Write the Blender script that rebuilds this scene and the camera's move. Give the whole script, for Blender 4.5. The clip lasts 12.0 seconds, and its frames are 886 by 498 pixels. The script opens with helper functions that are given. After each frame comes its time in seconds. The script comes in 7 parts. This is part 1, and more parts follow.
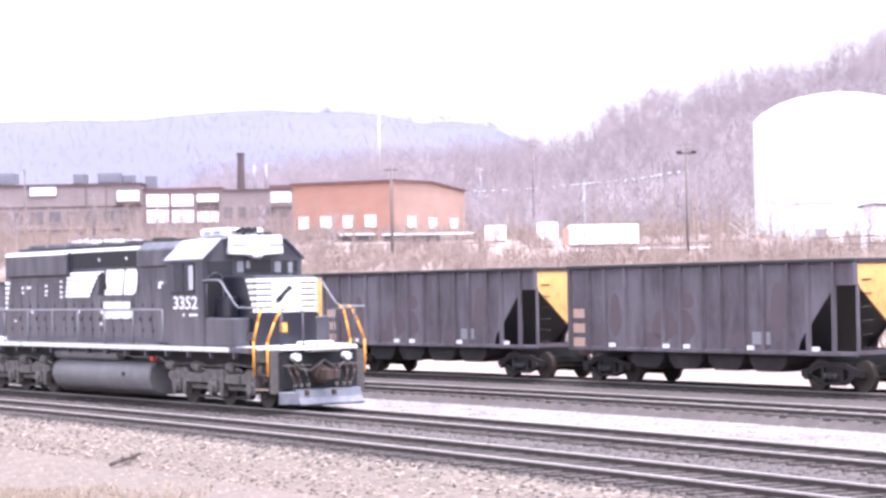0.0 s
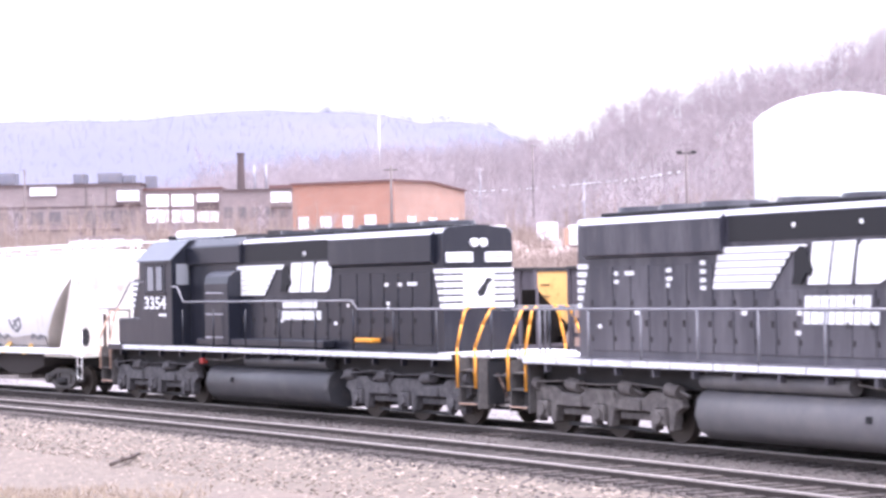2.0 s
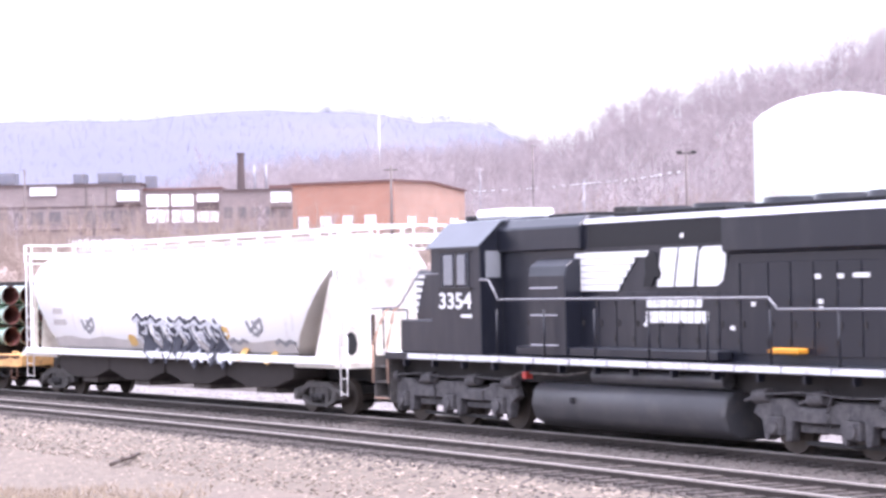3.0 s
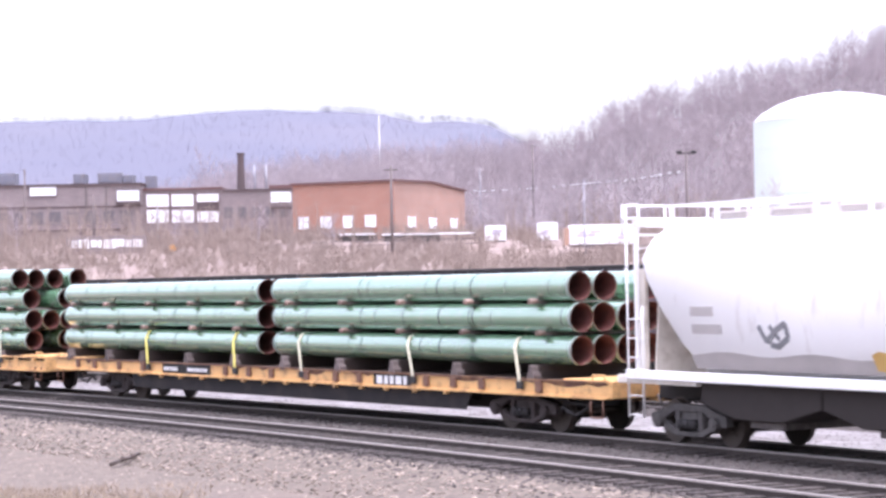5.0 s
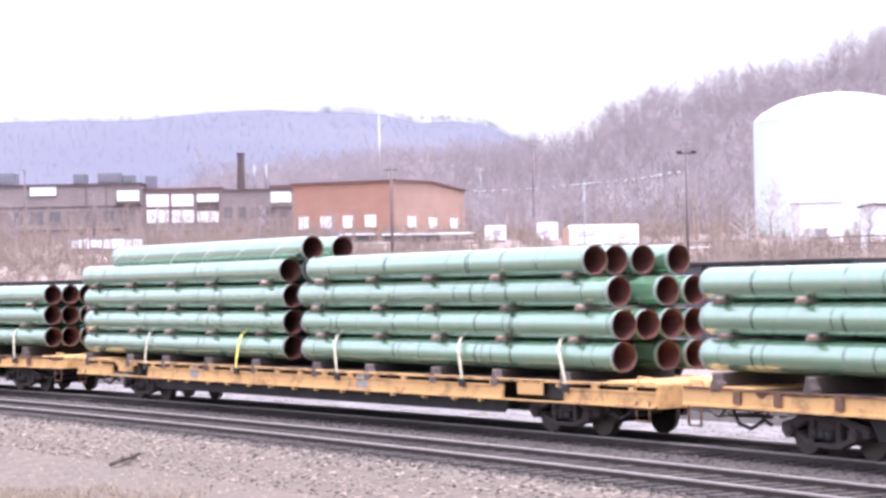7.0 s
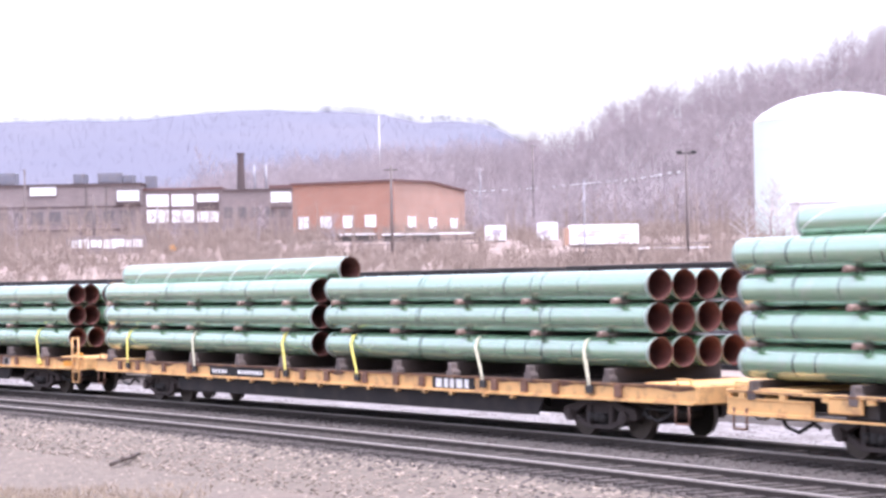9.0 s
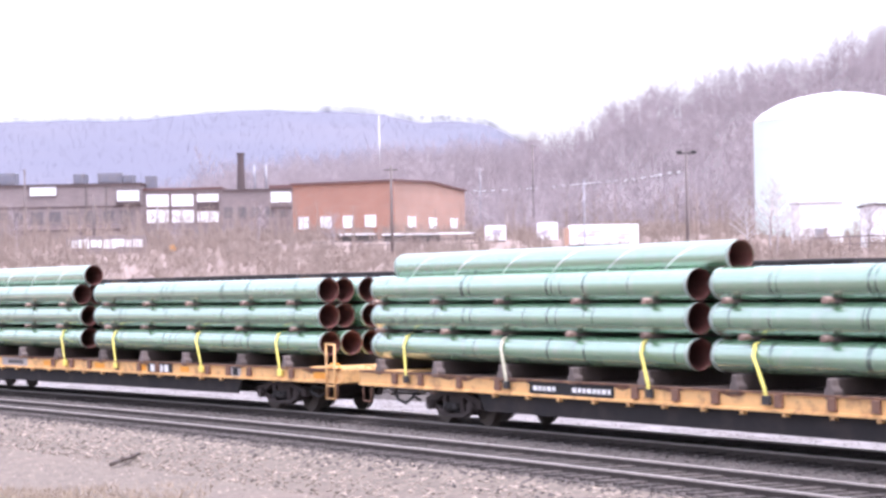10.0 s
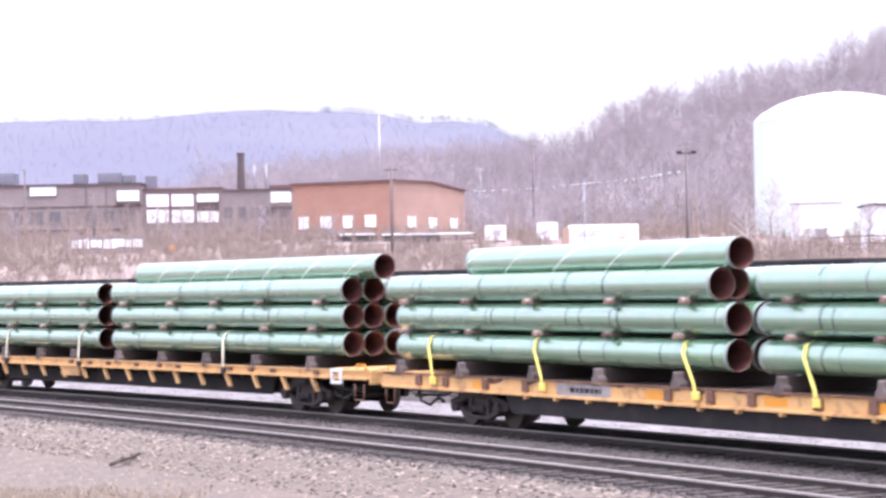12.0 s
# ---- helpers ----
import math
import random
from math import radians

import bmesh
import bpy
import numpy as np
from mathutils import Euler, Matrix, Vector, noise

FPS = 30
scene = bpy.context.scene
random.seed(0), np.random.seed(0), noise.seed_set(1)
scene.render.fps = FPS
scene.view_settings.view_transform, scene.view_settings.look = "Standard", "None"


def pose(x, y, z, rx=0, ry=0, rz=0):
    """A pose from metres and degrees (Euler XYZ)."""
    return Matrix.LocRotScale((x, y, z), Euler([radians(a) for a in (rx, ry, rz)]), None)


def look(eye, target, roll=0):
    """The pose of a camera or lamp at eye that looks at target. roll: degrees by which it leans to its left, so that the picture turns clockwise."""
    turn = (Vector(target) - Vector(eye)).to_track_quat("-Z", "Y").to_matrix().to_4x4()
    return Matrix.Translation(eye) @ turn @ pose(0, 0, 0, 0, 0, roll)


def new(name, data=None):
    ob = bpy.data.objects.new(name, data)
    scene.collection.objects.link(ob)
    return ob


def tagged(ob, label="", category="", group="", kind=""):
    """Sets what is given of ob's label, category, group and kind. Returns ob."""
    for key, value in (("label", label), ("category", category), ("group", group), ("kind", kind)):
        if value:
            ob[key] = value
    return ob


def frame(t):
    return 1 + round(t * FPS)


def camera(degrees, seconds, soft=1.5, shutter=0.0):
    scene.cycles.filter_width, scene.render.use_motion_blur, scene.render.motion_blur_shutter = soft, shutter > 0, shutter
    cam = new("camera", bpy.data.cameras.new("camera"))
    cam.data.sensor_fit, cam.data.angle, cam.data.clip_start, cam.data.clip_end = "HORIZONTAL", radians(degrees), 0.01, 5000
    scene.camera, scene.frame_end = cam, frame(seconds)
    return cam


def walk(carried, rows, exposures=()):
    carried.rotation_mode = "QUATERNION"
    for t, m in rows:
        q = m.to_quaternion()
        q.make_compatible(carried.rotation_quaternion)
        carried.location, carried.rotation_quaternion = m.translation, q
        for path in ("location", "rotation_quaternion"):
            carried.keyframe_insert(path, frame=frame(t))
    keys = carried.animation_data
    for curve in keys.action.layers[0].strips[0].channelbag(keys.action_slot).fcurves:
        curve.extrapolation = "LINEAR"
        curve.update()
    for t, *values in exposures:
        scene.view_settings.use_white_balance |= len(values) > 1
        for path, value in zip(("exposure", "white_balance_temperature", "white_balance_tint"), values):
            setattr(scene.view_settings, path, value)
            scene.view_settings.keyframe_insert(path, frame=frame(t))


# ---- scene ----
from mathutils import geometry

# camera: hand-held height above the rails, standing still
EYE = (0.0, 0.0, 3.076)
cam = camera(22.81, 12.0, soft=2.9, shutter=0.12)
VIEW = look(EYE, (0.0, math.cos(0.01608), 3.076 + math.sin(0.01608)), -1.107)
walk(cam, [(0.0, VIEW), (12.0, VIEW)],
     exposures=[(0.0, 0.81, 6010, 25), (3.0, 0.74, 6010, 25), (3.5, 0.45, 5950, 25), (5.3, 0.37, 5990, 25), (7.0, 0.44, 5990, 25), (12.0, 0.46, 5990, 25)])

# light: a bright overcast sky with a wide soft sun
world = bpy.data.worlds.new("sky")
scene.world = world
world.use_nodes = True
wn = world.node_tree.nodes
sky = wn.new("ShaderNodeTexSky")
sky.sky_type = "NISHITA"
sky.sun_disc = False
sky.sun_elevation = radians(78)
sky.sun_rotation = radians(150)
sky.air_density, sky.dust_density, sky.ozone_density = 1.0, 4.0, 0.6
cloud = wn.new("ShaderNodeHueSaturation")      # thin white overcast takes the blue out of the sky
cloud.inputs["Saturation"].default_value = 0.3
world.node_tree.links.new(sky.outputs[0], cloud.inputs["Color"])
wn["Background"].inputs["Strength"].default_value = 0.15
# an overcast sky is brighter overhead than at the horizon
up, split, rise, veil = wn.new("ShaderNodeTexCoord"), wn.new("ShaderNodeSeparateXYZ"), wn.new("ShaderNodeMapRange"), wn.new("ShaderNodeVectorMath")
rise.inputs["From Min"].default_value, rise.inputs["From Max"].default_value = 0.0, 1.0
rise.inputs["To Min"].default_value, rise.inputs["To Max"].default_value = 2.3, 3.4
veil.operation = "SCALE"
world.node_tree.links.new(up.outputs["Generated"], split.inputs[0])
world.node_tree.links.new(split.outputs["Z"], rise.inputs["Value"])
world.node_tree.links.new(cloud.outputs[0], veil.inputs[0])
world.node_tree.links.new(rise.outputs["Result"], veil.inputs["Scale"])
world.node_tree.links.new(veil.outputs[0], wn["Background"].inputs["Color"])
sun = new("sun", bpy.data.lights.new("sun", "SUN"))
sun.data.energy, sun.data.angle, sun.data.color = 0.5, radians(50), (1.0, 0.96, 0.9)
sun.matrix_world = look((0, 0, 100), (-50 * math.sin(radians(150)), -50 * math.cos(radians(150)), 100 - 50 * math.tan(radians(78))))

# ---- the curve of the tracks ----
D0, HEAD, BEND = 50.289, 1.02108, 0.0028402   # metres ahead, heading, curvature
RAD = 1.0 / BEND
HUB = (-RAD * math.sin(HEAD), D0 - RAD * math.cos(HEAD))
SPEED, SLOW = 15.376, -0.024865


def rail_xy(s, q=0.0):
    """Place and heading at s metres along the main track, q metres towards the camera."""
    ph = -HEAD - BEND * s
    x = (math.sin(-HEAD) - math.sin(ph)) / BEND
    y = D0 + (math.cos(ph) - math.cos(HEAD)) / BEND
    return x + q * math.sin(ph), y - q * math.cos(ph), ph


def side_of(x, y):
    return RAD - math.hypot(x - HUB[0], y - HUB[1])


def along(t):
    return SPEED * t + SLOW * t * t


# ---- mesh helpers ----
def bm_box(bm, x0, x1, y0, y1, z0, z1):
    v = [bm.verts.new(c) for c in ((x0, y0, z0), (x1, y0, z0), (x1, y1, z0), (x0, y1, z0), (x0, y0, z1), (x1, y0, z1), (x1, y1, z1), (x0, y1, z1))]
    for f in ((3, 2, 1, 0), (4, 5, 6, 7), (0, 1, 5, 4), (1, 2, 6, 5), (2, 3, 7, 6), (3, 0, 4, 7)):
        bm.faces.new([v[i] for i in f])
    return v


def bm_cyl(bm, p, q, r, n=12, r2=None, caps=True):
    p, q = Vector(p), Vector(q)
    r2 = r if r2 is None else r2
    d = (q - p).normalized()
    u = d.orthogonal().normalized()
    w = d.cross(u)
    a, b = [], []
    for i in range(n):
        k = 2 * math.pi * i / n
        o = u * math.cos(k) + w * math.sin(k)
        a.append(bm.verts.new(p + o * r))
        b.append(bm.verts.new(q + o * r2))
    for i in range(n):
        j = (i + 1) % n
        bm.faces.new((a[i], a[j], b[j], b[i])).smooth = n > 5
    if caps:
        bm.faces.new(a[::-1])
        bm.faces.new(b)


def bm_prism(bm, pts, axis, a, b):
    """Extrude a closed outline. axis x: pts are (y, z); y: (x, z); z: (x, y)."""
    def at(p, k):
        return {"x": (k, p[0], p[1]), "y": (p[0], k, p[1]), "z": (p[0], p[1], k)}[axis]
    lo = [bm.verts.new(at(p, a)) for p in pts]
    hi = [bm.verts.new(at(p, b)) for p in pts]
    n = len(pts)
    for i in range(n):
        j = (i + 1) % n
        bm.faces.new((lo[i], lo[j], hi[j], hi[i]))
    bm.faces.new(lo[::-1])
    bm.faces.new(hi)


def bm_pipe(bm, pts, r, n=6):
    for p, q in zip(pts, pts[1:]):
        bm_cyl(bm, p, q, r, n)


def finish(bm, bevel=0.0):
    bmesh.ops.recalc_face_normals(bm, faces=bm.faces[:])
    if bevel:
        es = [e for e in bm.edges if len(e.link_faces) == 2 and e.calc_face_angle(0) > 0.6 and not (e.link_faces[0].smooth and e.link_faces[1].smooth)]
        bmesh.ops.bevel(bm, geom=es, offset=bevel, segments=1, affect="EDGES", clamp_overlap=True)
    for e in bm.edges:
        if len(e.link_faces) == 2 and e.link_faces[0].smooth and e.calc_face_angle(0) > 0.6 or any(not f.smooth for f in e.link_faces):
            e.smooth = False


def mesh_of(name, bm, material, bevel=0.0):
    finish(bm, bevel)
    me = bpy.data.meshes.new(name)
    bm.to_mesh(me)
    bm.free()
    me.materials.append(material)
    return me


def part(name, bm, material, parent, label="", bevel=0.0):
    ob = new(name, mesh_of(name, bm, material, bevel))
    ob.parent = parent
    if label:
        ob["label"] = label
    return ob


def piece(name, me, parent, m=None):
    ob = new(name, me)
    ob.parent = parent
    if m is not None:
        ob.matrix_basis = m
    return ob


def boxes(*rows):
    bm = bmesh.new()
    for r in rows:
        bm_box(bm, *r)
    return bm


def thing(name, label, category, group="", m=None):
    ob = new(name)
    ob.empty_display_size = 0.3
    tagged(ob, label, category, group)
    if m is not None:
        ob.matrix_basis = m
    return ob


def solid(name, verts, faces, material, smooth=False):
    me = bpy.data.meshes.new(name)
    me.from_pydata([tuple(map(float, v)) for v in verts], [], [tuple(map(int, f)) for f in faces])
    me.materials.append(material)
    if smooth:
        me.polygons.foreach_set("use_smooth", [True] * len(me.polygons))
    me.update()
    return me


MOVING = []      # (object, pose on its vehicle, vehicle's place in the train, half its truck distance)
TURNING = []     # (wheelset, rest pose, wheel radius)
# ---- materials ----
def material(name, color, rough=0.7, metal=0.0, var=0.25, scale=3.0, fine=40.0, bump=0.15, dirt=None, dirt_amount=0.35, hue=None, per_piece=0.0, spec=0.5, per_stone=0.0, coat=0.0, streak=1.0, dust=None):
    """A worn surface: two scales of noise over the colour, dirt patches, fine relief."""
    m = bpy.data.materials.new(name)
    m.use_nodes = True
    n, l = m.node_tree.nodes, m.node_tree.links
    b = n["Principled BSDF"]
    tc = n.new("ShaderNodeTexCoord")
    big, small = n.new("ShaderNodeTexNoise"), n.new("ShaderNodeTexNoise")
    big.inputs["Scale"].default_value, small.inputs["Scale"].default_value = scale, fine
    big.inputs["Detail"].default_value, small.inputs["Detail"].default_value = 5, 3
    l.new(tc.outputs["Object"], big.inputs["Vector"])
    l.new(tc.outputs["Object"], small.inputs["Vector"])
    mix = n.new("ShaderNodeMix")
    mix.data_type = "RGBA"
    lo = [max(0, c * (1 - var)) for c in color]
    hi = [min(1, c * (1 + var)) for c in (hue or color)]
    mix.inputs["A"].default_value, mix.inputs["B"].default_value = (*lo, 1), (*hi, 1)
    add = n.new("ShaderNodeMath")
    add.operation = "MULTIPLY_ADD"
    add.inputs[1].default_value, add.inputs[2].default_value = 0.5, 0.0
    l.new(small.outputs["Fac"], add.inputs[0])
    add2 = n.new("ShaderNodeMath")
    add2.operation = "MULTIPLY_ADD"
    add2.inputs[1].default_value = 0.6
    l.new(big.outputs["Fac"], add2.inputs[0])
    l.new(add.outputs[0], add2.inputs[2])
    l.new(add2.outputs[0], mix.inputs["Factor"])
    out = mix.outputs["Result"]
    if dirt:
        dn = n.new("ShaderNodeTexNoise")
        dn.inputs["Scale"].default_value, dn.inputs["Detail"].default_value, dn.inputs["Roughness"].default_value = scale * 1.7, 6, 0.7
        mp = n.new("ShaderNodeMapping")     # rain streaks run down the sides
        mp.inputs["Scale"].default_value = (1, 1, streak)
        l.new(tc.outputs["Object"], mp.inputs["Vector"])
        l.new(mp.outputs["Vector"], dn.inputs["Vector"])
        ramp = n.new("ShaderNodeValToRGB")
        ramp.color_ramp.elements[0].position, ramp.color_ramp.elements[1].position = 0.62 - dirt_amount * 0.5, 0.8 - dirt_amount * 0.3
        l.new(dn.outputs["Fac"], ramp.inputs["Fac"])
        dm = n.new("ShaderNodeMix")
        dm.data_type = "RGBA"
        dm.inputs["B"].default_value = (*dirt, 1)
        l.new(out, dm.inputs["A"])
        l.new(ramp.outputs["Color"], dm.inputs["Factor"])
        out = dm.outputs["Result"]
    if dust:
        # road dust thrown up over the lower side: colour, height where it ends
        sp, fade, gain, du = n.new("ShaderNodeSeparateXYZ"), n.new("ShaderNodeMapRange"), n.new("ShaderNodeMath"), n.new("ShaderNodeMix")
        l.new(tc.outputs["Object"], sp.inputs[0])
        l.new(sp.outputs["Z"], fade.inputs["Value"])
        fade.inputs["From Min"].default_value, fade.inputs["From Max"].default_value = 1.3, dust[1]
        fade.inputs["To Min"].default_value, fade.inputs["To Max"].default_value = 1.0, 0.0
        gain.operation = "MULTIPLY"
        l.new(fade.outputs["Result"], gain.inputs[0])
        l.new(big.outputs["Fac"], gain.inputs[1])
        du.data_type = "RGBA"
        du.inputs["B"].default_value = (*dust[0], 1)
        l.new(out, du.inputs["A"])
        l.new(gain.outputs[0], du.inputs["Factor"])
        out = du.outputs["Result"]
    if per_piece:
        oi = n.new("ShaderNodeObjectInfo")
        hs = n.new("ShaderNodeHueSaturation")
        mr = n.new("ShaderNodeMapRange")
        mr.inputs["To Min"].default_value, mr.inputs["To Max"].default_value = 1 - per_piece, 1 + per_piece
        l.new(oi.outputs["Random"], mr.inputs["Value"])
        l.new(mr.outputs["Result"], hs.inputs["Value"])
        l.new(out, hs.inputs["Color"])
        out = hs.outputs["Color"]
    if per_stone:
        ge, hs, mr = n.new("ShaderNodeNewGeometry"), n.new("ShaderNodeHueSaturation"), n.new("ShaderNodeMapRange")
        mr.inputs["To Min"].default_value, mr.inputs["To Max"].default_value = 1 - per_stone, 1 + per_stone
        l.new(ge.outputs["Random Per Island"], mr.inputs["Value"])
        l.new(mr.outputs["Result"], hs.inputs["Value"])
        l.new(out, hs.inputs["Color"])
        out = hs.outputs["Color"]
    b.inputs["Coat Weight"].default_value, b.inputs["Coat Roughness"].default_value = coat, 0.07
    l.new(out, b.inputs["Base Color"])
    b.inputs["Roughness"].default_value, b.inputs["Metallic"].default_value = rough, metal
    b.inputs["Specular IOR Level"].default_value = spec
    if bump:
        bp = n.new("ShaderNodeBump")
        bp.inputs["Strength"].default_value, bp.inputs["Distance"].default_value = bump, 0.02
        l.new(small.outputs["Fac"], bp.inputs["Height"])
        l.new(bp.outputs["Normal"], b.inputs["Normal"])
    return m


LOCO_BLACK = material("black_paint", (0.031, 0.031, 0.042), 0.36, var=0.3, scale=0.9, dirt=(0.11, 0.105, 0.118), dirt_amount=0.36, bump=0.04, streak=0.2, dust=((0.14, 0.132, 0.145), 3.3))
CAB_GREY = material("weathered_cab_roof_paint", (0.25, 0.26, 0.3), 0.42, var=0.2, scale=2.0, bump=0.04)
CAB_DARK = material("dark_cab_roof_paint", (0.1, 0.108, 0.13), 0.4, var=0.2, scale=2.0, bump=0.04)
ROOF_GREY = material("pale_strip_paint", (0.42, 0.42, 0.46), 0.5, var=0.2, scale=2.0, bump=0.04)
LOUVRE = material("louvre_black", (0.008, 0.008, 0.01), 0.7, var=0.3, bump=0.05)
WHITE = material("white_paint", (0.8, 0.8, 0.8), 0.45, var=0.06, scale=2, bump=0.02)
SILL_WHITE = material("dusty_white_stripe", (0.72, 0.72, 0.74), 0.5, var=0.15, scale=4, dirt=(0.3, 0.28, 0.28), dirt_amount=0.25, bump=0.02)
SAFETY = material("yellow_paint", (0.75, 0.32, 0.03), 0.5, var=0.2, scale=5, bump=0.03)
TRUCK_GREY = material("road_dust_on_steel", (0.105, 0.093, 0.088), 0.85, var=0.6, scale=3, dirt=(0.2, 0.18, 0.165), dirt_amount=0.36, bump=0.25)
TANK_GREY = material("dusty_tank_paint", (0.13, 0.125, 0.13), 0.5, var=0.3, scale=1.0, dirt=(0.18, 0.17, 0.165), dirt_amount=0.4, bump=0.05)
CAR_STEEL = material("dusty_car_steel", (0.075, 0.068, 0.066), 0.85, var=0.4, scale=4, dirt=(0.12, 0.11, 0.1), dirt_amount=0.35, bump=0.2)
STEEL_DARK = material("dark_brake_steel", (0.035, 0.032, 0.032), 0.8, var=0.4, bump=0.2)
WHEEL_STEEL = material("wheel_steel", (0.09, 0.075, 0.065), 0.55, 0.6, var=0.3, bump=0.1)
RAIL_HEAD = material("polished_rail", (0.32, 0.288, 0.265), 0.55, 0.2, var=0.1, bump=0.02)
RAIL_RUST = material("rusty_rail", (0.06, 0.048, 0.043), 0.85, 0.1, var=0.35, scale=6, bump=0.2)
TIE_WOOD = material("creosoted_tie", (0.038, 0.03, 0.028), 0.9, var=0.4, scale=8, fine=60, dirt=(0.13, 0.115, 0.1), dirt_amount=0.3, bump=0.5, per_piece=0.3)
BALLAST = material("oily_ballast", (0.058, 0.049, 0.046), 0.95, var=0.5, scale=1.5, fine=18, dirt=(0.085, 0.073, 0.066), dirt_amount=0.4, bump=0.8)
STONE = material("crushed_stone", (0.222, 0.184, 0.152), 0.95, var=0.35, scale=2.5, fine=30, bump=0.3, per_stone=0.55)
DARK_STONE = material("soiled_crushed_stone", (0.066, 0.056, 0.052), 0.95, var=0.4, scale=2.5, fine=30, bump=0.3, per_stone=0.55)
PALE_STONE = material("pale_limestone", (0.225, 0.21, 0.21), 0.95, var=0.6, scale=0.7, fine=4, dirt=(0.13, 0.115, 0.11), dirt_amount=0.48, bump=0.5)
BEIGE_STONE = material("beige_road_gravel", (0.225, 0.182, 0.152), 0.95, var=0.35, scale=0.8, fine=10, dirt=(0.25, 0.21, 0.18), dirt_amount=0.35, bump=0.5)
PLOW = material("blue_grey_plow_paint", (0.12, 0.13, 0.158), 0.5, var=0.25, scale=3, dirt=(0.2, 0.19, 0.2), dirt_amount=0.3, bump=0.05)
RED = material("red_paint", (0.45, 0.05, 0.04), 0.5, var=0.2, bump=0.03)
LENS = material("clear_lamp_lens", (0.75, 0.75, 0.75), 0.15, var=0.05, bump=0)
AMBER = material("amber_lens", (0.8, 0.4, 0.08), 0.2, var=0.05, bump=0)
FLAT_YELLOW = material("faded_yellow_car_paint", (0.72, 0.43, 0.175), 0.6, var=0.25, scale=1.3, dirt=(0.25, 0.13, 0.07), dirt_amount=0.25, bump=0.06)
DIRTY_PANEL = material("dirty_white_stencil_panel", (0.36, 0.335, 0.33), 0.6, var=0.25, scale=3, dirt=(0.25, 0.2, 0.17), dirt_amount=0.35, bump=0.03)
SILL_RUST_SHADE = material("rusty_shaded_sill_top", (0.13, 0.066, 0.045), 0.85, var=0.5, scale=1.7, fine=14, dirt=(0.36, 0.2, 0.09), dirt_amount=0.3, bump=0.15)
POCKET = material("rust_brown_pocket_paint", (0.17, 0.09, 0.062), 0.8, var=0.35, scale=4, bump=0.1)
BAY_BROWN = material("dark_brown_steel", (0.026, 0.02, 0.018), 0.85, var=0.4, scale=3, bump=0.2)
BARE_END = material("bare_pipe_end_band", (0.26, 0.33, 0.29), 0.5, var=0.15, scale=3, bump=0.02)
BROWN = material("rust_brown_steel", (0.06, 0.038, 0.03), 0.85, var=0.4, scale=3, bump=0.2)
DUNNAGE = material("grey_timber", (0.135, 0.108, 0.1), 0.9, var=0.35, scale=6, fine=50, bump=0.4, per_piece=0.3)
CHOCK_WOOD = material("rust_brown_timber", (0.2, 0.125, 0.1), 0.9, var=0.5, scale=7, fine=50, dirt=(0.5, 0.42, 0.36), dirt_amount=0.2, bump=0.4, per_piece=0.4)
APRON = material("near_black_steel", (0.012, 0.01, 0.011), 0.85, var=0.5, scale=0.8, fine=12, dirt=(0.035, 0.026, 0.024), dirt_amount=0.3, bump=0.2)
OLD_STRAP = material("faded_cream_webbing", (0.6, 0.57, 0.42), 0.8, var=0.2, scale=6, bump=0.1)
FLAT_TRUCK = material("brown_dusty_cast_steel", (0.058, 0.046, 0.044), 0.9, var=0.4, scale=4, dirt=(0.05, 0.038, 0.035), dirt_amount=0.45, bump=0.2)
STRAP = material("yellow_webbing", (0.78, 0.68, 0.16), 0.7, var=0.15, scale=8, bump=0.1)
BORE = material("rust_brown_bore", (0.125, 0.044, 0.036), 0.85, var=0.35, scale=4, bump=0.1)
COV_WHITE = material("white_car_paint", (0.86, 0.85, 0.84), 0.4, var=0.05, scale=1.2, dirt=(0.6, 0.56, 0.53), dirt_amount=0.12, bump=0.02, streak=0.25)
COV_GRIME_SHADE = material("rail_grime_and_shade", (0.42, 0.39, 0.375), 0.8, var=0.35, scale=1.5, bump=0.05)
SPRAY_BLUE = material("slate_spray_paint", (0.036, 0.038, 0.053), 0.6, var=0.3, scale=4, bump=0.0)
COV_CREAM = material("cream_white_car_paint", (0.72, 0.67, 0.6), 0.5, var=0.14, scale=1.5, dirt=(0.5, 0.44, 0.37), dirt_amount=0.25, bump=0.03)
SPRAY_GREY = material("faded_grey_spray_paint", (0.22, 0.22, 0.23), 0.6, var=0.35, scale=5, bump=0.0)
COAL_STAIN = material("rust_stained_black_paint", (0.095, 0.073, 0.08), 0.8, var=0.3, scale=3, bump=0.05)
COAL_PEACH = material("faded_peach_patch", (0.4, 0.27, 0.21), 0.7, var=0.25, scale=4, bump=0.02)
CLEAN_BLACK = material("glossy_black_paint", (0.012, 0.0135, 0.021), 0.3, var=0.3, scale=0.9, dirt=(0.035, 0.035, 0.04), dirt_amount=0.25, bump=0.03, streak=0.2)
CLEAN_TANK = material("dark_tank_paint", (0.055, 0.055, 0.06), 0.4, var=0.3, scale=1.0, dirt=(0.1, 0.095, 0.095), dirt_amount=0.3, bump=0.05)
CLEAN_TRUCK = material("grimy_cast_steel", (0.068, 0.064, 0.068), 0.8, var=0.5, scale=4, dirt=(0.14, 0.13, 0.13), dirt_amount=0.4, bump=0.25)
# cab panes: the pale reflection is part of this grey base colour
DIM_GLASS = material("painted_reflection_glass", (0.24, 0.25, 0.27), 0.15, var=0.1, bump=0)
SPRAY_YELLOW = material("ochre_spray_paint", (0.6, 0.38, 0.12), 0.6, var=0.3, scale=4, bump=0.0)
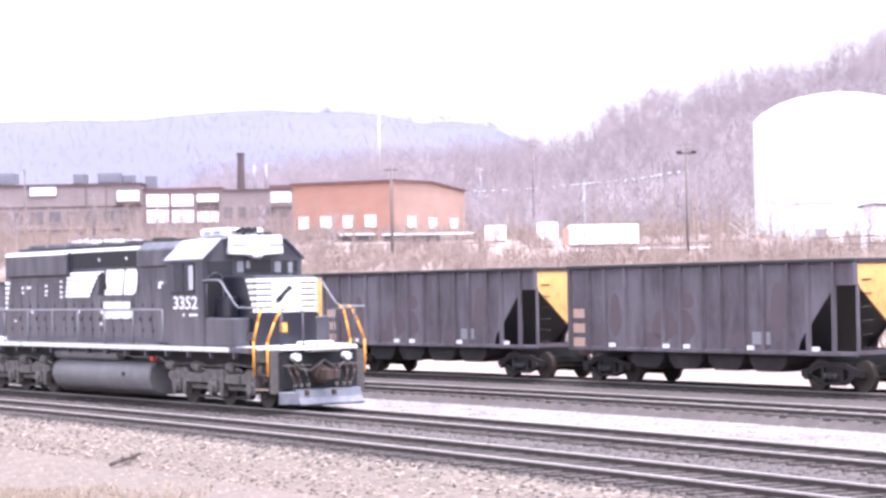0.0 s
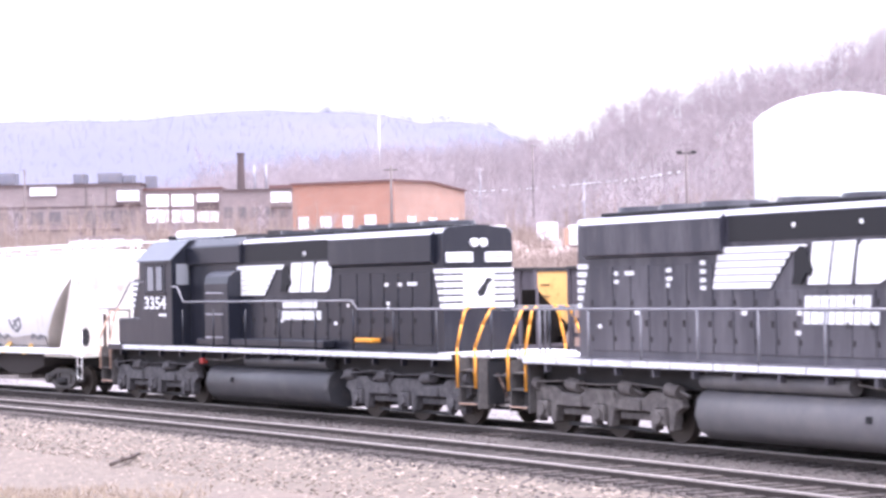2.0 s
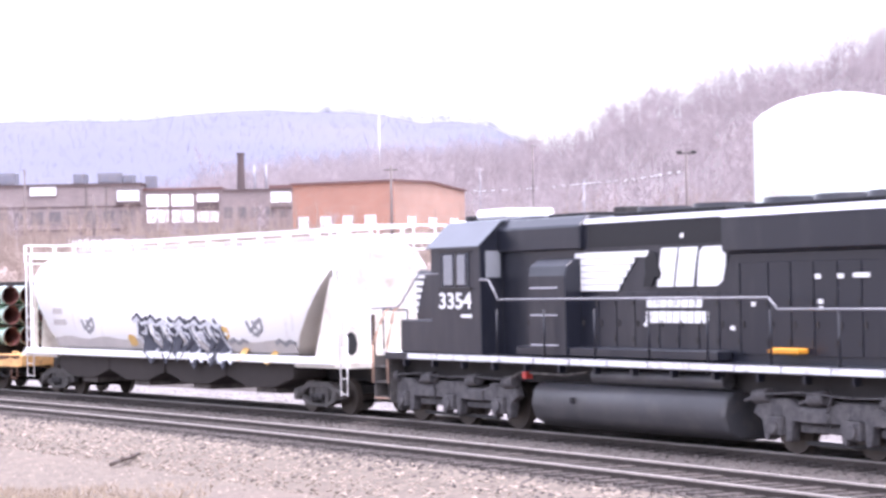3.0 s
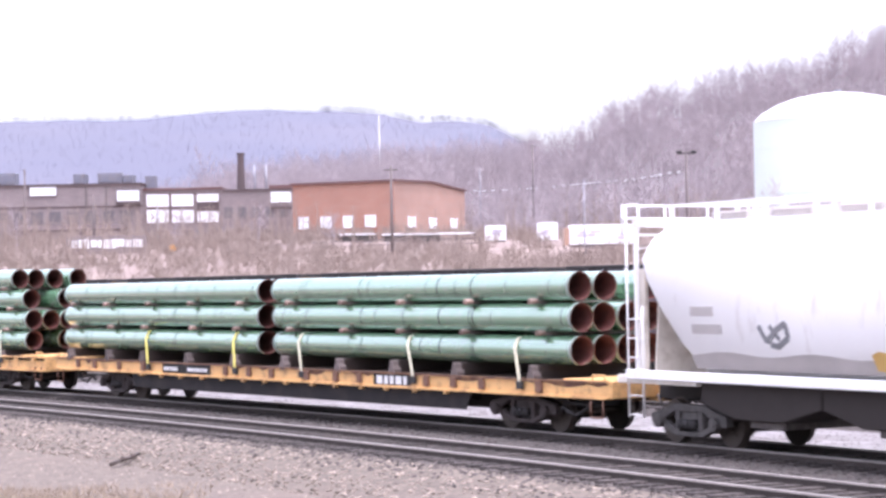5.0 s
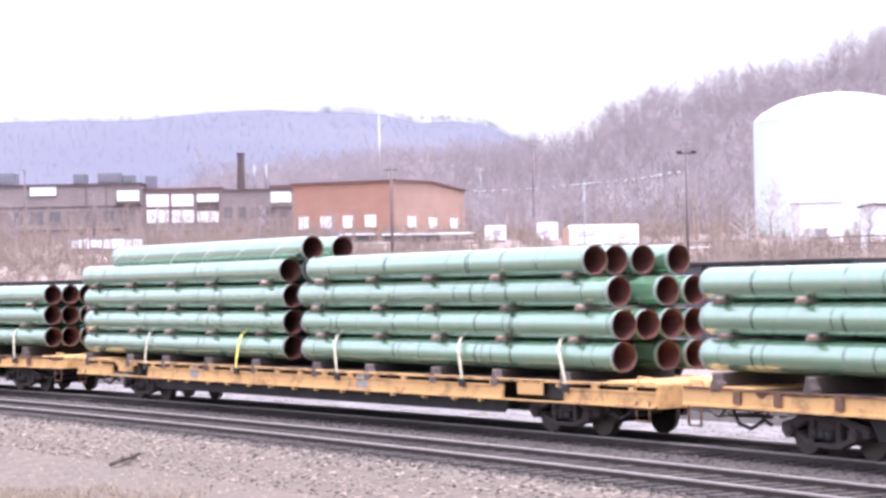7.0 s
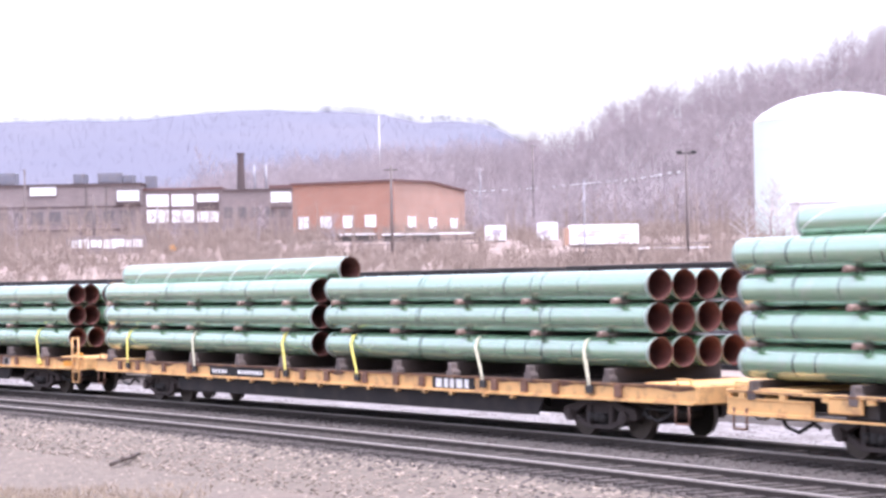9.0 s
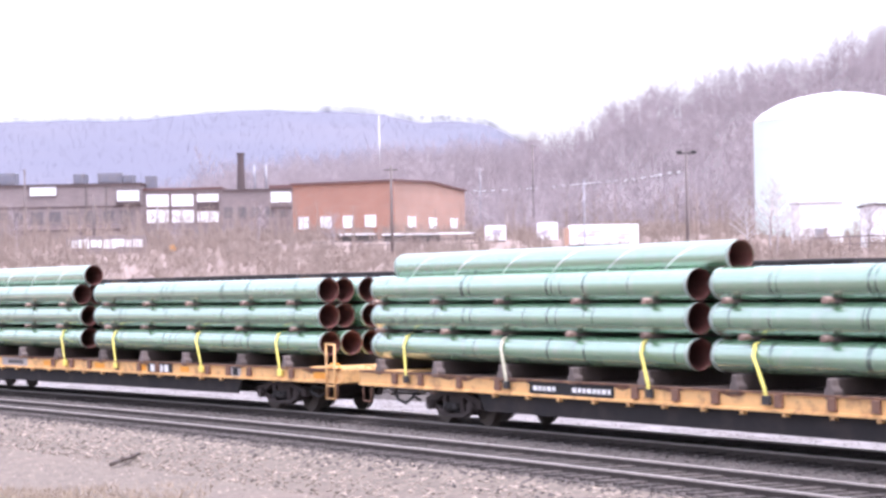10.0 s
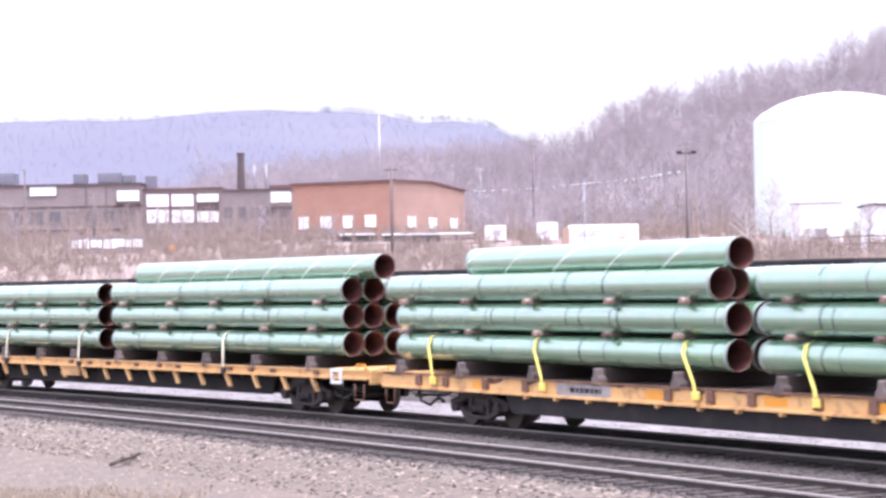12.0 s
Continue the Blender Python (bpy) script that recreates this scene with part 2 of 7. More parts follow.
SPRAY_PALE = material("pale_spray_paint", (0.62, 0.63, 0.67), 0.6, var=0.2, scale=4, bump=0.0)
COAL_CAR = material("weathered_black_car_paint", (0.134, 0.117, 0.134), 0.75, var=0.3, scale=0.45, dirt=(0.055, 0.045, 0.05), dirt_amount=0.42, bump=0.08, streak=0.3)
COAL_YELLOW = material("yellow_end_paint", (0.82, 0.46, 0.15), 0.55, var=0.15, scale=1.5, dirt=(0.4, 0.25, 0.08), dirt_amount=0.15, bump=0.04)
RAIL_GREY = material("worn_grey_handrail", (0.22, 0.22, 0.24), 0.5, var=0.2, scale=3, bump=0.02)
# bolsters get the shadow under the pipes from this colour; the stick is dark itself
BOLSTER_WOOD = material("dark_brown_timber", (0.045, 0.032, 0.027), 0.9, var=0.35, scale=6, fine=50, bump=0.4, per_piece=0.3)
SLOPE_TAN = material("tan_shade_and_grime", (0.5, 0.46, 0.42), 0.85, var=0.25, scale=1.5, bump=0.05)
STENCIL = material("faded_orange_stencil", (0.42, 0.27, 0.2), 0.7, var=0.3, scale=5, bump=0)
COAL = material("coal", (0.02, 0.02, 0.022), 0.6, var=0.5, scale=6, bump=0.8)


GLASS = material("cab_glass", (0.02, 0.025, 0.03), 0.08, var=0.1, bump=0)
# side pane whose bright look is put into the base colour
PALE_GLASS = material("pale_bright_pane", (0.5, 0.5, 0.52), 0.4, var=0.05, bump=0)


def pipe_material(name, spiral):
    """Green coated pipe with broken dark sling marks, or pale spiral marks."""
    m = material(name, (0.137, 0.28, 0.16), 0.3, spec=0.6, coat=1.0, var=0.14, scale=1.1, fine=24, dirt=(0.19, 0.28, 0.2), dirt_amount=0.22, bump=0.03, per_piece=0.1)
    n, l = m.node_tree.nodes, m.node_tree.links
    b = n["Principled BSDF"]
    src = b.inputs["Base Color"].links[0].from_socket
    tc = n.new("ShaderNodeTexCoord")
    sep = n.new("ShaderNodeSeparateXYZ")
    l.new(tc.outputs["Object"], sep.inputs[0])
    oi = n.new("ShaderNodeObjectInfo")

    def calc(op, *args):
        k = n.new("ShaderNodeMath")
        k.operation = op
        for i, v in enumerate(args):
            if isinstance(v, (int, float)):
                k.inputs[i].default_value = v
            else:
                l.new(v, k.inputs[i])
        return k.outputs[0]
    pos = calc("MULTIPLY_ADD", oi.outputs["Random"], 37.0, sep.outputs["X"])
    if spiral:
        turn = calc("ARCTAN2", sep.outputs["Z"], sep.outputs["Y"])
        pos = calc("MULTIPLY_ADD", turn, 0.62, pos)
        rings = []
        for spacing, width in ((0.5133, 0.03), (0.257, 0.012)):
            rings.append(calc("LESS_THAN", calc("FRACT", calc("MULTIPLY", pos, spacing)), width))
        mask = calc("MULTIPLY", calc("MAXIMUM", *rings), 0.9)
    else:
        # sling marks at uneven places, rubbed away in part
        rings = []
        for scale, width, along_ in ((0.42, 0.018, sep.outputs["X"]), (0.55, 0.014, pos)):
            vo = n.new("ShaderNodeTexVoronoi")
            vo.voronoi_dimensions = "1D"
            vo.inputs["Scale"].default_value = scale
            l.new(along_, vo.inputs["W"])
            rings.append(calc("LESS_THAN", vo.outputs["Distance"], width))
        rub = n.new("ShaderNodeTexNoise")
        rub.inputs["Scale"].default_value, rub.inputs["Detail"].default_value = 2.2, 3
        l.new(tc.outputs["Object"], rub.inputs["Vector"])
        worn = n.new("ShaderNodeMapRange")
        worn.inputs["From Min"].default_value, worn.inputs["From Max"].default_value = 0.36, 0.5
        l.new(rub.outputs["Fac"], worn.inputs["Value"])
        mask = calc("MULTIPLY", calc("MULTIPLY", calc("MAXIMUM", *rings), worn.outputs["Result"]), 0.95)
    mx = n.new("ShaderNodeMix")
    mx.data_type = "RGBA"
    mx.inputs["B"].default_value = (0.75, 0.8, 0.76, 1) if spiral else (0.022, 0.055, 0.04, 1)
    l.new(mask, mx.inputs["Factor"])
    l.new(src, mx.inputs["A"])
    l.new(mx.outputs["Result"], b.inputs["Base Color"])
    b.inputs["Coat IOR"].default_value, b.inputs["Coat Roughness"].default_value = 2.4, 0.15
    b.inputs["IOR"].default_value, b.inputs["Roughness"].default_value = 2.2, 0.26
    b.inputs["Specular Tint"].default_value = (0.78, 1.0, 0.86, 1)
    l.new(calc("MULTIPLY_ADD", mask, -0.75, 1.0), b.inputs["Coat Weight"])
    return m


PIPE_GREEN = pipe_material("green_pipe_coating", False)
PIPE_SPIRAL = pipe_material("green_pipe_coating_with_spiral_marks", True)
# ---- ground ----
def lerp_rows(rows, k):
    if k <= rows[0][0]:
        return rows[0][1]
    for (a, va), (b, vb) in zip(rows, rows[1:]):
        if k <= b:
            return va + (vb - va) * (k - a) / (b - a)
    return rows[-1][1]


def smooth(k):
    k = min(1.0, max(0.0, k))
    return k * k * (3 - 2 * k)


# heights of the two wooded ridges by tangent of the bearing from the yard
NEAR_RIDGE = [(-0.30, 14), (-0.20, 15), (-0.13, 18), (-0.1, 24), (-0.05, 27), (0.0, 28), (0.03, 28), (0.045, 29), (0.06, 31.5), (0.07, 34.5), (0.082, 40), (0.095, 42), (0.12, 45), (0.147, 49.3), (0.165, 48), (0.19, 54.5), (0.3, 62), (0.6, 55)]
FAR_RIDGE = [(-0.6, 80), (-0.3, 100), (-0.202, 114.6), (-0.15, 117.6), (-0.125, 118), (-0.10, 119.2), (-0.078, 120.4), (-0.047, 119), (-0.028, 116), (-0.02, 113.5), (-0.008, 110), (0.0, 111), (0.01, 110), (0.02, 107.5), (0.027, 103.5), (0.0335, 98), (0.04, 92), (0.06, 80), (0.3, 90)]


def bank_start(az):
    """Distance at which the bank behind the sidings begins on this bearing."""
    r = 20.0
    while r < 420:
        if side_of(r * math.sin(az), r * math.cos(az)) < -24 - 2 * math.sin(az * 40):
            return r
        r += 3
    return 420.0


STARTS = {}


def height(x, y):
    r, az = math.hypot(x, y), math.atan2(x, y)
    base = -0.52
    ka = round(az, 3)
    if ka not in STARTS:
        STARTS[ka] = bank_start(ka)
    r0 = STARTS[ka]
    if r0 < 400 and r > r0:
        e = max(305.0, r0 + 60)
        k = min(1.0, (r - r0) / (e - r0))
        base += 10.2 * (0.55 * k + 0.45 * smooth(k))
        base += 0.7 * noise.noise((x * 0.03, y * 0.03, 0)) * min(1, k * 4) + 0.25 * noise.noise((x * 0.15, y * 0.15, 3)) * min(1, k * 6)
    t = math.tan(az) if abs(az) < 1.2 else math.copysign(2.5, az)
    face = smooth((1.35 - abs(az)) / 0.5)
    near = lerp_rows(NEAR_RIDGE, t)
    far = lerp_rows(FAR_RIDGE, t)
    h1 = (near - 9.7) * smooth((r - 330) / 230) * (1 - 0.6 * smooth((r - 600) / 300))
    h2 = (far - 9.7) * smooth((r - 750) / 750)
    rough_ = 2.5 * noise.noise((x * 0.012, y * 0.012, 7)) * smooth((r - 340) / 200)
    return base + face * max(h1 + rough_, h2 + rough_ * 1.6)


def ground_material():
    m = material("ground_cover", (0.225, 0.182, 0.162), 0.95, var=0.35, scale=0.05, fine=1.5, dirt=(0.2, 0.15, 0.14), dirt_amount=0.5, hue=(0.29, 0.222, 0.185), bump=0.3)
    n, l = m.node_tree.nodes, m.node_tree.links
    b = n["Principled BSDF"]
    src = b.inputs["Base Color"].links[0].from_socket
    # gravel of the yard near the tracks, leaf litter under the woods further out
    tc = n.new("ShaderNodeTexCoord")
    ln = n.new("ShaderNodeVectorMath")
    ln.operation = "LENGTH"
    l.new(tc.outputs["Object"], ln.inputs[0])

    def band(a, c):
        mr = n.new("ShaderNodeMapRange")
        mr.inputs["From Min"].default_value, mr.inputs["From Max"].default_value = a, c
        l.new(ln.outputs["Value"], mr.inputs["Value"])
        return mr.outputs["Result"]
    vor = n.new("ShaderNodeTexVoronoi")
    vor.inputs["Scale"].default_value = 9.0
    l.new(tc.outputs["Object"], vor.inputs["Vector"])
    patch = n.new("ShaderNodeTexNoise")
    patch.inputs["Scale"].default_value, patch.inputs["Detail"].default_value = 0.35, 6
    l.new(tc.outputs["Object"], patch.inputs["Vector"])
    grey = n.new("ShaderNodeMix")
    grey.data_type = "RGBA"
    grey.inputs["A"].default_value, grey.inputs["B"].default_value = (0.075, 0.06, 0.048, 1), (0.17, 0.138, 0.112, 1)
    l.new(vor.outputs["Color"], grey.inputs["Factor"])
    pr = n.new("ShaderNodeValToRGB")
    pr.color_ramp.elements[0].position, pr.color_ramp.elements[1].position = 0.56, 0.68
    l.new(patch.outputs["Fac"], pr.inputs["Fac"])
    soil = n.new("ShaderNodeMix")
    soil.data_type = "RGBA"
    soil.inputs["B"].default_value = (0.135, 0.106, 0.086, 1)
    l.new(grey.outputs["Result"], soil.inputs["A"])
    l.new(pr.outputs["Color"], soil.inputs["Factor"])
    m1 = n.new("ShaderNodeMix")
    m1.data_type = "RGBA"
    l.new(band(62, 90), m1.inputs["Factor"])
    l.new(soil.outputs["Result"], m1.inputs["A"])
    l.new(src, m1.inputs["B"])
    wood = n.new("ShaderNodeMix")
    wood.data_type = "RGBA"
    wood.inputs["B"].default_value = (0.13, 0.11, 0.116, 1)
    l.new(band(310, 380), wood.inputs["Factor"])
    l.new(m1.outputs["Result"], wood.inputs["A"])
    # far ridge: distance haze is put into its blue-lavender base colours
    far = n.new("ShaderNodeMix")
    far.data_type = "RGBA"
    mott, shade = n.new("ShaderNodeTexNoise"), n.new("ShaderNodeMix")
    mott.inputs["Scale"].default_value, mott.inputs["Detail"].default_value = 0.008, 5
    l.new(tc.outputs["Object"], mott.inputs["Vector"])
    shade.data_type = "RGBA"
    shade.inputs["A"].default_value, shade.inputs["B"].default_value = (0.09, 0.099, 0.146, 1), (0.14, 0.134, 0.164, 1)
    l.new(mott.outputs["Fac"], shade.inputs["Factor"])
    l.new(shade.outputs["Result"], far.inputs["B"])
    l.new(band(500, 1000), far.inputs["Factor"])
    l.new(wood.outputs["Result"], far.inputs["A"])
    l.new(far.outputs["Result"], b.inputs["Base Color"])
    return m


GROUND = ground_material()


def build_ground():
    az = [radians(-180 + 8 * i) for i in range(20)] + [radians(-20 + k) for k in (0, 2, 4, 6)]
    az += [radians(-13.0 + 0.2 * i) for i in range(131)]
    az += [radians(k) for k in (14, 16, 18, 20, 24)] + [radians(30 + 8 * i) for i in range(19)]
    rs = [4, 9, 14, 18, 22, 26, 30, 34, 38, 43, 48, 54, 60, 67, 75, 83, 92, 102, 112, 123, 135, 148, 162, 178, 195, 212, 230, 248, 266, 284, 300, 315, 330, 350, 370, 390, 410, 430, 450, 470, 490, 510, 530, 550, 575, 605, 650, 720, 800, 880, 960, 1040, 1120, 1200, 1280, 1360, 1430, 1500, 1580, 1800, 2400, 3400, 4600]
    vs, fs = [(0, 0, -0.52)], []
    for r in rs:
        for a in az:
            x, y = r * math.sin(a), r * math.cos(a)
            vs.append((x, y, height(x, y)))
    n = len(az)
    for i in range(len(rs) - 1):
        for j in range(n):
            k = (j + 1) % n
            fs.append((1 + i * n + j, 1 + i * n + k, 1 + (i + 1) * n + k, 1 + (i + 1) * n + j))
    for j in range(n):
        fs.append((0, 1 + (j + 1) % n, 1 + j))
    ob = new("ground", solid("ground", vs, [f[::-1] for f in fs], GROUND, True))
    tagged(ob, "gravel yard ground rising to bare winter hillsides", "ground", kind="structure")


build_ground()


def strip(name, profile, s0, s1, step, material_, label, category, kind="structure", parent=None):
    """A band along the curve. profile: (q, z) points from far to near."""
    vs, fs, n = [], [], len(profile)
    count = int((s1 - s0) / step) + 1
    for i in range(count):
        s = s0 + (s1 - s0) * i / (count - 1)
        for q, z in profile:
            x, y, _ = rail_xy(s, q)
            vs.append((x, y, z))
    for i in range(count - 1):
        for j in range(n - 1):
            fs.append((i * n + j, (i + 1) * n + j, (i + 1) * n + j + 1, i * n + j + 1))
    me = solid(name, vs, fs, material_)
    ob = new(name, me)
    if parent:
        ob.parent = parent
    else:
        tagged(ob, label, category, kind=kind)
    return ob


S0, S1 = -190.0, 62.0
TRACKS = {"main_track": 0.0, "near_track": 4.24, "far_track": -8.3, "siding": -14.2}
strip("ballast_bed", [(-2.6, -0.45), (-1.7, -0.15), (5.6, -0.16), (5.9, -0.4)], S0, S1, 3, BALLAST, "dark oily ballast bed under two main tracks", "ballast")
strip("ballast_bed", [(-17.0, -0.6), (-16.1, -0.15), (-7.0, -0.15), (-6.5, -0.45)], S0, S1, 3, BALLAST, "dark ballast bed under the yard sidings", "ballast")
strip("gravel_shoulder", [(5.5, -0.158), (6.2, -0.235), (8.6, -0.57)], S0, S1, 3, GROUND, "pale gravel shoulder beside the near track", "gravel")
strip("service_road", [(-6.9, -0.33), (-2.0, -0.33)], S0, S1, 3, PALE_STONE, "pale crushed limestone service road between tracks", "road")
strip("access_road", [(-30.0, -0.5), (-24.0, -0.36), (-16.2, -0.36)], S0, 40, 3, BEIGE_STONE, "beige gravel road behind the hopper cars", "road")

RAIL_PROFILE = [(-0.07, -0.172), (-0.07, -0.155), (-0.012, -0.135), (-0.012, -0.045), (-0.036, -0.03), (-0.036, -0.004)]
RAIL_PROFILE = RAIL_PROFILE + [(-q, z) for q, z in RAIL_PROFILE[::-1]]


def build_track(name, q0):
    track = thing("railway_track", "railway track with polished rails on dark wooden ties", "track", "parallel tracks")
    for side in (-0.7535, 0.7535):
        strip("rail", [(q0 + side + q, z) for q, z in RAIL_PROFILE], S0, S1, 2, RAIL_RUST, "", "", parent=track)["label"] = "rust-brown steel rail"
        strip("running_surface", [(q0 + side - 0.0375, -0.034), (q0 + side - 0.0375, -0.004), (q0 + side - 0.03, 0.0), (q0 + side + 0.03, 0.0), (q0 + side + 0.0375, -0.004), (q0 + side + 0.0375, -0.034)], S0, S1, 2, RAIL_HEAD, "", "", parent=track)["label"] = "polished steel rail head"
    # ties: single pieces in the stretch in front of the camera, the rest joined
    lo, hi = (-46, 24) if q0 > -5 else (-34, 14)
    bm = bmesh.new()
    bm_box(bm, -0.115, 0.115, -1.3, 1.3, -0.24, -0.105)
    tie = mesh_of("tie", bm, TIE_WOOD, 0.012)
    rest = bmesh.new()
    s = S0
    rnd = random.Random(int(q0 * 10) + 77)
    while s < S1:
        x, y, ph = rail_xy(s + rnd.uniform(-0.03, 0.03), q0 + rnd.uniform(-0.06, 0.06))
        m = pose(x, y, rnd.uniform(-0.012, 0.0), 0, 0, math.degrees(ph) + rnd.uniform(-1.2, 1.2))
        if lo < s < hi:
            piece("tie", tie, track, m)
        else:
            v = bm_box(rest, -0.115, 0.115, -1.3, 1.3, -0.24, -0.105)
            bmesh.ops.transform(rest, matrix=m, verts=v)
        s += 0.52
    ob = part("ties", rest, TIE_WOOD, track, "more dark wooden ties")
    ob["kind"] = "stuff"


def scatter_stones(name, area, count, size, material_, label, seed):
    """Loose crushed stone: small angular lumps lying on the ground. area: s0, s1, q0, q1, z."""
    rnd = random.Random(seed)
    vs, fs = [], []
    for _ in range(count):
        q = rnd.uniform(area[2], area[3])
        x, y, _ph = rail_xy(rnd.uniform(area[0], area[1]), q)
        r = size * rnd.uniform(0.5, 1.5)
        a = rnd.uniform(0, 6.28)
        k = len(vs)
        z = lerp_rows(area[4], q)
        for i in range(4):
            b = a + i * 1.571 + rnd.uniform(-0.4, 0.4)
            vs.append((x + r * math.cos(b), y + r * math.sin(b), z + r * rnd.uniform(0.0, 0.25)))
        vs.append((x + rnd.uniform(-0.3, 0.3) * r, y + rnd.uniform(-0.3, 0.3) * r, z + r * rnd.uniform(0.4, 0.75)))
        vs.append((x, y, z - 0.5 * r))
        for i in range(4):
            j = (i + 1) % 4
            fs += [(k + i, k + j, k + 4), (k + j, k + i, k + 5)]
    ob = new(name, solid(name, vs, fs, material_))
    tagged(ob, label, "gravel", kind="stuff")


for nm, q0 in TRACKS.items():
    build_track(nm, q0)
SHOULDER = [(5.5, -0.165), (6.2, -0.24), (8.5, -0.54)]
scatter_stones("gravel", (-40, 26, 5.8, 15.5, SHOULDER), 20000, 0.045, STONE, "pale grey crushed stone on the yard ground", 5)
scatter_stones("track_ballast", (-42, 24, 5.8, 6.8, SHOULDER), 900, 0.045, DARK_STONE, "soiled crushed stone spilled beside the ballast", 11)
scatter_stones("track_ballast", (-42, 24, 5.4, 5.95, SHOULDER), 3000, 0.04, DARK_STONE, "soiled crushed stone on the ballast shoulder", 6)
scatter_stones("track_ballast", (-42, 24, -1.9, 5.7, [(0.0, -0.165)]), 24000, 0.05, DARK_STONE, "soiled crushed stone between the ties", 7)
scatter_stones("limestone_chips", (-40, 22, -6.8, -2.1, [(-7, -0.34)]), 6000, 0.05, PALE_STONE, "pale limestone chips on the service road", 8)
# ---- running gear ----
def wheelset_mesh(r, name="wheelset"):
    bm = bmesh.new()
    bm_cyl(bm, (0, -0.95, 0), (0, 0.95, 0), 0.085, 10)
    for k in (-1, 1):
        bm_cyl(bm, (0, k * 0.675, 0), (0, k * 0.705, 0), r + 0.028, 28)
        bm_cyl(bm, (0, k * 0.705, 0), (0, k * 0.81, 0), r, 28, r - 0.012)
        bm_cyl(bm, (0, k * 0.81, 0), (0, k * 0.815, 0), r * 0.8, 20)
        bm_cyl(bm, (0, k * 0.81, 0), (0, k * 0.86, 0), r * 0.3, 14)
        for i in range(4):
            a = i * math.pi / 2
            bm_cyl(bm, (r * 0.55 * math.cos(a), k * 0.812, r * 0.55 * math.sin(a)), (r * 0.55 * math.cos(a), k * 0.825, r * 0.55 * math.sin(a)), 0.05, 8)
    return mesh_of(name, bm, WHEEL_STEEL)


BIG_WHEELS = wheelset_mesh(0.508)
CAR_WHEELS = wheelset_mesh(0.42)


def add_wheelset(me, truck, x, r, direction, turning):
    rest = pose(x, 0, r)
    ob = piece("wheelset", me, truck, rest)
    ob["label"] = "steel wheelset with worn bright treads"
    if turning:
        TURNING.append((ob, rest, r * direction))


def loco_truck(loco, x0, direction, cast):
    axles = (-2.06, 0.0, 2.06)
    top = [(-2.72, 0.72), (-2.58, 0.97), (-1.75, 1.0), (-1.45, 0.86), (-0.75, 0.86), (-0.45, 0.98), (0.45, 0.98), (0.75, 0.86), (1.45, 0.86), (1.75, 1.0), (2.58, 0.97), (2.72, 0.72)]
    low = []
    for a in axles[::-1]:
        low += [(a + 0.42, 0.6), (a + 0.36, 0.27), (a + 0.22, 0.25), (a + 0.2, 0.68), (a - 0.2, 0.68), (a - 0.22, 0.25), (a - 0.36, 0.27), (a - 0.42, 0.6)]
    bm = bmesh.new()
    for k in (-1, 1):
        bm_prism(bm, top + low, "y", k * 1.02, k * 1.22)
        for a in (-1.03, 1.03):
            bm_box(bm, a - 0.55, a + 0.55, k * 1.0, k * 1.1, 0.42, 0.56)
            bm_box(bm, a - 0.36, a + 0.36, k * 1.18, k * 1.27, 0.6, 0.82)
    bm_box(bm, -2.3, 2.3, -0.35, 0.35, 0.55, 0.95)
    for a in (-1.0, 1.0):
        bm_box(bm, a - 0.2, a + 0.2, -1.05, 1.05, 0.6, 0.9)
    truck = part("truck", bm, cast, loco, "dust-grey cast three-axle truck frame", 0.02)
    truck.matrix_basis = pose(x0, 0, 0)
    for k in (-1, 1):
        for a in axles:
            bm = bmesh.new()
            bm_box(bm, a - 0.19, a + 0.19, k * 1.04, k * 1.3, 0.36, 0.68)
            bm_cyl(bm, (a, k * 1.3, 0.51), (a, k * 1.36, 0.51), 0.13, 14)
            part("journal_box", bm, cast, truck, "", 0.015)
            bm = bmesh.new()
            for dx in (-0.13, 0.13):
                for i in range(4):
                    bm_cyl(bm, (a + dx, k * 1.14, 0.68 + 0.05 * i), (a + dx, k * 1.14, 0.71 + 0.05 * i), 0.085, 10)
            part("spring", bm, STEEL_DARK, truck)
        for a in (-2.45, 2.45, -0.95, 0.95):
            bm = bmesh.new()
            bm_cyl(bm, (a - 0.2, k * 1.2, 1.04), (a + 0.2, k * 1.2, 1.0), 0.13, 14)
            bm_cyl(bm, (a + 0.2, k * 1.2, 1.0), (a + 0.5, k * 1.2, 0.92), 0.035, 8)
            part("brake_cylinder", bm, cast, truck, "", 0.0)
        bm = bmesh.new()
        bm_pipe(bm, [(-2.6, k * 1.3, 1.06), (-1.2, k * 1.3, 1.1), (0.0, k * 1.3, 1.06), (1.3, k * 1.3, 1.12), (2.6, k * 1.3, 1.04)], 0.02)
        bm_pipe(bm, [(0.5, k * 1.3, 1.08), (0.62, k * 1.3, 0.8), (0.55, k * 1.28, 0.55)], 0.018)
        part("air_pipe", bm, cast, truck)
        bm = boxes((-2.05 + 0.5, 2.05 - 0.5, k * 0.93, k * 0.99, 0.2, 0.27))
        part("brake_rigging", bm, STEEL_DARK, truck)
    for a in axles:
        add_wheelset(BIG_WHEELS, truck, a, 0.508, direction, True)


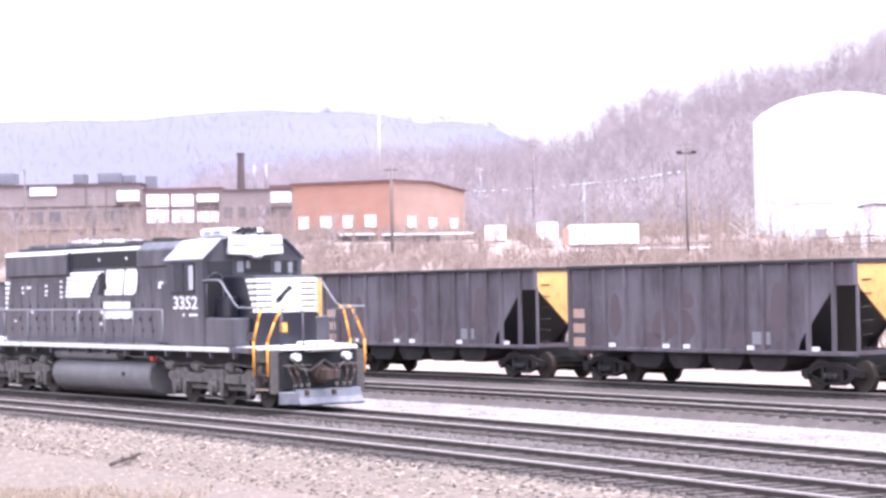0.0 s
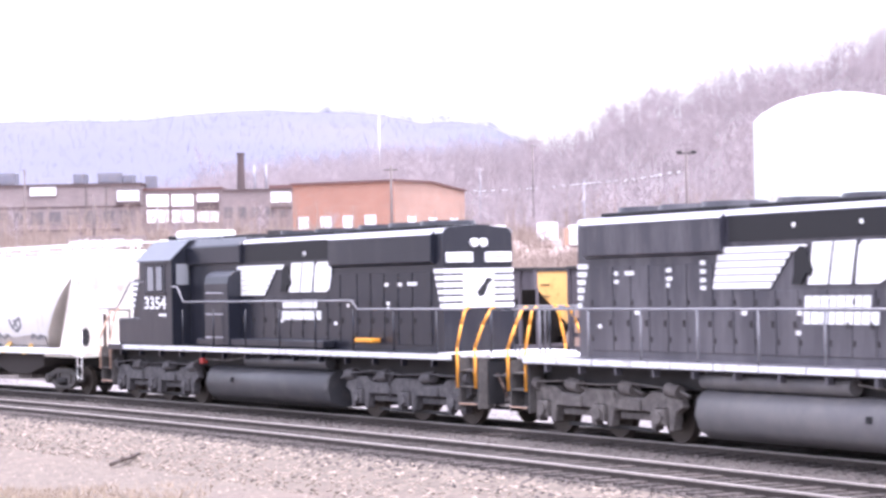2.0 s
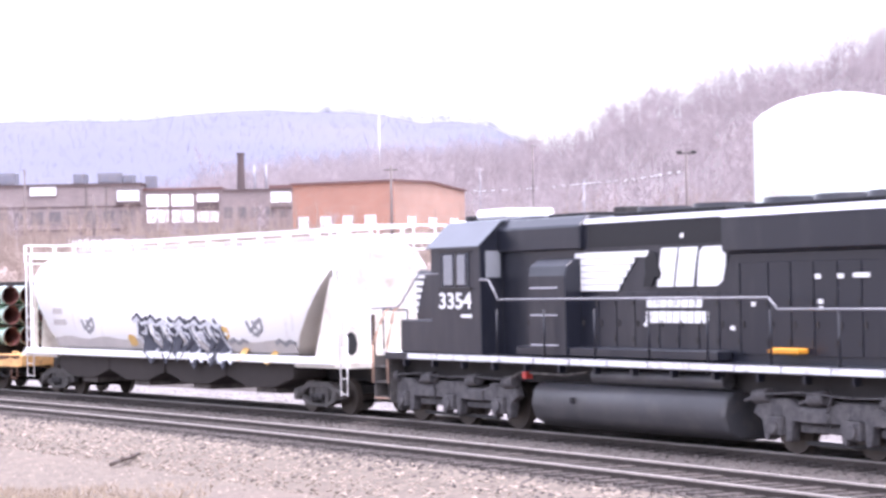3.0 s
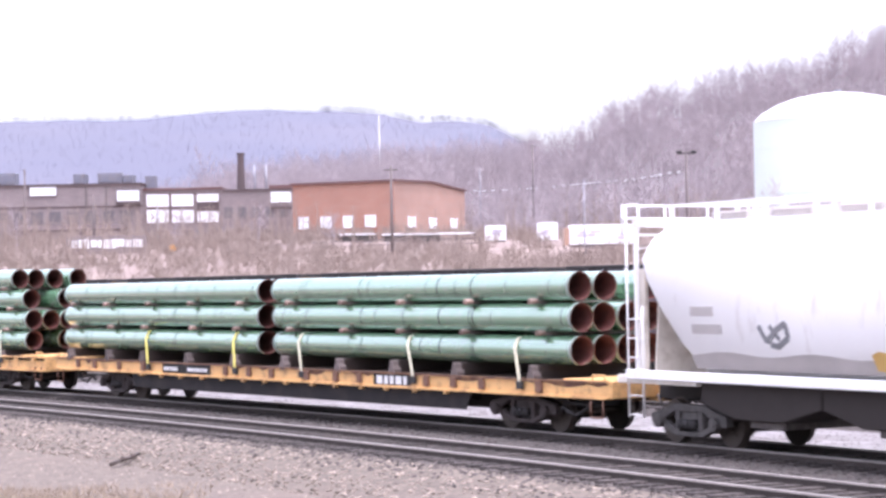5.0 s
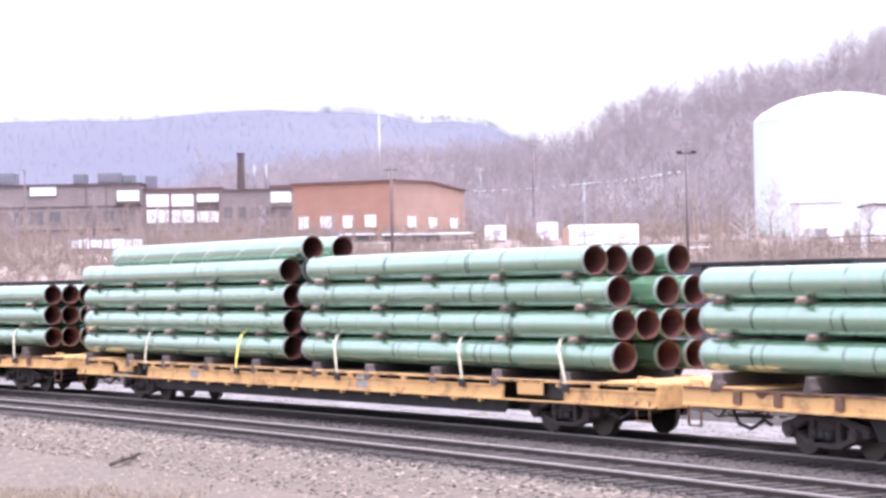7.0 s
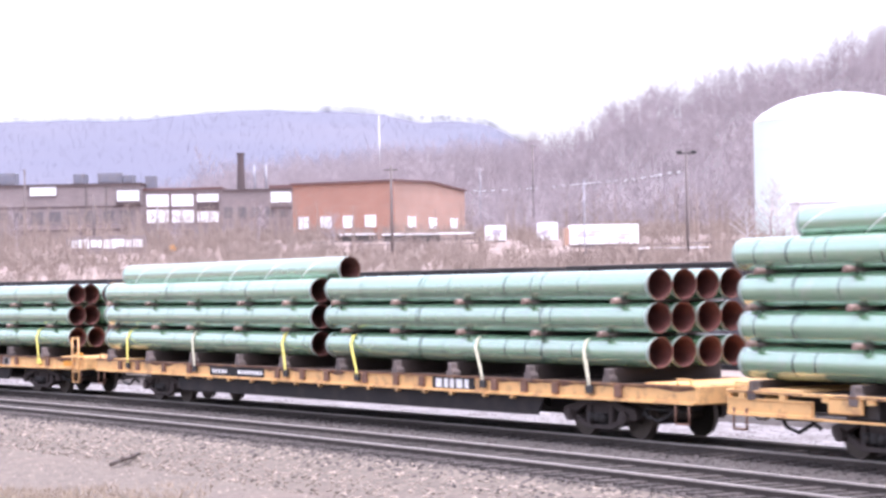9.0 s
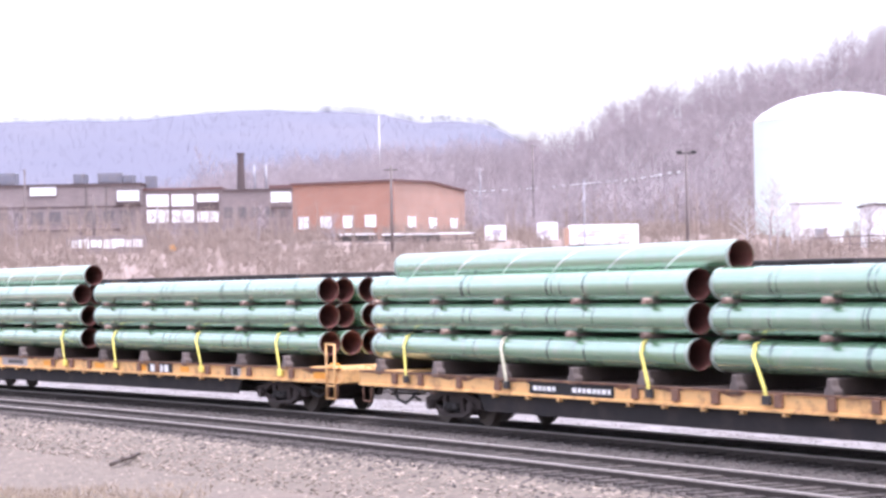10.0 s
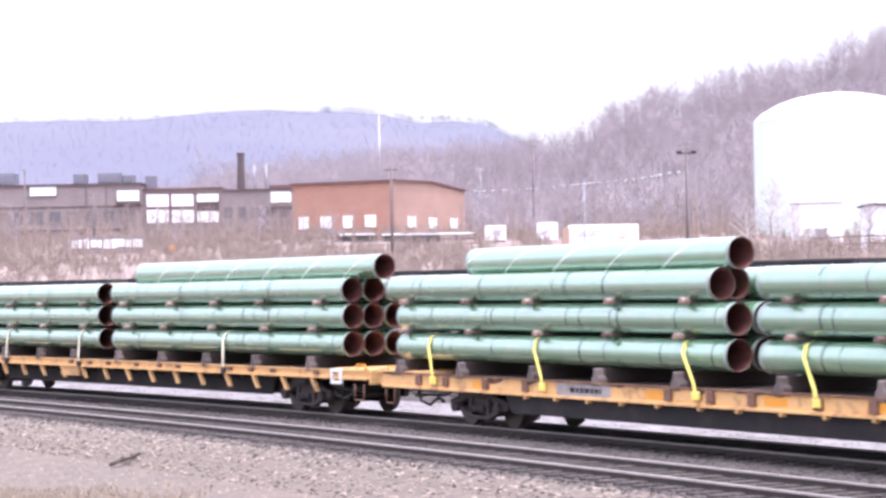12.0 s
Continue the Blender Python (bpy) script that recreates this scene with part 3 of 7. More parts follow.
def car_truck(car, x0, material_=None, turning=True):
    upper = [(-1.2, 0.4), (-1.2, 0.58), (-0.75, 0.68), (-0.5, 0.78), (0.5, 0.78), (0.75, 0.68), (1.2, 0.58), (1.2, 0.4), (0.98, 0.38), (0.76, 0.5), (0.45, 0.64), (-0.45, 0.64), (-0.76, 0.5), (-0.98, 0.38)]
    lower = [(-0.98, 0.4), (-0.42, 0.18), (0.42, 0.18), (0.98, 0.4), (0.8, 0.46), (0.36, 0.27), (-0.36, 0.27), (-0.8, 0.46)]
    bm = bmesh.new()
    for k in (-1, 1):
        bm_prism(bm, upper, "y", k * 0.98, k * 1.14)
        bm_prism(bm, lower, "y", k * 0.985, k * 1.135)
        for a in (-0.36, 0.36):
            bm_box(bm, a - 0.07, a + 0.07, min(k * 0.99, k * 1.13), max(k * 0.99, k * 1.13), 0.24, 0.68)
    bm_box(bm, -0.24, 0.24, -1.1, 1.1, 0.48, 0.74)
    truck = part("truck", bm, material_ or CAR_STEEL, car, "dusty cast steel two-axle truck", 0.015)
    truck.matrix_basis = pose(x0, 0, 0)
    part("brake_beam", boxes((-0.52, 0.52, -0.95, 0.95, 0.24, 0.5), (-1.1, 1.1, -0.6, 0.6, 0.5, 0.7)), STEEL_DARK, truck, "dark brake rigging between the wheels", 0.02)
    for k in (-1, 1):
        for dx in (-0.2, 0.0, 0.2):
            bm = bmesh.new()
            bm_cyl(bm, (dx, k * 1.16, 0.34), (dx, k * 1.16, 0.5), 0.08, 8)
            part("spring", bm, STEEL_DARK, truck)
        for a in (-0.89, 0.89):
            bm = bmesh.new()
            bm_cyl(bm, (a, k * 1.1, 0.44), (a, k * 1.24, 0.44), 0.12, 12)
            bm_cyl(bm, (a, k * 1.24, 0.44), (a, k * 1.26, 0.44), 0.07, 8)
            part("bearing_cap", bm, material_ or CAR_STEEL, truck)
    for a in (-0.89, 0.89):
        add_wheelset(CAR_WHEELS, truck, a, 0.42, 1, turning)


def coupler(car, x, k, name="coupler"):
    """Knuckle coupler at the end x, pointing along k."""
    bm = bmesh.new()
    bm_box(bm, min(x, x - k * 0.9), max(x, x - k * 0.9), -0.1, 0.1, 0.78, 0.98)
    bm_box(bm, min(x + k * 0.12, x - k * 0.22), max(x + k * 0.12, x - k * 0.22), -0.17, 0.04, 0.74, 1.02)
    bm_box(bm, min(x + k * 0.16, x - k * 0.05), max(x + k * 0.16, x - k * 0.05), 0.04, 0.18, 0.76, 1.0)
    part(name, bm, BROWN, car, "rust-brown knuckle coupler", 0.02)


def hose(car, x, k, y, material_=None):
    bm = bmesh.new()
    pts = [(x - k * 0.25, y, 0.85), (x - k * 0.1, y, 0.62), (x + k * 0.08, y, 0.5), (x + k * 0.22, y * 0.6, 0.52)]
    bm_pipe(bm, pts, 0.028)
    part("air_hose", bm, material_ or STEEL_DARK, car)


def text_mesh(body, width, depth=0.006):
    cu = bpy.data.curves.new("lettering", "FONT")
    cu.body, cu.align_x, cu.align_y, cu.extrude, cu.offset = body, "CENTER", "CENTER", depth, 0.02
    ob = bpy.data.objects.new("lettering", cu)
    me = bpy.data.meshes.new_from_object(ob)
    bpy.data.objects.remove(ob)
    xs = [v.co.x for v in me.vertices]
    k = width / (max(xs) - min(xs))
    for v in me.vertices:
        v.co = Vector((v.co.x * k, v.co.y * k * 0.68, v.co.z))
    return me


# ---- locomotives ----
def rounded(half, z0, z1, cut, steps=5, crown=0.06):
    """Upright section with rounded shoulders, (y, z)."""
    pts = [(-half, z0)]
    for i in range(steps + 1):
        a = math.pi / 2 * i / steps
        pts.append((-half + cut * (1 - math.cos(a)), z1 - cut * (1 - math.sin(a))))
    pts.append((0, z1 + crown))
    pts += [(-y, z) for y, z in pts[-2::-1]]
    return pts


def locomotive(number, place, reverse):
    """Six-axle road locomotive, cab towards +x. reverse: it runs long hood first."""
    n = 1 if reverse else -1        # the side that faces the yard
    d = -1 if reverse else 1        # local x towards which lettering on that side reads
    loco = thing("locomotive", "black six-axle diesel locomotive with white stripes, " + ("running long hood first" if reverse else "leading the train"), "locomotive", "coupled locomotives")
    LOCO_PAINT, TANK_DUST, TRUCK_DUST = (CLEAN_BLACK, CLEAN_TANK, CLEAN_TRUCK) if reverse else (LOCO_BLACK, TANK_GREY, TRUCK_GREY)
    MOVING.append((loco, pose(0, 0, 0, 0, 0, 180 if reverse else 0), place, 6.63))

    def face(bm, x0, x1, y0, y1, z0, z1):
        bm_box(bm, min(x0, x1), max(x0, x1), min(n * y0, n * y1), max(n * y0, n * y1), z0, z1)

    # frame and deck
    part("frame", boxes((-9.54, 9.54, -0.95, 0.95, 1.02, 1.42)), STEEL_DARK, loco, "", 0.02)
    part("deck", boxes((-9.04, 9.04, -1.53, 1.53, 1.42, 1.575)), LOCO_PAINT, loco, "black walkway deck", 0.01)
    x = -9.02
    while x < 8.0:
        bm = bmesh.new()
        face(bm, x, x + 1.26, 1.53, 1.55, 1.45, 1.565)
        part("sill_stripe", bm, SILL_WHITE, loco, "dusty white stripe along the sill")
        x += 1.31
    for k in (-1, 1):
        for i in range(14):
            xx = -8.2 + i * 1.26
            part("deck_bracket", boxes((xx - 0.035, xx + 0.035, min(k * 1.38, k * 1.52), max(k * 1.38, k * 1.52), 1.28, 1.43)), LOCO_PAINT, loco)
    # long hood
    bm = bmesh.new()
    bm_prism(bm, rounded(0.93, 1.575, 4.34, 0.22), "x", -7.82, 4.9 if reverse else 4.52)
    part("long_hood", bm, LOCO_PAINT, loco, "black long hood with grimy side doors", 0.0)
    bm = bmesh.new()
    for k in (-1, 1):
        bm_prism(bm, [(k * 0.9, 3.5), (k * 1.06, 3.58), (k * 1.06, 4.18), (k * 0.8, 4.34)], "x", -7.5, -2.88)
    part("radiator_housing", bm, LOCO_PAINT, loco, "flared black radiator housing", 0.015)
    bm = bmesh.new()
    for k in (-1, 1):
        bm_box(bm, -2.75, 1.6, min(k * 0.93, k * 0.945), max(k * 0.93, k * 0.945), 3.74, 4.2)
    part("brake_grid_screen", bm, LOUVRE, loco, "dark dynamic brake intake screen")
    bm = bmesh.new()
    bm_prism(bm, [(-1.05, 3.72), (-1.05, 4.2), (-0.8, 4.4), (0.8, 4.4), (1.05, 4.2), (1.05, 3.72)], "x", 1.75, 4.9 if reverse else 4.52)
    part("blower_housing", bm, LOCO_PAINT, loco, "black housing behind the cab", 0.03)
    # sky highlight on the hood shoulders, drawn as thin pale strips
    for k in (-1, 1):
        bm = bmesh.new()
        bm_prism(bm, [(k * 0.925, 4.21), (k * 0.945, 4.215), (k * 0.88, 4.32), (k * 0.865, 4.31)], "x", -7.82, 1.75)
        bm_prism(bm, [(k * 1.055, 4.18), (k * 1.072, 4.188), (k * 0.99, 4.25), (k * 0.975, 4.24)], "x", -7.5, -2.88)
        part("roof_edge", bm, ROOF_GREY, loco, "pale strip drawn as the highlight along the roof shoulder")
    # roof fittings
    for xf in (-6.6, -5.2, -3.8):
        bm = bmesh.new()
        bm_cyl(bm, (xf, 0, 4.36), (xf, 0, 4.52), 0.66, 22, 0.62)
        part("radiator_fan", bm, LOCO_PAINT, loco, "", 0.0)
    for xf in (-1.6, 0.2):
        bm = bmesh.new()
        bm_cyl(bm, (xf, 0, 4.36), (xf, 0, 4.5), 0.6, 22, 0.58)
        part("brake_fan", bm, LOCO_PAINT, loco)
    part("exhaust_stack", boxes((1.25, 1.65, -0.28, 0.28, 4.36, 4.56)), STEEL_DARK, loco, "", 0.02)
    for hx0, hx1, hw, hz in ((-7.3, -3.1, 0.7, 4.42), (-2.5, 1.1, 0.66, 4.42), (2.0, 3.7, 0.5, 4.48)):
        part("roof_hatch", boxes((hx0, hx1, -hw, hw, 4.35, hz)), LOUVRE, loco, "dark roof hatch", 0.015)
    # hood doors, latches, small white data marks
    for k in (-1, 1):
        x = -7.35
        i = 0
        while x < 3.4:
            w = 0.62 if i % 5 else 0.8
            bm = boxes((x + 0.02, x + w - 0.02, min(k * 0.93, k * 0.95), max(k * 0.93, k * 0.95), 1.72, 3.36 if x < -3.2 else 2.86 if -3.3 < x < 1.75 else 3.36))
            door = part("hood_door", bm, LOCO_PAINT, loco, "", 0.006)
            part("latch", boxes((x + w - 0.12, x + w - 0.07, min(k * 0.95, k * 0.975), max(k * 0.95, k * 0.975), 2.2, 2.32)), STEEL_DARK, door)
            for zh in (1.9, 2.6):
                part("hinge", boxes((x + 0.04, x + 0.08, min(k * 0.95, k * 0.965), max(k * 0.95, k * 0.965), zh, zh + 0.1)), STEEL_DARK, door)
            x += w
            i += 1
    # lettering side: stripes, emblem blocks and name bars
    u0 = 2.06 if reverse else -3.06

    def mark(bm, ua, ub, z0, z1, y=0.953, lean=0.0):
        pts = [(u0 + d * ua, z0), (u0 + d * ub, z0), (u0 + d * (ub + lean), z1), (u0 + d * (ua + lean), z1)]
        bm_prism(bm, pts, "y", n * y, n * (y + 0.012))
    for i in range(6):
        bm = bmesh.new()
        z = 3.645 - i * 0.128
        mark(bm, -0.02 - 0.035 * i, 2.5 - 0.13 * i - 0.33 * (i > 0), z - (0.117 if reverse else 0.108), z, lean=0.05)
        part("speed_stripe", bm, WHITE, loco, "white tapering speed stripe")
    v0 = 2.82 if reverse else 2.58
    # broad leaning blocks, the last with rounded corners
    for ua, ub, za, zb, lean in ((-0.02, 0.5, 2.95, 3.68, 0.16), (0.56, 1.12, 2.95, 3.68, 0.16)):
        bm = bmesh.new()
        mark(bm, v0 + ua, v0 + ub, za, zb, lean=lean)
        part("emblem_bar", bm, WHITE, loco, "white emblem block on the hood side")
    bm = bmesh.new()
    pts = [(1.24, 2.95), (1.84, 2.95), (2.02, 3.04), (2.1, 3.3), (2.14, 3.58), (2.04, 3.68), (1.46, 3.68), (1.34, 3.6), (1.28, 3.3)]
    bm_prism(bm, [(u0 + d * (v0 + a), c) for a, c in pts], "y", n * 0.953, n * 0.965)
    part("emblem_bar", bm, WHITE, loco, "white rounded emblem block on the hood side")
    bm = bmesh.new()
    pts = [(2.2, 3.5), (2.36, 3.62), (2.52, 3.6), (2.62, 3.42), (2.72, 3.2), (2.66, 3.08), (2.52, 3.16), (2.4, 2.96), (2.12, 2.96), (2.2, 3.2)]
    bm_prism(bm, [(u0 + d * (v0 - 2.58 + a), c) for a, c in pts], "y", n * 0.966, n * 0.974)
    part("emblem_shape", bm, LOUVRE, loco, "dark leaping shape between the stripes and the blocks")
    for z0, z1, ua, ub in ((2.56, 2.76, 2.46, 4.24), (2.27, 2.49, 2.42, 4.44)):
        u = ua
        i = 0
        while u < ub - 0.1:
            w = 0.2 if i % 3 else 0.16
            bm = bmesh.new()
            mark(bm, u, min(ub, u + w), z0, z1, lean=0.02)
            part("name_bar", bm, WHITE, loco, "small white bar")
            u += w + 0.035
            i += 1
    if reverse:
        marks = [(-5.5, 3.05, 0.14), (-6.1, 3.05, 0.16), (-6.75, 3.06, 0.4), (-5.55, 2.62, 0.12), (-5.55, 2.5, 0.1), (-3.7, 2.58, 0.1), (1.9, 3.86, 0.1), (-1.6, 3.86, 0.1), (-0.4, 2.2, 0.1), (-3.1, 2.15, 0.12)]
    else:
        marks = [(-7.08, 2.15, 0.12), (-6.47, 3.18, 0.12), (-6.47, 3.02, 0.14), (-6.1, 3.18, 0.3), (-4.71, 3.22, 0.16), (-4.71, 3.06, 0.18), (-4.71, 2.94, 0.1), (-3.62, 3.34, 0.16), (-3.62, 3.18, 0.16), (-3.62, 3.02, 0.16), (-3.62, 2.88, 0.16), (-5.78, 2.42, 0.14), (-2.39, 2.42, 0.14), (-0.8, 2.42, 0.12), (-0.85, 2.08, 0.12), (3.45, 3.22, 0.24), (3.4, 3.12, 0.16), (4.4, 3.25, 0.1), (-0.9, 3.95, 0.08), (0.9, 3.95, 0.08)]
    for xx, zz, w in marks:
        bm = bmesh.new()
        face(bm, xx, xx + w, 0.952 if abs(xx - 3.4) > 0.3 or reverse else 1.2, 0.966 if abs(xx - 3.4) > 0.3 or reverse else 1.21, zz, zz + 0.08)
        part("data_mark", bm, WHITE, loco, "small white stencil mark")
    # hood end: white bars wrapping the corner, dark emblem, number boards, lamps
    for i in range(6):
        bm = bmesh.new()
        z = 3.42 - i * 0.155
        bm_box(bm, -7.85, -7.82, -0.93, 0.93, z - 0.1, z)
        for k in (-1, 1):
            bm_box(bm, -7.82, -7.45 - 0.05 * i, min(k * 0.93, k * 0.945), max(k * 0.93, k * 0.945), z - 0.1, z)
        part("end_stripe", bm, WHITE, loco, "white stripe round the hood end")
    bm = bmesh.new()
    bm_box(bm, -7.87, -7.85, -0.38, 0.42, 2.62, 3.4)
    part("end_panel", bm, WHITE, loco, "white panel on the hood end", 0.0)
    bm = bmesh.new()
    bm_prism(bm, [(0.02, 2.78), (-0.12, 2.82), (-0.22, 3.05), (-0.36, 3.18), (-0.2, 3.22), (-0.1, 3.08), (0.08, 2.9)], "x", -7.885, -7.87)
    part("end_emblem", bm, LOUVRE, loco, "small black emblem shape")
    for k in (-1, 1):
        bm = boxes((-7.9, -7.8, k * 0.52 - 0.34, k * 0.52 + 0.34, 3.56, 3.78))
        board = part("number_board", bm, WHITE, loco, "white number board", 0.01)
        part("number_bar", boxes((-7.908, -7.9, k * 0.52 - 0.18, k * 0.52 + 0.18, 3.66, 3.69)), TRUCK_GREY, board)
        bm = bmesh.new()
        bm_cyl(bm, (-7.82, k * 0.12, 4.0), (-7.9, k * 0.12, 4.0), 0.1, 14)
        part("headlight", bm, LENS, loco, "round clear headlight", 0.0)
    # cab
    cabp = [(-1.5, 1.575), (-1.5, 3.86), (-0.98, 4.38), (0, 4.47), (0.98, 4.38), (1.5, 3.86), (1.5, 1.575)]
    bm = bmesh.new()
    bm_prism(bm, cabp, "x", 4.5, 6.58)
    cab = part("cab", bm, LOCO_PAINT, loco, "black cab with sloping roof shoulders", 0.02)
    bm = bmesh.new()
    for k in (-1, 1):
        bm_prism(bm, [(k * 1.56, 3.84), (k * 1.56, 3.87), (k * 0.98, 4.405), (k * 0.98, 4.375)], "x", 4.45, 6.68)
    bm_prism(bm, [(-0.98, 4.375), (-0.98, 4.405), (0, 4.5), (0.98, 4.405), (0.98, 4.375), (0, 4.465)], "x", 4.45, 6.68)
    part("cab_roof", bm, CAB_DARK if reverse else CAB_GREY, cab, "dark grey cab roof" if reverse else "pale grey weathered cab roof")
    for k in (-1, 1):
        bm = bmesh.new()
        bm_box(bm, 4.93, 6.12, min(k * 1.5, k * 1.515), max(k * 1.5, k * 1.515), 3.0, 3.74)
        w = part("side_window", bm, GLASS, cab, "dark sliding cab window")
        part("window_post", boxes((5.42, 5.5, min(k * 1.515, k * 1.53), max(k * 1.515, k * 1.53), 3.0, 3.74), (4.82, 6.13, min(k * 1.515, k * 1.53), max(k * 1.515, k * 1.53), 3.74, 3.78), (4.82, 6.13, min(k * 1.5, k * 1.56), max(k * 1.5, k * 1.56), 2.95, 3.0)), STEEL_DARK, w)
        for pa, pb in ((5.1, 5.42), (5.62, 5.98)) if reverse else ((5.82, 6.04),):
            part("pane", boxes((pa, pb, min(k * 1.515, k * 1.522), max(k * 1.515, k * 1.522), 3.06, 3.7)), DIM_GLASS if reverse else PALE_GLASS, w, "pane with its brightness in the pale colour")
    bm = boxes((6.58, 6.595, -1.36, -0.62, 3.34, 3.8), (6.58, 6.595, 0.62, 1.36, 3.34, 3.8), (6.58, 6.595, -0.54, 0.54, 3.48, 3.84))
    win = part("windshield", bm, GLASS, cab, "dark windshield panes")
    # reflections on the windshield, laid on as pale rectangles
    for ya, yb, za, zb in ((-0.5, -0.3, 3.5, 3.8), (-0.22, -0.1, 3.6, 3.8), (0.64, 0.84, 3.48, 3.78), (1.06, 1.2, 3.42, 3.76)):
        part("pane", boxes((6.595, 6.6, ya, yb, za, zb)), DIM_GLASS, win, "pane coloured pale for its reflection")
    for k in (-1, 1):
        part("rear_window", boxes((4.485, 4.5, k * 1.18 - 0.18, k * 1.18 + 0.18, 3.2, 3.76)), DIM_GLASS, cab, "pale rear cab window")
    bm = bmesh.new()
    bm_prism(bm, [(-0.8, 3.97), (-0.2, 3.94), (-0.12, 3.87), (0.12, 3.87), (0.2, 3.94), (0.8, 3.97), (0.76, 4.46), (-0.76, 4.46)], "x", 6.58, 6.84)
    board = part("number_board", bm, WHITE, cab, "white number board above the windshield", 0.03)
    bm = bmesh.new()
    for k in (-1, 1):
        bm_cyl(bm, (6.84, k * 0.12, 4.02), (6.88, k * 0.12, 4.02), 0.1, 14)
    part("headlight", bm, LENS, board, "twin clear headlights")
    part("number_bar", boxes((6.84, 6.848, -0.76, -0.34, 4.18, 4.24), (6.84, 6.848, 0.34, 0.76, 4.18, 4.24)), CAB_GREY, board, "faint grey bar")
    me = text_mesh(str(number), 1.36)
    me.materials.append(WHITE)
    ob = piece("cab_number", me, cab, pose(5.57 if not reverse else 5.54, n * 1.512, 2.7, 90, 0, 180 if reverse else 0))
    ob["label"] = "white painted road number"
    bm = bmesh.new()
    face(bm, 5.78 if not reverse else 4.85, 6.25 if not reverse else 5.3, 1.503, 1.512, 2.36, 2.43)
    if not reverse:
        face(bm, 5.42, 5.52, 1.503, 1.512, 2.36, 2.43)
    part("data_bar", bm, WHITE, cab, "thin white data bar")
    # roof clutter
    unit = part("roof_unit", boxes((4.95, 6.3, -0.7, 0.5, 4.46, 4.68)), WHITE, cab, "white air-conditioning box on the roof", 0.05)
    part("grille", boxes((5.15, 5.55, -0.712, -0.7, 4.52, 4.63), (5.7, 6.1, -0.712, -0.7, 4.52, 4.63), (6.3, 6.312, -0.5, 0.3, 4.52, 4.63)), CAB_GREY, unit, "grey side grille")
    part("antenna_box", boxes((6.32, 6.6, 0.25, 0.6, 4.44, 4.56)), LOUVRE, cab, "dark antenna box", 0.03)
    bm = bmesh.new()
    for dy in (-0.3, -0.12, 0.06):
        bm_cyl(bm, (6.2, dy, 4.6), (6.62, dy, 4.62), 0.035, 8, 0.08)
    bm_cyl(bm, (6.3, -0.12, 4.4), (6.3, -0.12, 4.6), 0.04, 8)
    part("horn", bm, LOUVRE, cab, "dark three-chime air horn")
    # short hood
    bm = bmesh.new()
    bm_prism(bm, [(6.58, 1.575), (8.3, 1.575), (8.3, 3.32), (8.2, 3.39), (6.58, 3.42)], "y", -0.92, 0.92)
    nose = part("short_hood", bm, CLEAN_BLACK, loco, "black short nose", 0.04)
    bm = bmesh.new()
    for i in range(6):
        z = 3.32 - i * 0.155
        bm_box(bm, 8.3, 8.32, -0.9, 0.9, z - 0.1, z)
        for k in (-1, 1):
            bm_box(bm, 7.86 + 0.07 * i, 8.3, min(k * 0.92, k * 0.935), max(k * 0.92, k * 0.935), z - 0.1, z)
    part("nose_stripes", bm, WHITE, nose, "white stripes wrapping the nose")
    part("nose_panel", boxes((8.32, 8.335, -0.42, 0.42, 2.44, 3.32)), WHITE, nose, "white panel on the nose")
    bm = bmesh.new()
    bm_prism(bm, [(-0.32, 2.66), (-0.18, 2.7), (-0.02, 2.9), (0.2, 3.06), (0.06, 3.14), (-0.1, 2.98), (-0.33, 2.78)], "x", 8.335, 8.345)
    part("nose_emblem", bm, LOUVRE, nose, "small black emblem shape")
    bm = bmesh.new()
    bm_box(bm, 8.3, 8.34, -0.2, 0.0, 1.92, 2.16)
    bm_cyl(bm, (8.34, -0.1, 2.04), (8.4, -0.1, 2.04), 0.06, 12)
    part("marker_lamp", bm, AMBER, nose, "amber nose lamp")
    for k in (-1, 1):
        part("side_box", boxes((6.58, 8.05, k * 1.195 - 0.275, k * 1.195 + 0.275, 1.575, 2.31)), LOCO_PAINT, loco, "black equipment box beside the nose", 0.03)
        part("nose_locker", boxes((6.7, 7.45, min(k * 0.93, k * 1.2), max(k * 0.93, k * 1.2), 2.31, 2.86)), CLEAN_BLACK, loco, "dull grey-black locker on the side box", 0.03)
        bm = bmesh.new()
        bm_pipe(bm, [(6.66, k * 1.44, 2.32), (6.66, k * 1.44, 3.2), (6.66, k * 1.36, 3.42), (6.66, k * 1.16, 3.5), (6.66, k * 0.98, 3.42), (6.66, k * 0.94, 3.2), (6.66, k * 0.94, 2.4)], 0.018)
        part("door_frame", bm, LOCO_PAINT, loco, "rounded door frame")
    for k in (-1, 1):
        part("cab_door", boxes((6.58, 6.6, k * 1.18 - 0.24, k * 1.18 + 0.24, 2.33, 3.28)), LOUVRE, loco, "dark cab door")
    if reverse:
        bm = bmesh.new()
        bm_prism(bm, [(n * 0.93, 1.6), (n * 1.35, 1.6), (n * 1.35, 3.2), (n * 1.3, 3.4), (n * 1.15, 3.52), (n * 0.93, 3.55)], "x", 1.85, 3.2)
        part("air_filter_box", bm, LOCO_PAINT, loco, "rounded black air filter box", 0.02)
        bm = bmesh.new()
        for z in (1.8, 2.4, 2.95):
            face(bm, 2.12, 3.12, 1.35, 1.37, z, z + 0.03)
        part("filter_bands", bm, ROOF_GREY, loco)
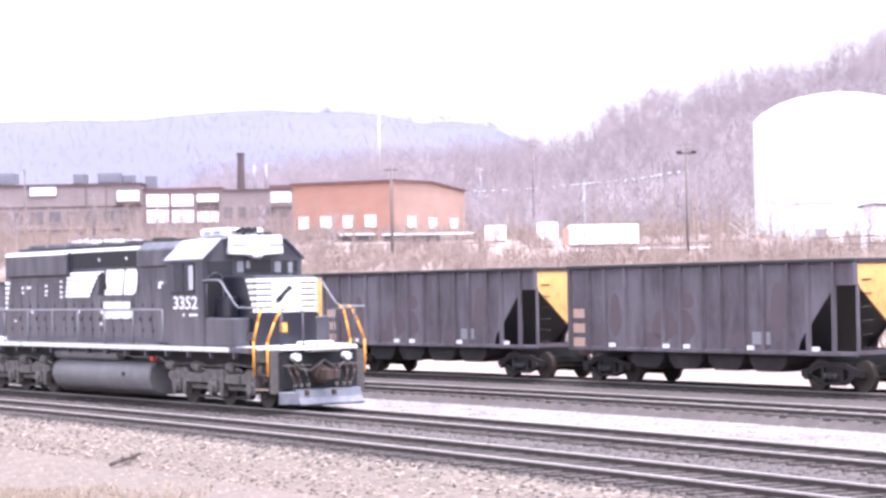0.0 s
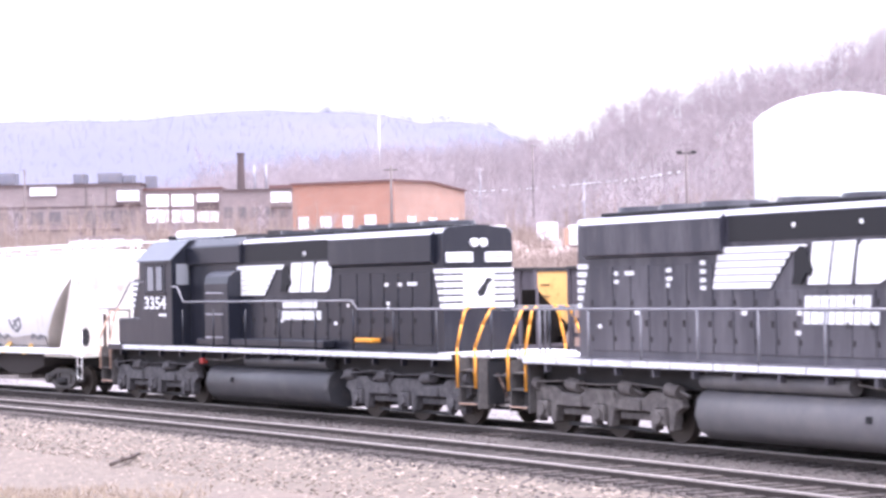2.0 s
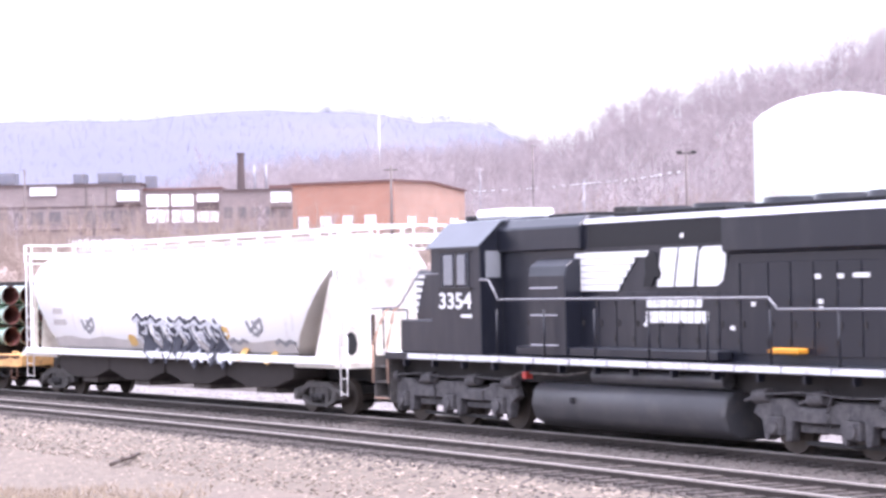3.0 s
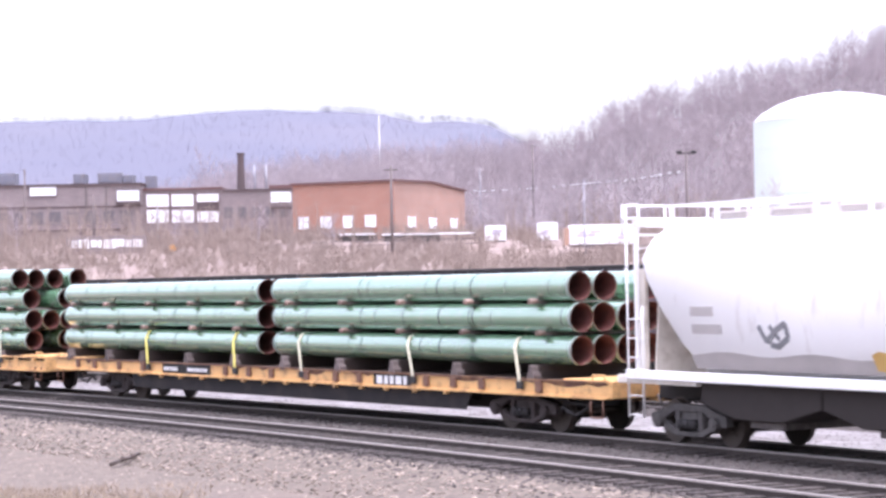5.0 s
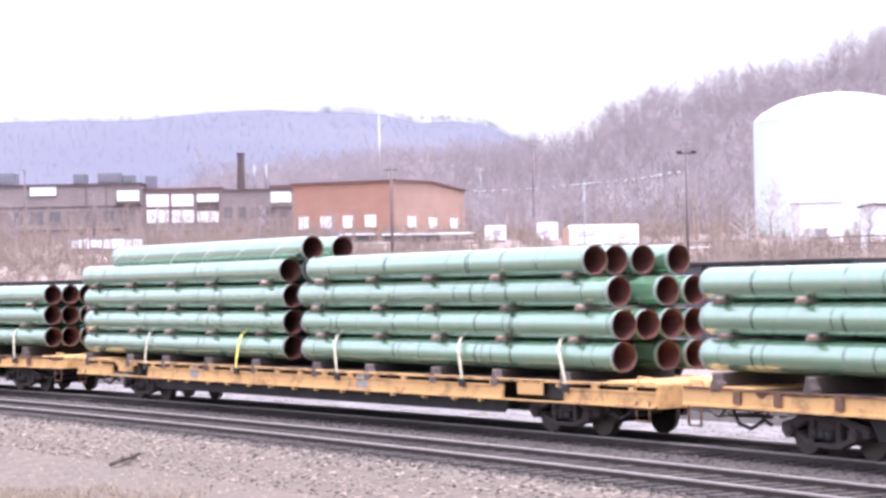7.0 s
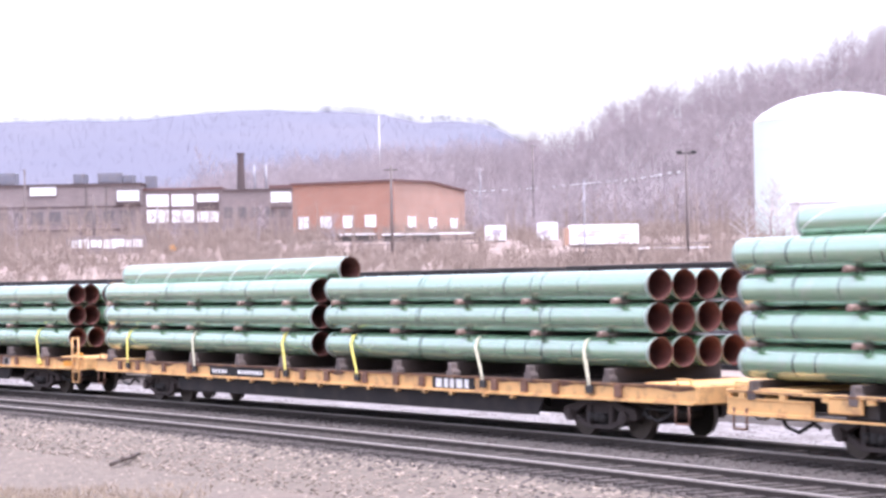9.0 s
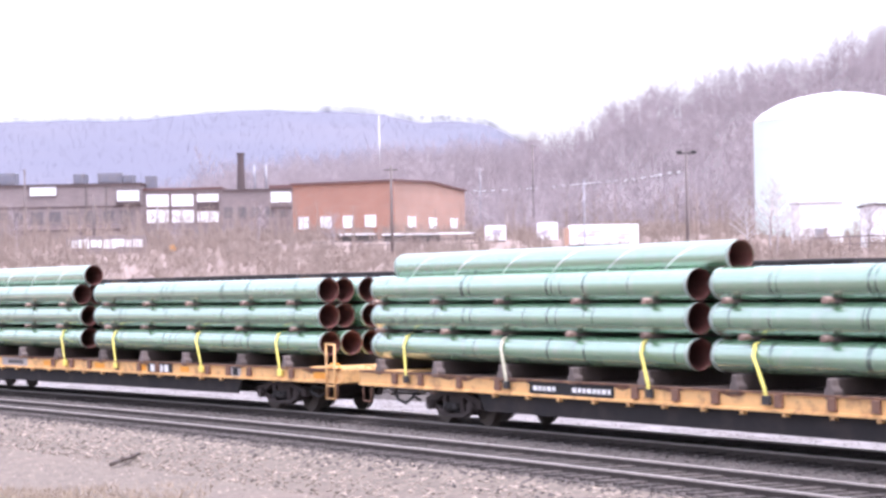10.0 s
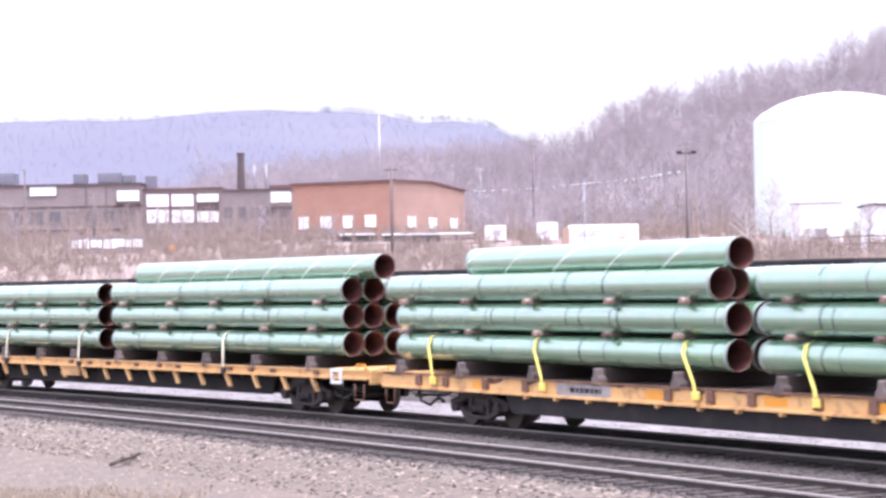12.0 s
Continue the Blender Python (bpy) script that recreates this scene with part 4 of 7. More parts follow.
        part("walkway_locker", boxes((-3.0, 3.8, min(n * 0.95, n * 1.3), max(n * 0.95, n * 1.3), 1.6, 1.78)), LOCO_PAINT, loco, "low black battery locker along the walkway", 0.02)
        part("re_railing_frog", boxes((-5.2, -4.4, min(n * 1.0, n * 1.25), max(n * 1.0, n * 1.25), 1.76, 1.86)), SAFETY, loco, "yellow tool on the locker", 0.02)
    else:
        part("blower_duct", boxes((3.2, 4.45, min(n * 0.93, n * 1.2), max(n * 0.93, n * 1.2), 1.6, 3.3)), LOCO_PAINT, loco, "black duct beside the cab", 0.04)
    if reverse:
        # its cab and nose stand a little further out than on the other engine
        for ob in loco.children:
            if ob.name.split(".")[0] in ("cab", "short_hood", "side_box", "cab_door"):
                ob.matrix_basis = pose(0.35, 0, 0)
    # ends: platforms, pilot plates, steps, rails
    for e in (-1, 1):
        bm = bmesh.new()
        bm_prism(bm, [(e * 8.3, -1.5), (e * 9.02, -1.5), (e * 9.06, -1.14), (e * 9.96, -1.12), (e * 9.96, 1.12), (e * 9.06, 1.14), (e * 9.02, 1.5), (e * 8.3, 1.5)], "z", 1.49, 1.585)
        part("end_platform", bm, SILL_WHITE, loco, "pale worn end platform", 0.01)
        part("pilot_plate", boxes((min(e * 9.82, e * 9.9), max(e * 9.82, e * 9.9), -1.14, 1.14, 0.5, 1.44)), LOUVRE, loco, "dark grimy pilot plate", 0.02)
        for w in (-1, 1):
            for i, z in enumerate((0.5, 0.86, 1.2)):
                part("step", boxes((min(e * 9.12, e * 9.78), max(e * 9.12, e * 9.78), min(w * (1.4 - 0.02 * i), w * 1.1), max(w * (1.4 - 0.02 * i), w * 1.1), z, z + 0.035)), CAR_STEEL, loco, "dusty boarding step")
            part("step_edge", boxes((min(e * 9.12, e * 9.78), max(e * 9.12, e * 9.78), min(w * 1.4, w * 1.415), max(w * 1.4, w * 1.415), 0.5, 0.53)), STENCIL, loco, "worn orange step edge")
            bm = bmesh.new()
            bm_prism(bm, [(e * 9.06, w * 1.38), (e * 9.11, w * 1.38), (e * 9.11, w * 1.07), (e * 9.79, w * 1.07), (e * 9.79, w * 1.38), (e * 9.84, w * 1.38), (e * 9.84, w * 1.02), (e * 9.06, w * 1.02)], "z", 0.42, 1.48)
            part("step_well", bm, CAR_STEEL, loco, "grimy dark step well")
            for xr in (9.1, 9.8):
                bm = bmesh.new()
                top = 1.02 if xr > 9.5 else 1.2
                bm_pipe(bm, [(e * xr, w * 1.43, 0.85), (e * xr, w * 1.43, 1.72), (e * (xr + 0.01), w * (1.43 + top) / 2, 2.2), (e * (xr + 0.03), w * (top + 0.03), 2.5), (e * (xr + 0.02), w * (top - 0.08), 2.58)], 0.03, 8)
                part("grab_rail", bm, STENCIL if reverse and e > 0 else SAFETY, loco, "faded ochre grab rail" if reverse and e > 0 else "yellow curved grab rail")
            if e > 0 and not reverse:
                bm = bmesh.new()
                bm_cyl(bm, (9.9, w * 0.74, 1.32), (10.12, w * 0.74, 1.32), 0.1, 14)
                part("ditch_light", bm, LENS, loco, "round white ditch light")
            bm = bmesh.new()
            bm_pipe(bm, [(e * 9.9, w * 0.45, 1.58), (e * 9.9, w * 0.45, 2.5), (e * 9.92, w * 1.08, 2.52), (e * 9.9, w * 1.08, 1.58)], 0.022)
            part("end_railing", bm, LOCO_PAINT, loco, "black end railing")
            part("cut_lever", boxes((min(e * 9.98, e * 10.01), max(e * 9.98, e * 10.01), min(w * 0.3, w * 1.1), max(w * 0.3, w * 1.1), 1.1, 1.13)), TRUCK_DUST, loco, "dusty uncoupling lever")
        part("walkway_plate", boxes((min(e * 9.96, e * 10.3), max(e * 9.96, e * 10.3), -0.45, 0.45, 1.45, 1.49)), TRUCK_DUST, loco, "hinged step plate between locomotives", 0.01)
        coupler(loco, e * 10.45, e)
        bm = bmesh.new()
        bm_cyl(bm, (e * 9.9, 0, 0.88), (e * 10.12, 0, 0.88), 0.27, 18, 0.22)
        part("coupler_pocket", bm, BROWN, loco, "rusty round coupler pocket")
        bm = bmesh.new()
        bm_pipe(bm, [(e * 9.95, -0.8, 1.25), (e * 10.05, -0.62, 1.02), (e * 10.08, -0.35, 0.98), (e * 10.04, 0.08, 1.24), (e * 10.08, 0.42, 1.0), (e * 10.0, 0.75, 1.22)], 0.024, 8)
        part("cable", bm, TRUCK_GREY, loco, "drooping grey jumper cable")
        for y in (-0.5, 0.5, 0.75, -0.75, 0.95, -0.95):
            bm = bmesh.new()
            bm_pipe(bm, [(e * 9.9, y, 1.15), (e * 10.06, y, 0.98), (e * 10.12, y * 0.92, 0.76), (e * 10.06, y * 0.84, 0.6)], 0.03)
            part("air_hose", bm, STEEL_DARK if abs(y) < 0.7 else BROWN, loco)
            bm = bmesh.new()
            bm_cyl(bm, (e * 10.06, y * 0.84, 0.66), (e * 10.06, y * 0.84, 0.56), 0.05, 8)
            part("glad_hand", bm, TRUCK_GREY, loco)
    if not reverse:
        bm = bmesh.new()
        bm_prism(bm, [(9.9, 0.15), (10.26, 0.1), (10.3, 0.15), (10.14, 0.3), (10.07, 0.5), (9.9, 0.52)], "y", -0.78, 1.12)
        bm_prism(bm, [(9.9, -0.78), (10.26, -0.78), (9.98, -1.2), (9.9, -1.2)], "z", 0.14, 0.46)
        part("snow_plow", bm, PLOW, loco, "scuffed blue-grey snowplow blade", 0.02)
        for y in (-0.5, 0.3):
            part("plow_bolt_plate", boxes((10.1, 10.16, y - 0.05, y + 0.05, 0.36, 0.48)), BROWN, loco, "rusty plow bracket")
        part("step_box", boxes((9.5, 9.98, -0.42, 0.42, 1.585, 1.7)), SILL_WHITE, loco, "pale worn box on the end platform", 0.02)
    # walkway handrails
    for k in (-1, 1):
        bm = bmesh.new()
        bm_pipe(bm, [(-9.5, k * 1.5, 2.54), (-5.0 if reverse else -9.0, k * 1.5, 2.54), (-4.75 if reverse else -8.7, k * 1.5, 2.74 if reverse else 2.54), (4.15, k * 1.5, 2.74 if reverse else 2.54)] + ([(4.5, k * 1.5, 3.14), (4.86, k * 1.5, 3.16)] if reverse else []), 0.024)
        bm_pipe(bm, [(6.6, k * 1.5, 3.3), (7.45, k * 1.5, 3.3), (7.6, k * 1.5, 3.22), (8.3, k * 1.5, 2.66), (8.5, k * 1.5, 2.58), (9.75, k * 1.48, 2.56)], 0.022)
        part("handrail", bm, RAIL_GREY, loco, "grey tubular handrail")
        x = -8.4
        while x < 4.3:
            bm = bmesh.new()
            bm_cyl(bm, (x, k * 1.5, 1.575), (x, k * 1.5, 2.54), 0.024, 6)
            part("stanchion", bm, RAIL_GREY if not reverse else LOCO_PAINT, loco)
            x += 1.8
    # fuel tank, air reservoirs
    bm = bmesh.new()
    bm_prism(bm, [(-1.05, 0.18), (-1.32, 0.34), (-1.42, 0.62), (-1.36, 0.92), (-1.18, 1.08), (1.18, 1.08), (1.36, 0.92), (1.42, 0.62), (1.32, 0.34), (1.05, 0.18)], "x", -3.3, 3.1)
    tank = part("fuel_tank", bm, TANK_DUST, loco, "dusty dark grey fuel tank", 0.05)
    for f in tank.data.polygons:
        f.use_smooth = abs(f.normal.x) < 0.5
    bm = bmesh.new()
    face(bm, 1.5, 1.62, 1.4, 1.44, 0.68, 0.8)
    part("fuel_gauge", bm, LOUVRE, tank, "small dark fuel gauge")
    bm = bmesh.new()
    face(bm, 3.25, 3.4, 1.25, 1.42, 1.12, 1.26)
    part("fuel_cutoff", bm, RED, loco, "small red fuel cutoff box", 0.01)
    for k in (-1, 1):
        bm = bmesh.new()
        bm_cyl(bm, (-3.2, k * 1.2, 1.24), (1.0, k * 1.2, 1.24), 0.15, 16)
        part("air_reservoir", bm, TANK_DUST, loco, "long dusty air reservoir")
        bm = bmesh.new()
        bm_pipe(bm, [(1.2, k * 1.3, 1.3), (2.0, k * 1.3, 1.22), (3.6, k * 1.32, 1.24), (4.2, k * 1.3, 1.05)], 0.025)
        part("air_pipe", bm, TRUCK_GREY, loco)
    bm = bmesh.new()
    bm_cyl(bm, (8.6, n * 1.2, 1.75), (8.6, n * 1.2, 1.95), 0.14, 14, 0.06)
    part("bell", bm, LOUVRE, loco, "dark bell on the platform")
    for x0 in (-6.63, 6.63):
        loco_truck(loco, x0, d, TRUCK_DUST)
    return loco


locomotive(3352, -16.04, False)
locomotive(3354, -37.02, True)


# ---- covered hopper ----
SECTION = [(1.28, 1.5), (1.4, 1.28), (1.9, 1.52), (2.5, 1.6), (3.1, 1.58), (3.5, 1.46), (3.85, 1.22), (4.07, 0.88), (4.18, 0.45), (4.2, 0.0)]


def shell_y(z):
    return lerp_rows(SECTION, z)


def conform(bm, pts, off=0.008):
    """A closed outline (x, z) laid on the near side of the hopper's shell."""
    skin = [max(shell_y(max(z, 1.4)), 1.56 if z < 1.44 else 0) for x, z in pts]
    top = [bm.verts.new((x, -(y + off), z)) for (x, z), y in zip(pts, skin)]
    low = [bm.verts.new((x, -(y - 0.02), z)) for (x, z), y in zip(pts, skin)]
    n = len(pts)
    bm.faces.new(top)
    for i in range(n):
        j = (i + 1) % n
        bm.faces.new((top[i], low[i], low[j], top[j]))


def stroke(bm, pts, w, off=0.02):
    for (x0, z0), (x1, z1) in zip(pts, pts[1:]):
        steps = max(1, int(math.hypot(x1 - x0, z1 - z0) / 0.18))
        for i in range(steps):
            a, b = i / steps, (i + 1) / steps
            ax, az, bx, bz = x0 + (x1 - x0) * a, z0 + (z1 - z0) * a, x0 + (x1 - x0) * b, z0 + (z1 - z0) * b
            k = math.hypot(bx - ax, bz - az) or 1
            nx, nz = -(bz - az) / k * w / 2, (bx - ax) / k * w / 2
            conform(bm, [(ax + nx, az + nz), (ax - nx, az - nz), (bx - nx, bz - nz), (bx + nx, bz + nz)], off + 0.0004 * (i % 2))


def covered_hopper(place):
    car = thing("covered_hopper", "white rounded covered hopper car with dark graffiti along its lower side", "hopper car")
    MOVING.append((car, Matrix(), place, 7.8))

    def end_x(z):
        return 8.854 if z > 3.45 else 6.9 + (z - 1.28) / (3.45 - 1.28) * 1.95
    ring = [(-y, z) for z, y in SECTION[1:]] + [(y, z) for z, y in SECTION[1:-1][::-1]]
    stations = [-1.0, -0.985, -0.5, 0.0, 0.5, 0.985, 1.0]
    vs, fs, n = [], [], len(ring)
    for k in stations:
        shrink = 0.94 if abs(k) == 1 else 1.0
        for y, z in ring:
            zz = 1.4 + (z - 1.4) * (0.985 if abs(k) == 1 else 1)
            vs.append((k * end_x(z), y * shrink, zz))
    for i in range(len(stations) - 1):
        for j in range(n):
            k = (j + 1) % n
            fs.append((i * n + j, i * n + k, (i + 1) * n + k, (i + 1) * n + j))
    me = solid("shell", vs, fs, COV_WHITE)
    bm = bmesh.new()
    bm.from_mesh(me)
    bmesh.ops.recalc_face_normals(bm, faces=bm.faces[:])
    for f in bm.faces:
        f.smooth = len(f.verts) == 4
    bm.to_mesh(me)
    bm.free()
    for base, back in ((0, 1), ((len(stations) - 1) * n, -1)):
        low = [vs[base + j] for j in range(n) if ring[j][1] <= 3.5]
        high = [vs[base + j] for j in range(n) if ring[j][1] >= 3.5]
        low = [v for v in low if v[1] < 0][::1] + [v for v in low if v[1] > 0]
        low = sorted([v for v in low if v[1] < 0], key=lambda v: v[2]) + sorted([v for v in low if v[1] > 0], key=lambda v: -v[2])
        high = sorted([v for v in high if v[1] < 0], key=lambda v: v[2]) + [v for v in high if v[1] == 0] + sorted([v for v in high if v[1] > 0], key=lambda v: -v[2])
        # the sheet's tan holds the shade under the slope as well as grime
        sheet = piece("slope_sheet", solid("slope_sheet", low, [tuple(range(len(low)))[::back]], SLOPE_TAN), car)
        sheet["label"] = "sloping end sheet with shade and grime in its tan colour"
        piece("end_cap", solid("end_cap", high, [tuple(range(len(high)))[::back]], COV_WHITE), car)
    shell = piece("shell", me, car)
    shell["label"] = "smooth white tank-like shell"
    # lower grime band, sills, seams
    bm = bmesh.new()
    for i in range(36):
        x0 = -7.2 + i * 0.4
        conform(bm, [(x0, 1.46), (x0 + 0.4, 1.46), (x0 + 0.4, 1.74 + 0.04 * math.sin(i)), (x0, 1.74 + 0.04 * math.sin(i - 1))], 0.008)
    bmesh.ops.remove_doubles(bm, verts=bm.verts[:], dist=0.002)
    part("grime_band", bm, COV_GRIME_SHADE, car, "grey road grime along the lower shell")
    bm = None
    for k in (-1, 1):
        part("side_sill", boxes((-9.232, 9.232, k * 1.5 - 0.06, k * 1.5 + 0.06, 1.22, 1.4)), COV_WHITE, car, "white side sill", 0.015)
    part("center_sill", boxes((-9.9, 9.9, -0.35, 0.35, 0.78, 1.15)), STEEL_DARK, car, "", 0.02)
    for x0 in (-5.3, -1.8, 1.8, 5.3):
        for k in (-1, 1):
            bm = bmesh.new()
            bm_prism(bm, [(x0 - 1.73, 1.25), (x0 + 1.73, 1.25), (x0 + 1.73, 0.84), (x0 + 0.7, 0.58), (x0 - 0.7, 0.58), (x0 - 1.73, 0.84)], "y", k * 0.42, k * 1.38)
            part("hopper_bay", bm, BAY_BROWN, car, "dark brown discharge bay under the sill", 0.02)
    for x0 in (-5.3, -1.8, 1.8, 5.3):
        part("outlet_gate", boxes((x0 - 0.5, x0 + 0.5, -1.2, 1.2, 0.44, 0.6)), TRUCK_GREY, car, "dusty outlet gate", 0.02)
    # graffiti: tall leaning shapes from the sill to above the grime
    g = random.Random(12)
    letters = [-1.2 + 0.86 * i for i in range(6)]
    bm, pale, cap = bmesh.new(), bmesh.new(), bmesh.new()
    for i, x in enumerate(letters):
        zt = 2.26 + g.uniform(-0.12, 0.06)
        foot = 1.16 if i > 2 else 1.26
        lean = g.uniform(0.45, 0.9)
        bend = [g.uniform(-0.16, 0.16) for _ in range(4)]

        def edge(u):
            return [(x + u + bend[0], zt), (x + u + 0.16 + bend[1], 1.98), (x + u + 0.1 + bend[2], 1.78), (x + u + lean * 0.62 + bend[3], 1.5), (x + u + lean, foot)]
        stroke(bm, edge(0.12), 0.46)
        stroke(bm, [(x + 0.4, zt - 0.1), (x + 0.5, 1.86), (x + 0.62, 1.7)], 0.24, 0.024)
        stroke(pale, edge(-0.13), 0.055, 0.034)
        stroke(pale, edge(0.4), 0.045, 0.037)
        stroke(pale, [(x + 0.14, 1.92), (x + 0.34, 1.86), (x + 0.3, 1.68)], 0.06, 0.04)
        stroke(pale, [(x + 0.4 + lean * 0.4, 1.42), (x + 0.3 + lean * 0.7, 1.24)], 0.09, 0.03)
        stroke(pale, [(x - 0.3, zt - 0.02), (x - 0.02, zt + 0.1), (x + 0.24, zt - 0.08), (x + 0.56, zt + 0.02)], 0.08, 0.043)
        if i not in (2, 5):
            stroke(cap, [(x - 0.34, zt + 0.04), (x - 0.02, zt + 0.19), (x + 0.24, zt + 0.01), (x + 0.56, zt + 0.1)], 0.07, 0.046)
    part("graffiti_cap", cap, SPRAY_BLUE, car, "dark zigzag spray line over the letters")["kind"] = "stuff"
    part("graffiti", bm, SPRAY_BLUE, car, "tall slate-blue spray-painted shapes")["kind"] = "stuff"
    part("graffiti_outline", pale, SPRAY_PALE, car, "pale spray-painted outlines")["kind"] = "stuff"
    for x0, z0, w in ((-2.1, 1.7, 0.5), (3.5, 1.95, 0.5), (4.4, 1.42, 0.4), (5.9, 1.36, 0.35)):
        warm = bmesh.new()
        conform(warm, [(x0, z0 - 0.16), (x0 + w * 0.5, z0 - 0.18), (x0 + w, z0 - 0.1), (x0 + w * 0.9, z0 + 0.12), (x0 + w * 0.4, z0 + 0.16), (x0, z0 + 0.1)], 0.017)
        part("graffiti_patch", warm, SPRAY_YELLOW, car, "ochre spray-painted patch")
    for x0 in (-4.6, 5.4):
        bm = bmesh.new()
        stroke(bm, [(x0 - 0.4, 2.25), (x0 - 0.2, 1.98), (x0 + 0.1, 2.2), (x0 + 0.35, 2.3), (x0 + 0.4, 2.05), (x0 + 0.1, 1.9), (x0 - 0.1, 1.93)], 0.1)
        stroke(bm, [(x0 - 0.1, 2.25), (x0 + 0.15, 2.02)], 0.09, 0.011)
        part("graffiti_tag", bm, SPRAY_GREY, car, "round dark spray-painted tag")["kind"] = "stuff"
    for x0, z0, w in ((-7.0, 2.42, 0.7), (-7.0, 2.1, 0.9)):
        bm = bmesh.new()
        conform(bm, [(x0, z0), (x0 + w, z0), (x0 + w, z0 + 0.17), (x0, z0 + 0.17)], 0.009)
        part("data_bar", bm, COV_GRIME_SHADE, car, "faded grey stencil bar")
    for x0 in (3.9, 6.3):
        bm = bmesh.new()
        stroke(bm, [(x0, 1.68), (x0 + 0.25, 1.78), (x0 + 0.45, 1.66), (x0 + 0.75, 1.76), (x0 + 0.95, 1.7)], 0.09, 0.024)
        part("graffiti_scrawl", bm, SPRAY_GREY, car, "small grey spray scrawl")["kind"] = "stuff"
    # roof walk, hatches
    bm = boxes((-8.98, 8.98, -0.78, -0.4, 4.46, 4.5), (-8.98, 8.98, 0.4, 0.78, 4.46, 4.5))
    part("running_board", bm, COV_WHITE, car, "white roof running boards")
    for i in range(13):
        x = -8.728 + 1.455 * i
        for k in (-1, 1):
            part("board_support", boxes((x - 0.03, x + 0.03, k * 0.76 - 0.04, k * 0.76 + 0.04, 4.05, 4.46)), COV_WHITE, car)
    # hatches are grey to stand for the shade below the running boards
    for i in range(9):
        bm = boxes((-8.14 + 1.9 * i, -7.0 + 1.9 * i, -0.28, 0.28, 4.17, 4.34))
        part("hatch", bm, COV_GRIME_SHADE, car, "roof hatch coloured grey for the shade under the boards", 0.03)
    # ends: platform, posts, ladders, pierced web plate
    for e in (-1, 1):
        o = 0.3 if e < 0 else 0.0
        part("end_platform", boxes((min(e * 7.3 + o, e * 9.9 + o), max(e * 7.3 + o, e * 9.9 + o), -1.5, 1.5, 1.14, 1.3)), COV_CREAM, car, "white end platform", 0.015)
        bm = bmesh.new()
        for y in (-1.46, -0.5, 0.5, 1.46):
            bm_box(bm, min(e * 9.19 + o, e * 9.257 + o), max(e * 9.19 + o, e * 9.257 + o), y - 0.04, y + 0.04, 1.3, 4.15)
        bm_box(bm, min(e * 9.173 + o, e * 9.274 + o), max(e * 9.173 + o, e * 9.274 + o), -1.5, 1.5, 4.08, 4.2)
        bm_box(bm, min(e * 8.812 + o, e * 9.249 + o), max(e * 8.812 + o, e * 9.249 + o), -1.5, -1.4, 4.08, 4.2)
        bm_box(bm, min(e * 8.812 + o, e * 9.249 + o), max(e * 8.812 + o, e * 9.249 + o), 1.4, 1.5, 4.08, 4.2)
        part("end_frame", bm, COV_WHITE, car, "white end posts", 0.008)
        bm = bmesh.new()
        bm_prism(bm, [(-1.3, 1.3), (1.3, 1.3), (1.1, 3.9), (-1.1, 3.9)], "x", e * 8.871 + o, e * 8.913 + o)
        part("end_sheet", bm, COV_CREAM, car, "white end sheet", 0.0)
        for k in (-1, 1):
            bm = bmesh.new()
            bm_prism(bm, [(e * 8.0 + o, 1.3), (e * 10.0 + o, 1.3), (e * 10.0 + o, 2.1), (e * 9.3 + o, 2.3), (e * 8.95 + o, 3.3), (e * 8.8 + o, 3.3)], "y", k * 1.3, k * 1.34)
            if e < 0:
                bm.free()
                bm = boxes((-9.05, -8.75, k * 1.36 - 0.04, k * 1.36 + 0.04, 1.3, 3.3))
                part("web_plate", bm, COV_CREAM, car, "narrow white end plate")
            else:
                web = part("web_plate", bm, COV_CREAM, car, "white triangular web plate")
                bm = bmesh.new()
                bm_cyl(bm, (9.74, k * 1.335, 1.73), (9.74, k * 1.345, 1.73), 0.27, 20)
                part("access_hole", bm, LOUVRE, web, "round dark access hole")
            inner = 9.0 if e < 0 else 9.8
            for x0 in (9.5, inner):
                bm = bmesh.new()
                bm_cyl(bm, (e * x0 + o, k * 1.5, 0.5), (e * x0 + o, k * 1.5, 4.5 if x0 == 9.5 else 1.9 if e > 0 else 2.6), 0.022, 6)
                part("ladder_stile", bm, COV_WHITE, car)
            for i in range(11 if e > 0 else 6):
                bm = bmesh.new()
                z = 0.55 + i * 0.36
                bm_cyl(bm, (e * 9.5 + o, k * 1.5, z), (e * inner + o, k * 1.5, z), 0.016, 6)
                part("rung", bm, COV_WHITE, car)
        bm = bmesh.new()
        for z in (4.25, 4.5):
            bm_pipe(bm, [(e * 9.1 + o, -1.48, z), (e * 9.652 + o, -1.48, z), (e * 9.652 + o, 1.48, z), (e * 9.1 + o, 1.48, z)], 0.022)
        for y in (-1.48, -0.5, 0.5, 1.48):
            bm_cyl(bm, (e * 9.652 + o, y, 3.95), (e * 9.652 + o, y, 4.5), 0.02, 6)
        for y in (-1.48, 1.48):
            bm_cyl(bm, (e * 9.1 + o, y, 3.9), (e * 9.1 + o, y, 4.5), 0.02, 6)
        part("crossover_railing", bm, COV_WHITE, car, "white crossover railing at roof height")
        part("crossover_platform", boxes((min(e * 9.274 + o, e * 9.652 + o), max(e * 9.274 + o, e * 9.652 + o), -1.4, 1.4, 3.92, 3.96)), COV_WHITE, car)
        coupler(car, e * 10.15, e)
        hose(car, e * 10.15, e, 0.45)
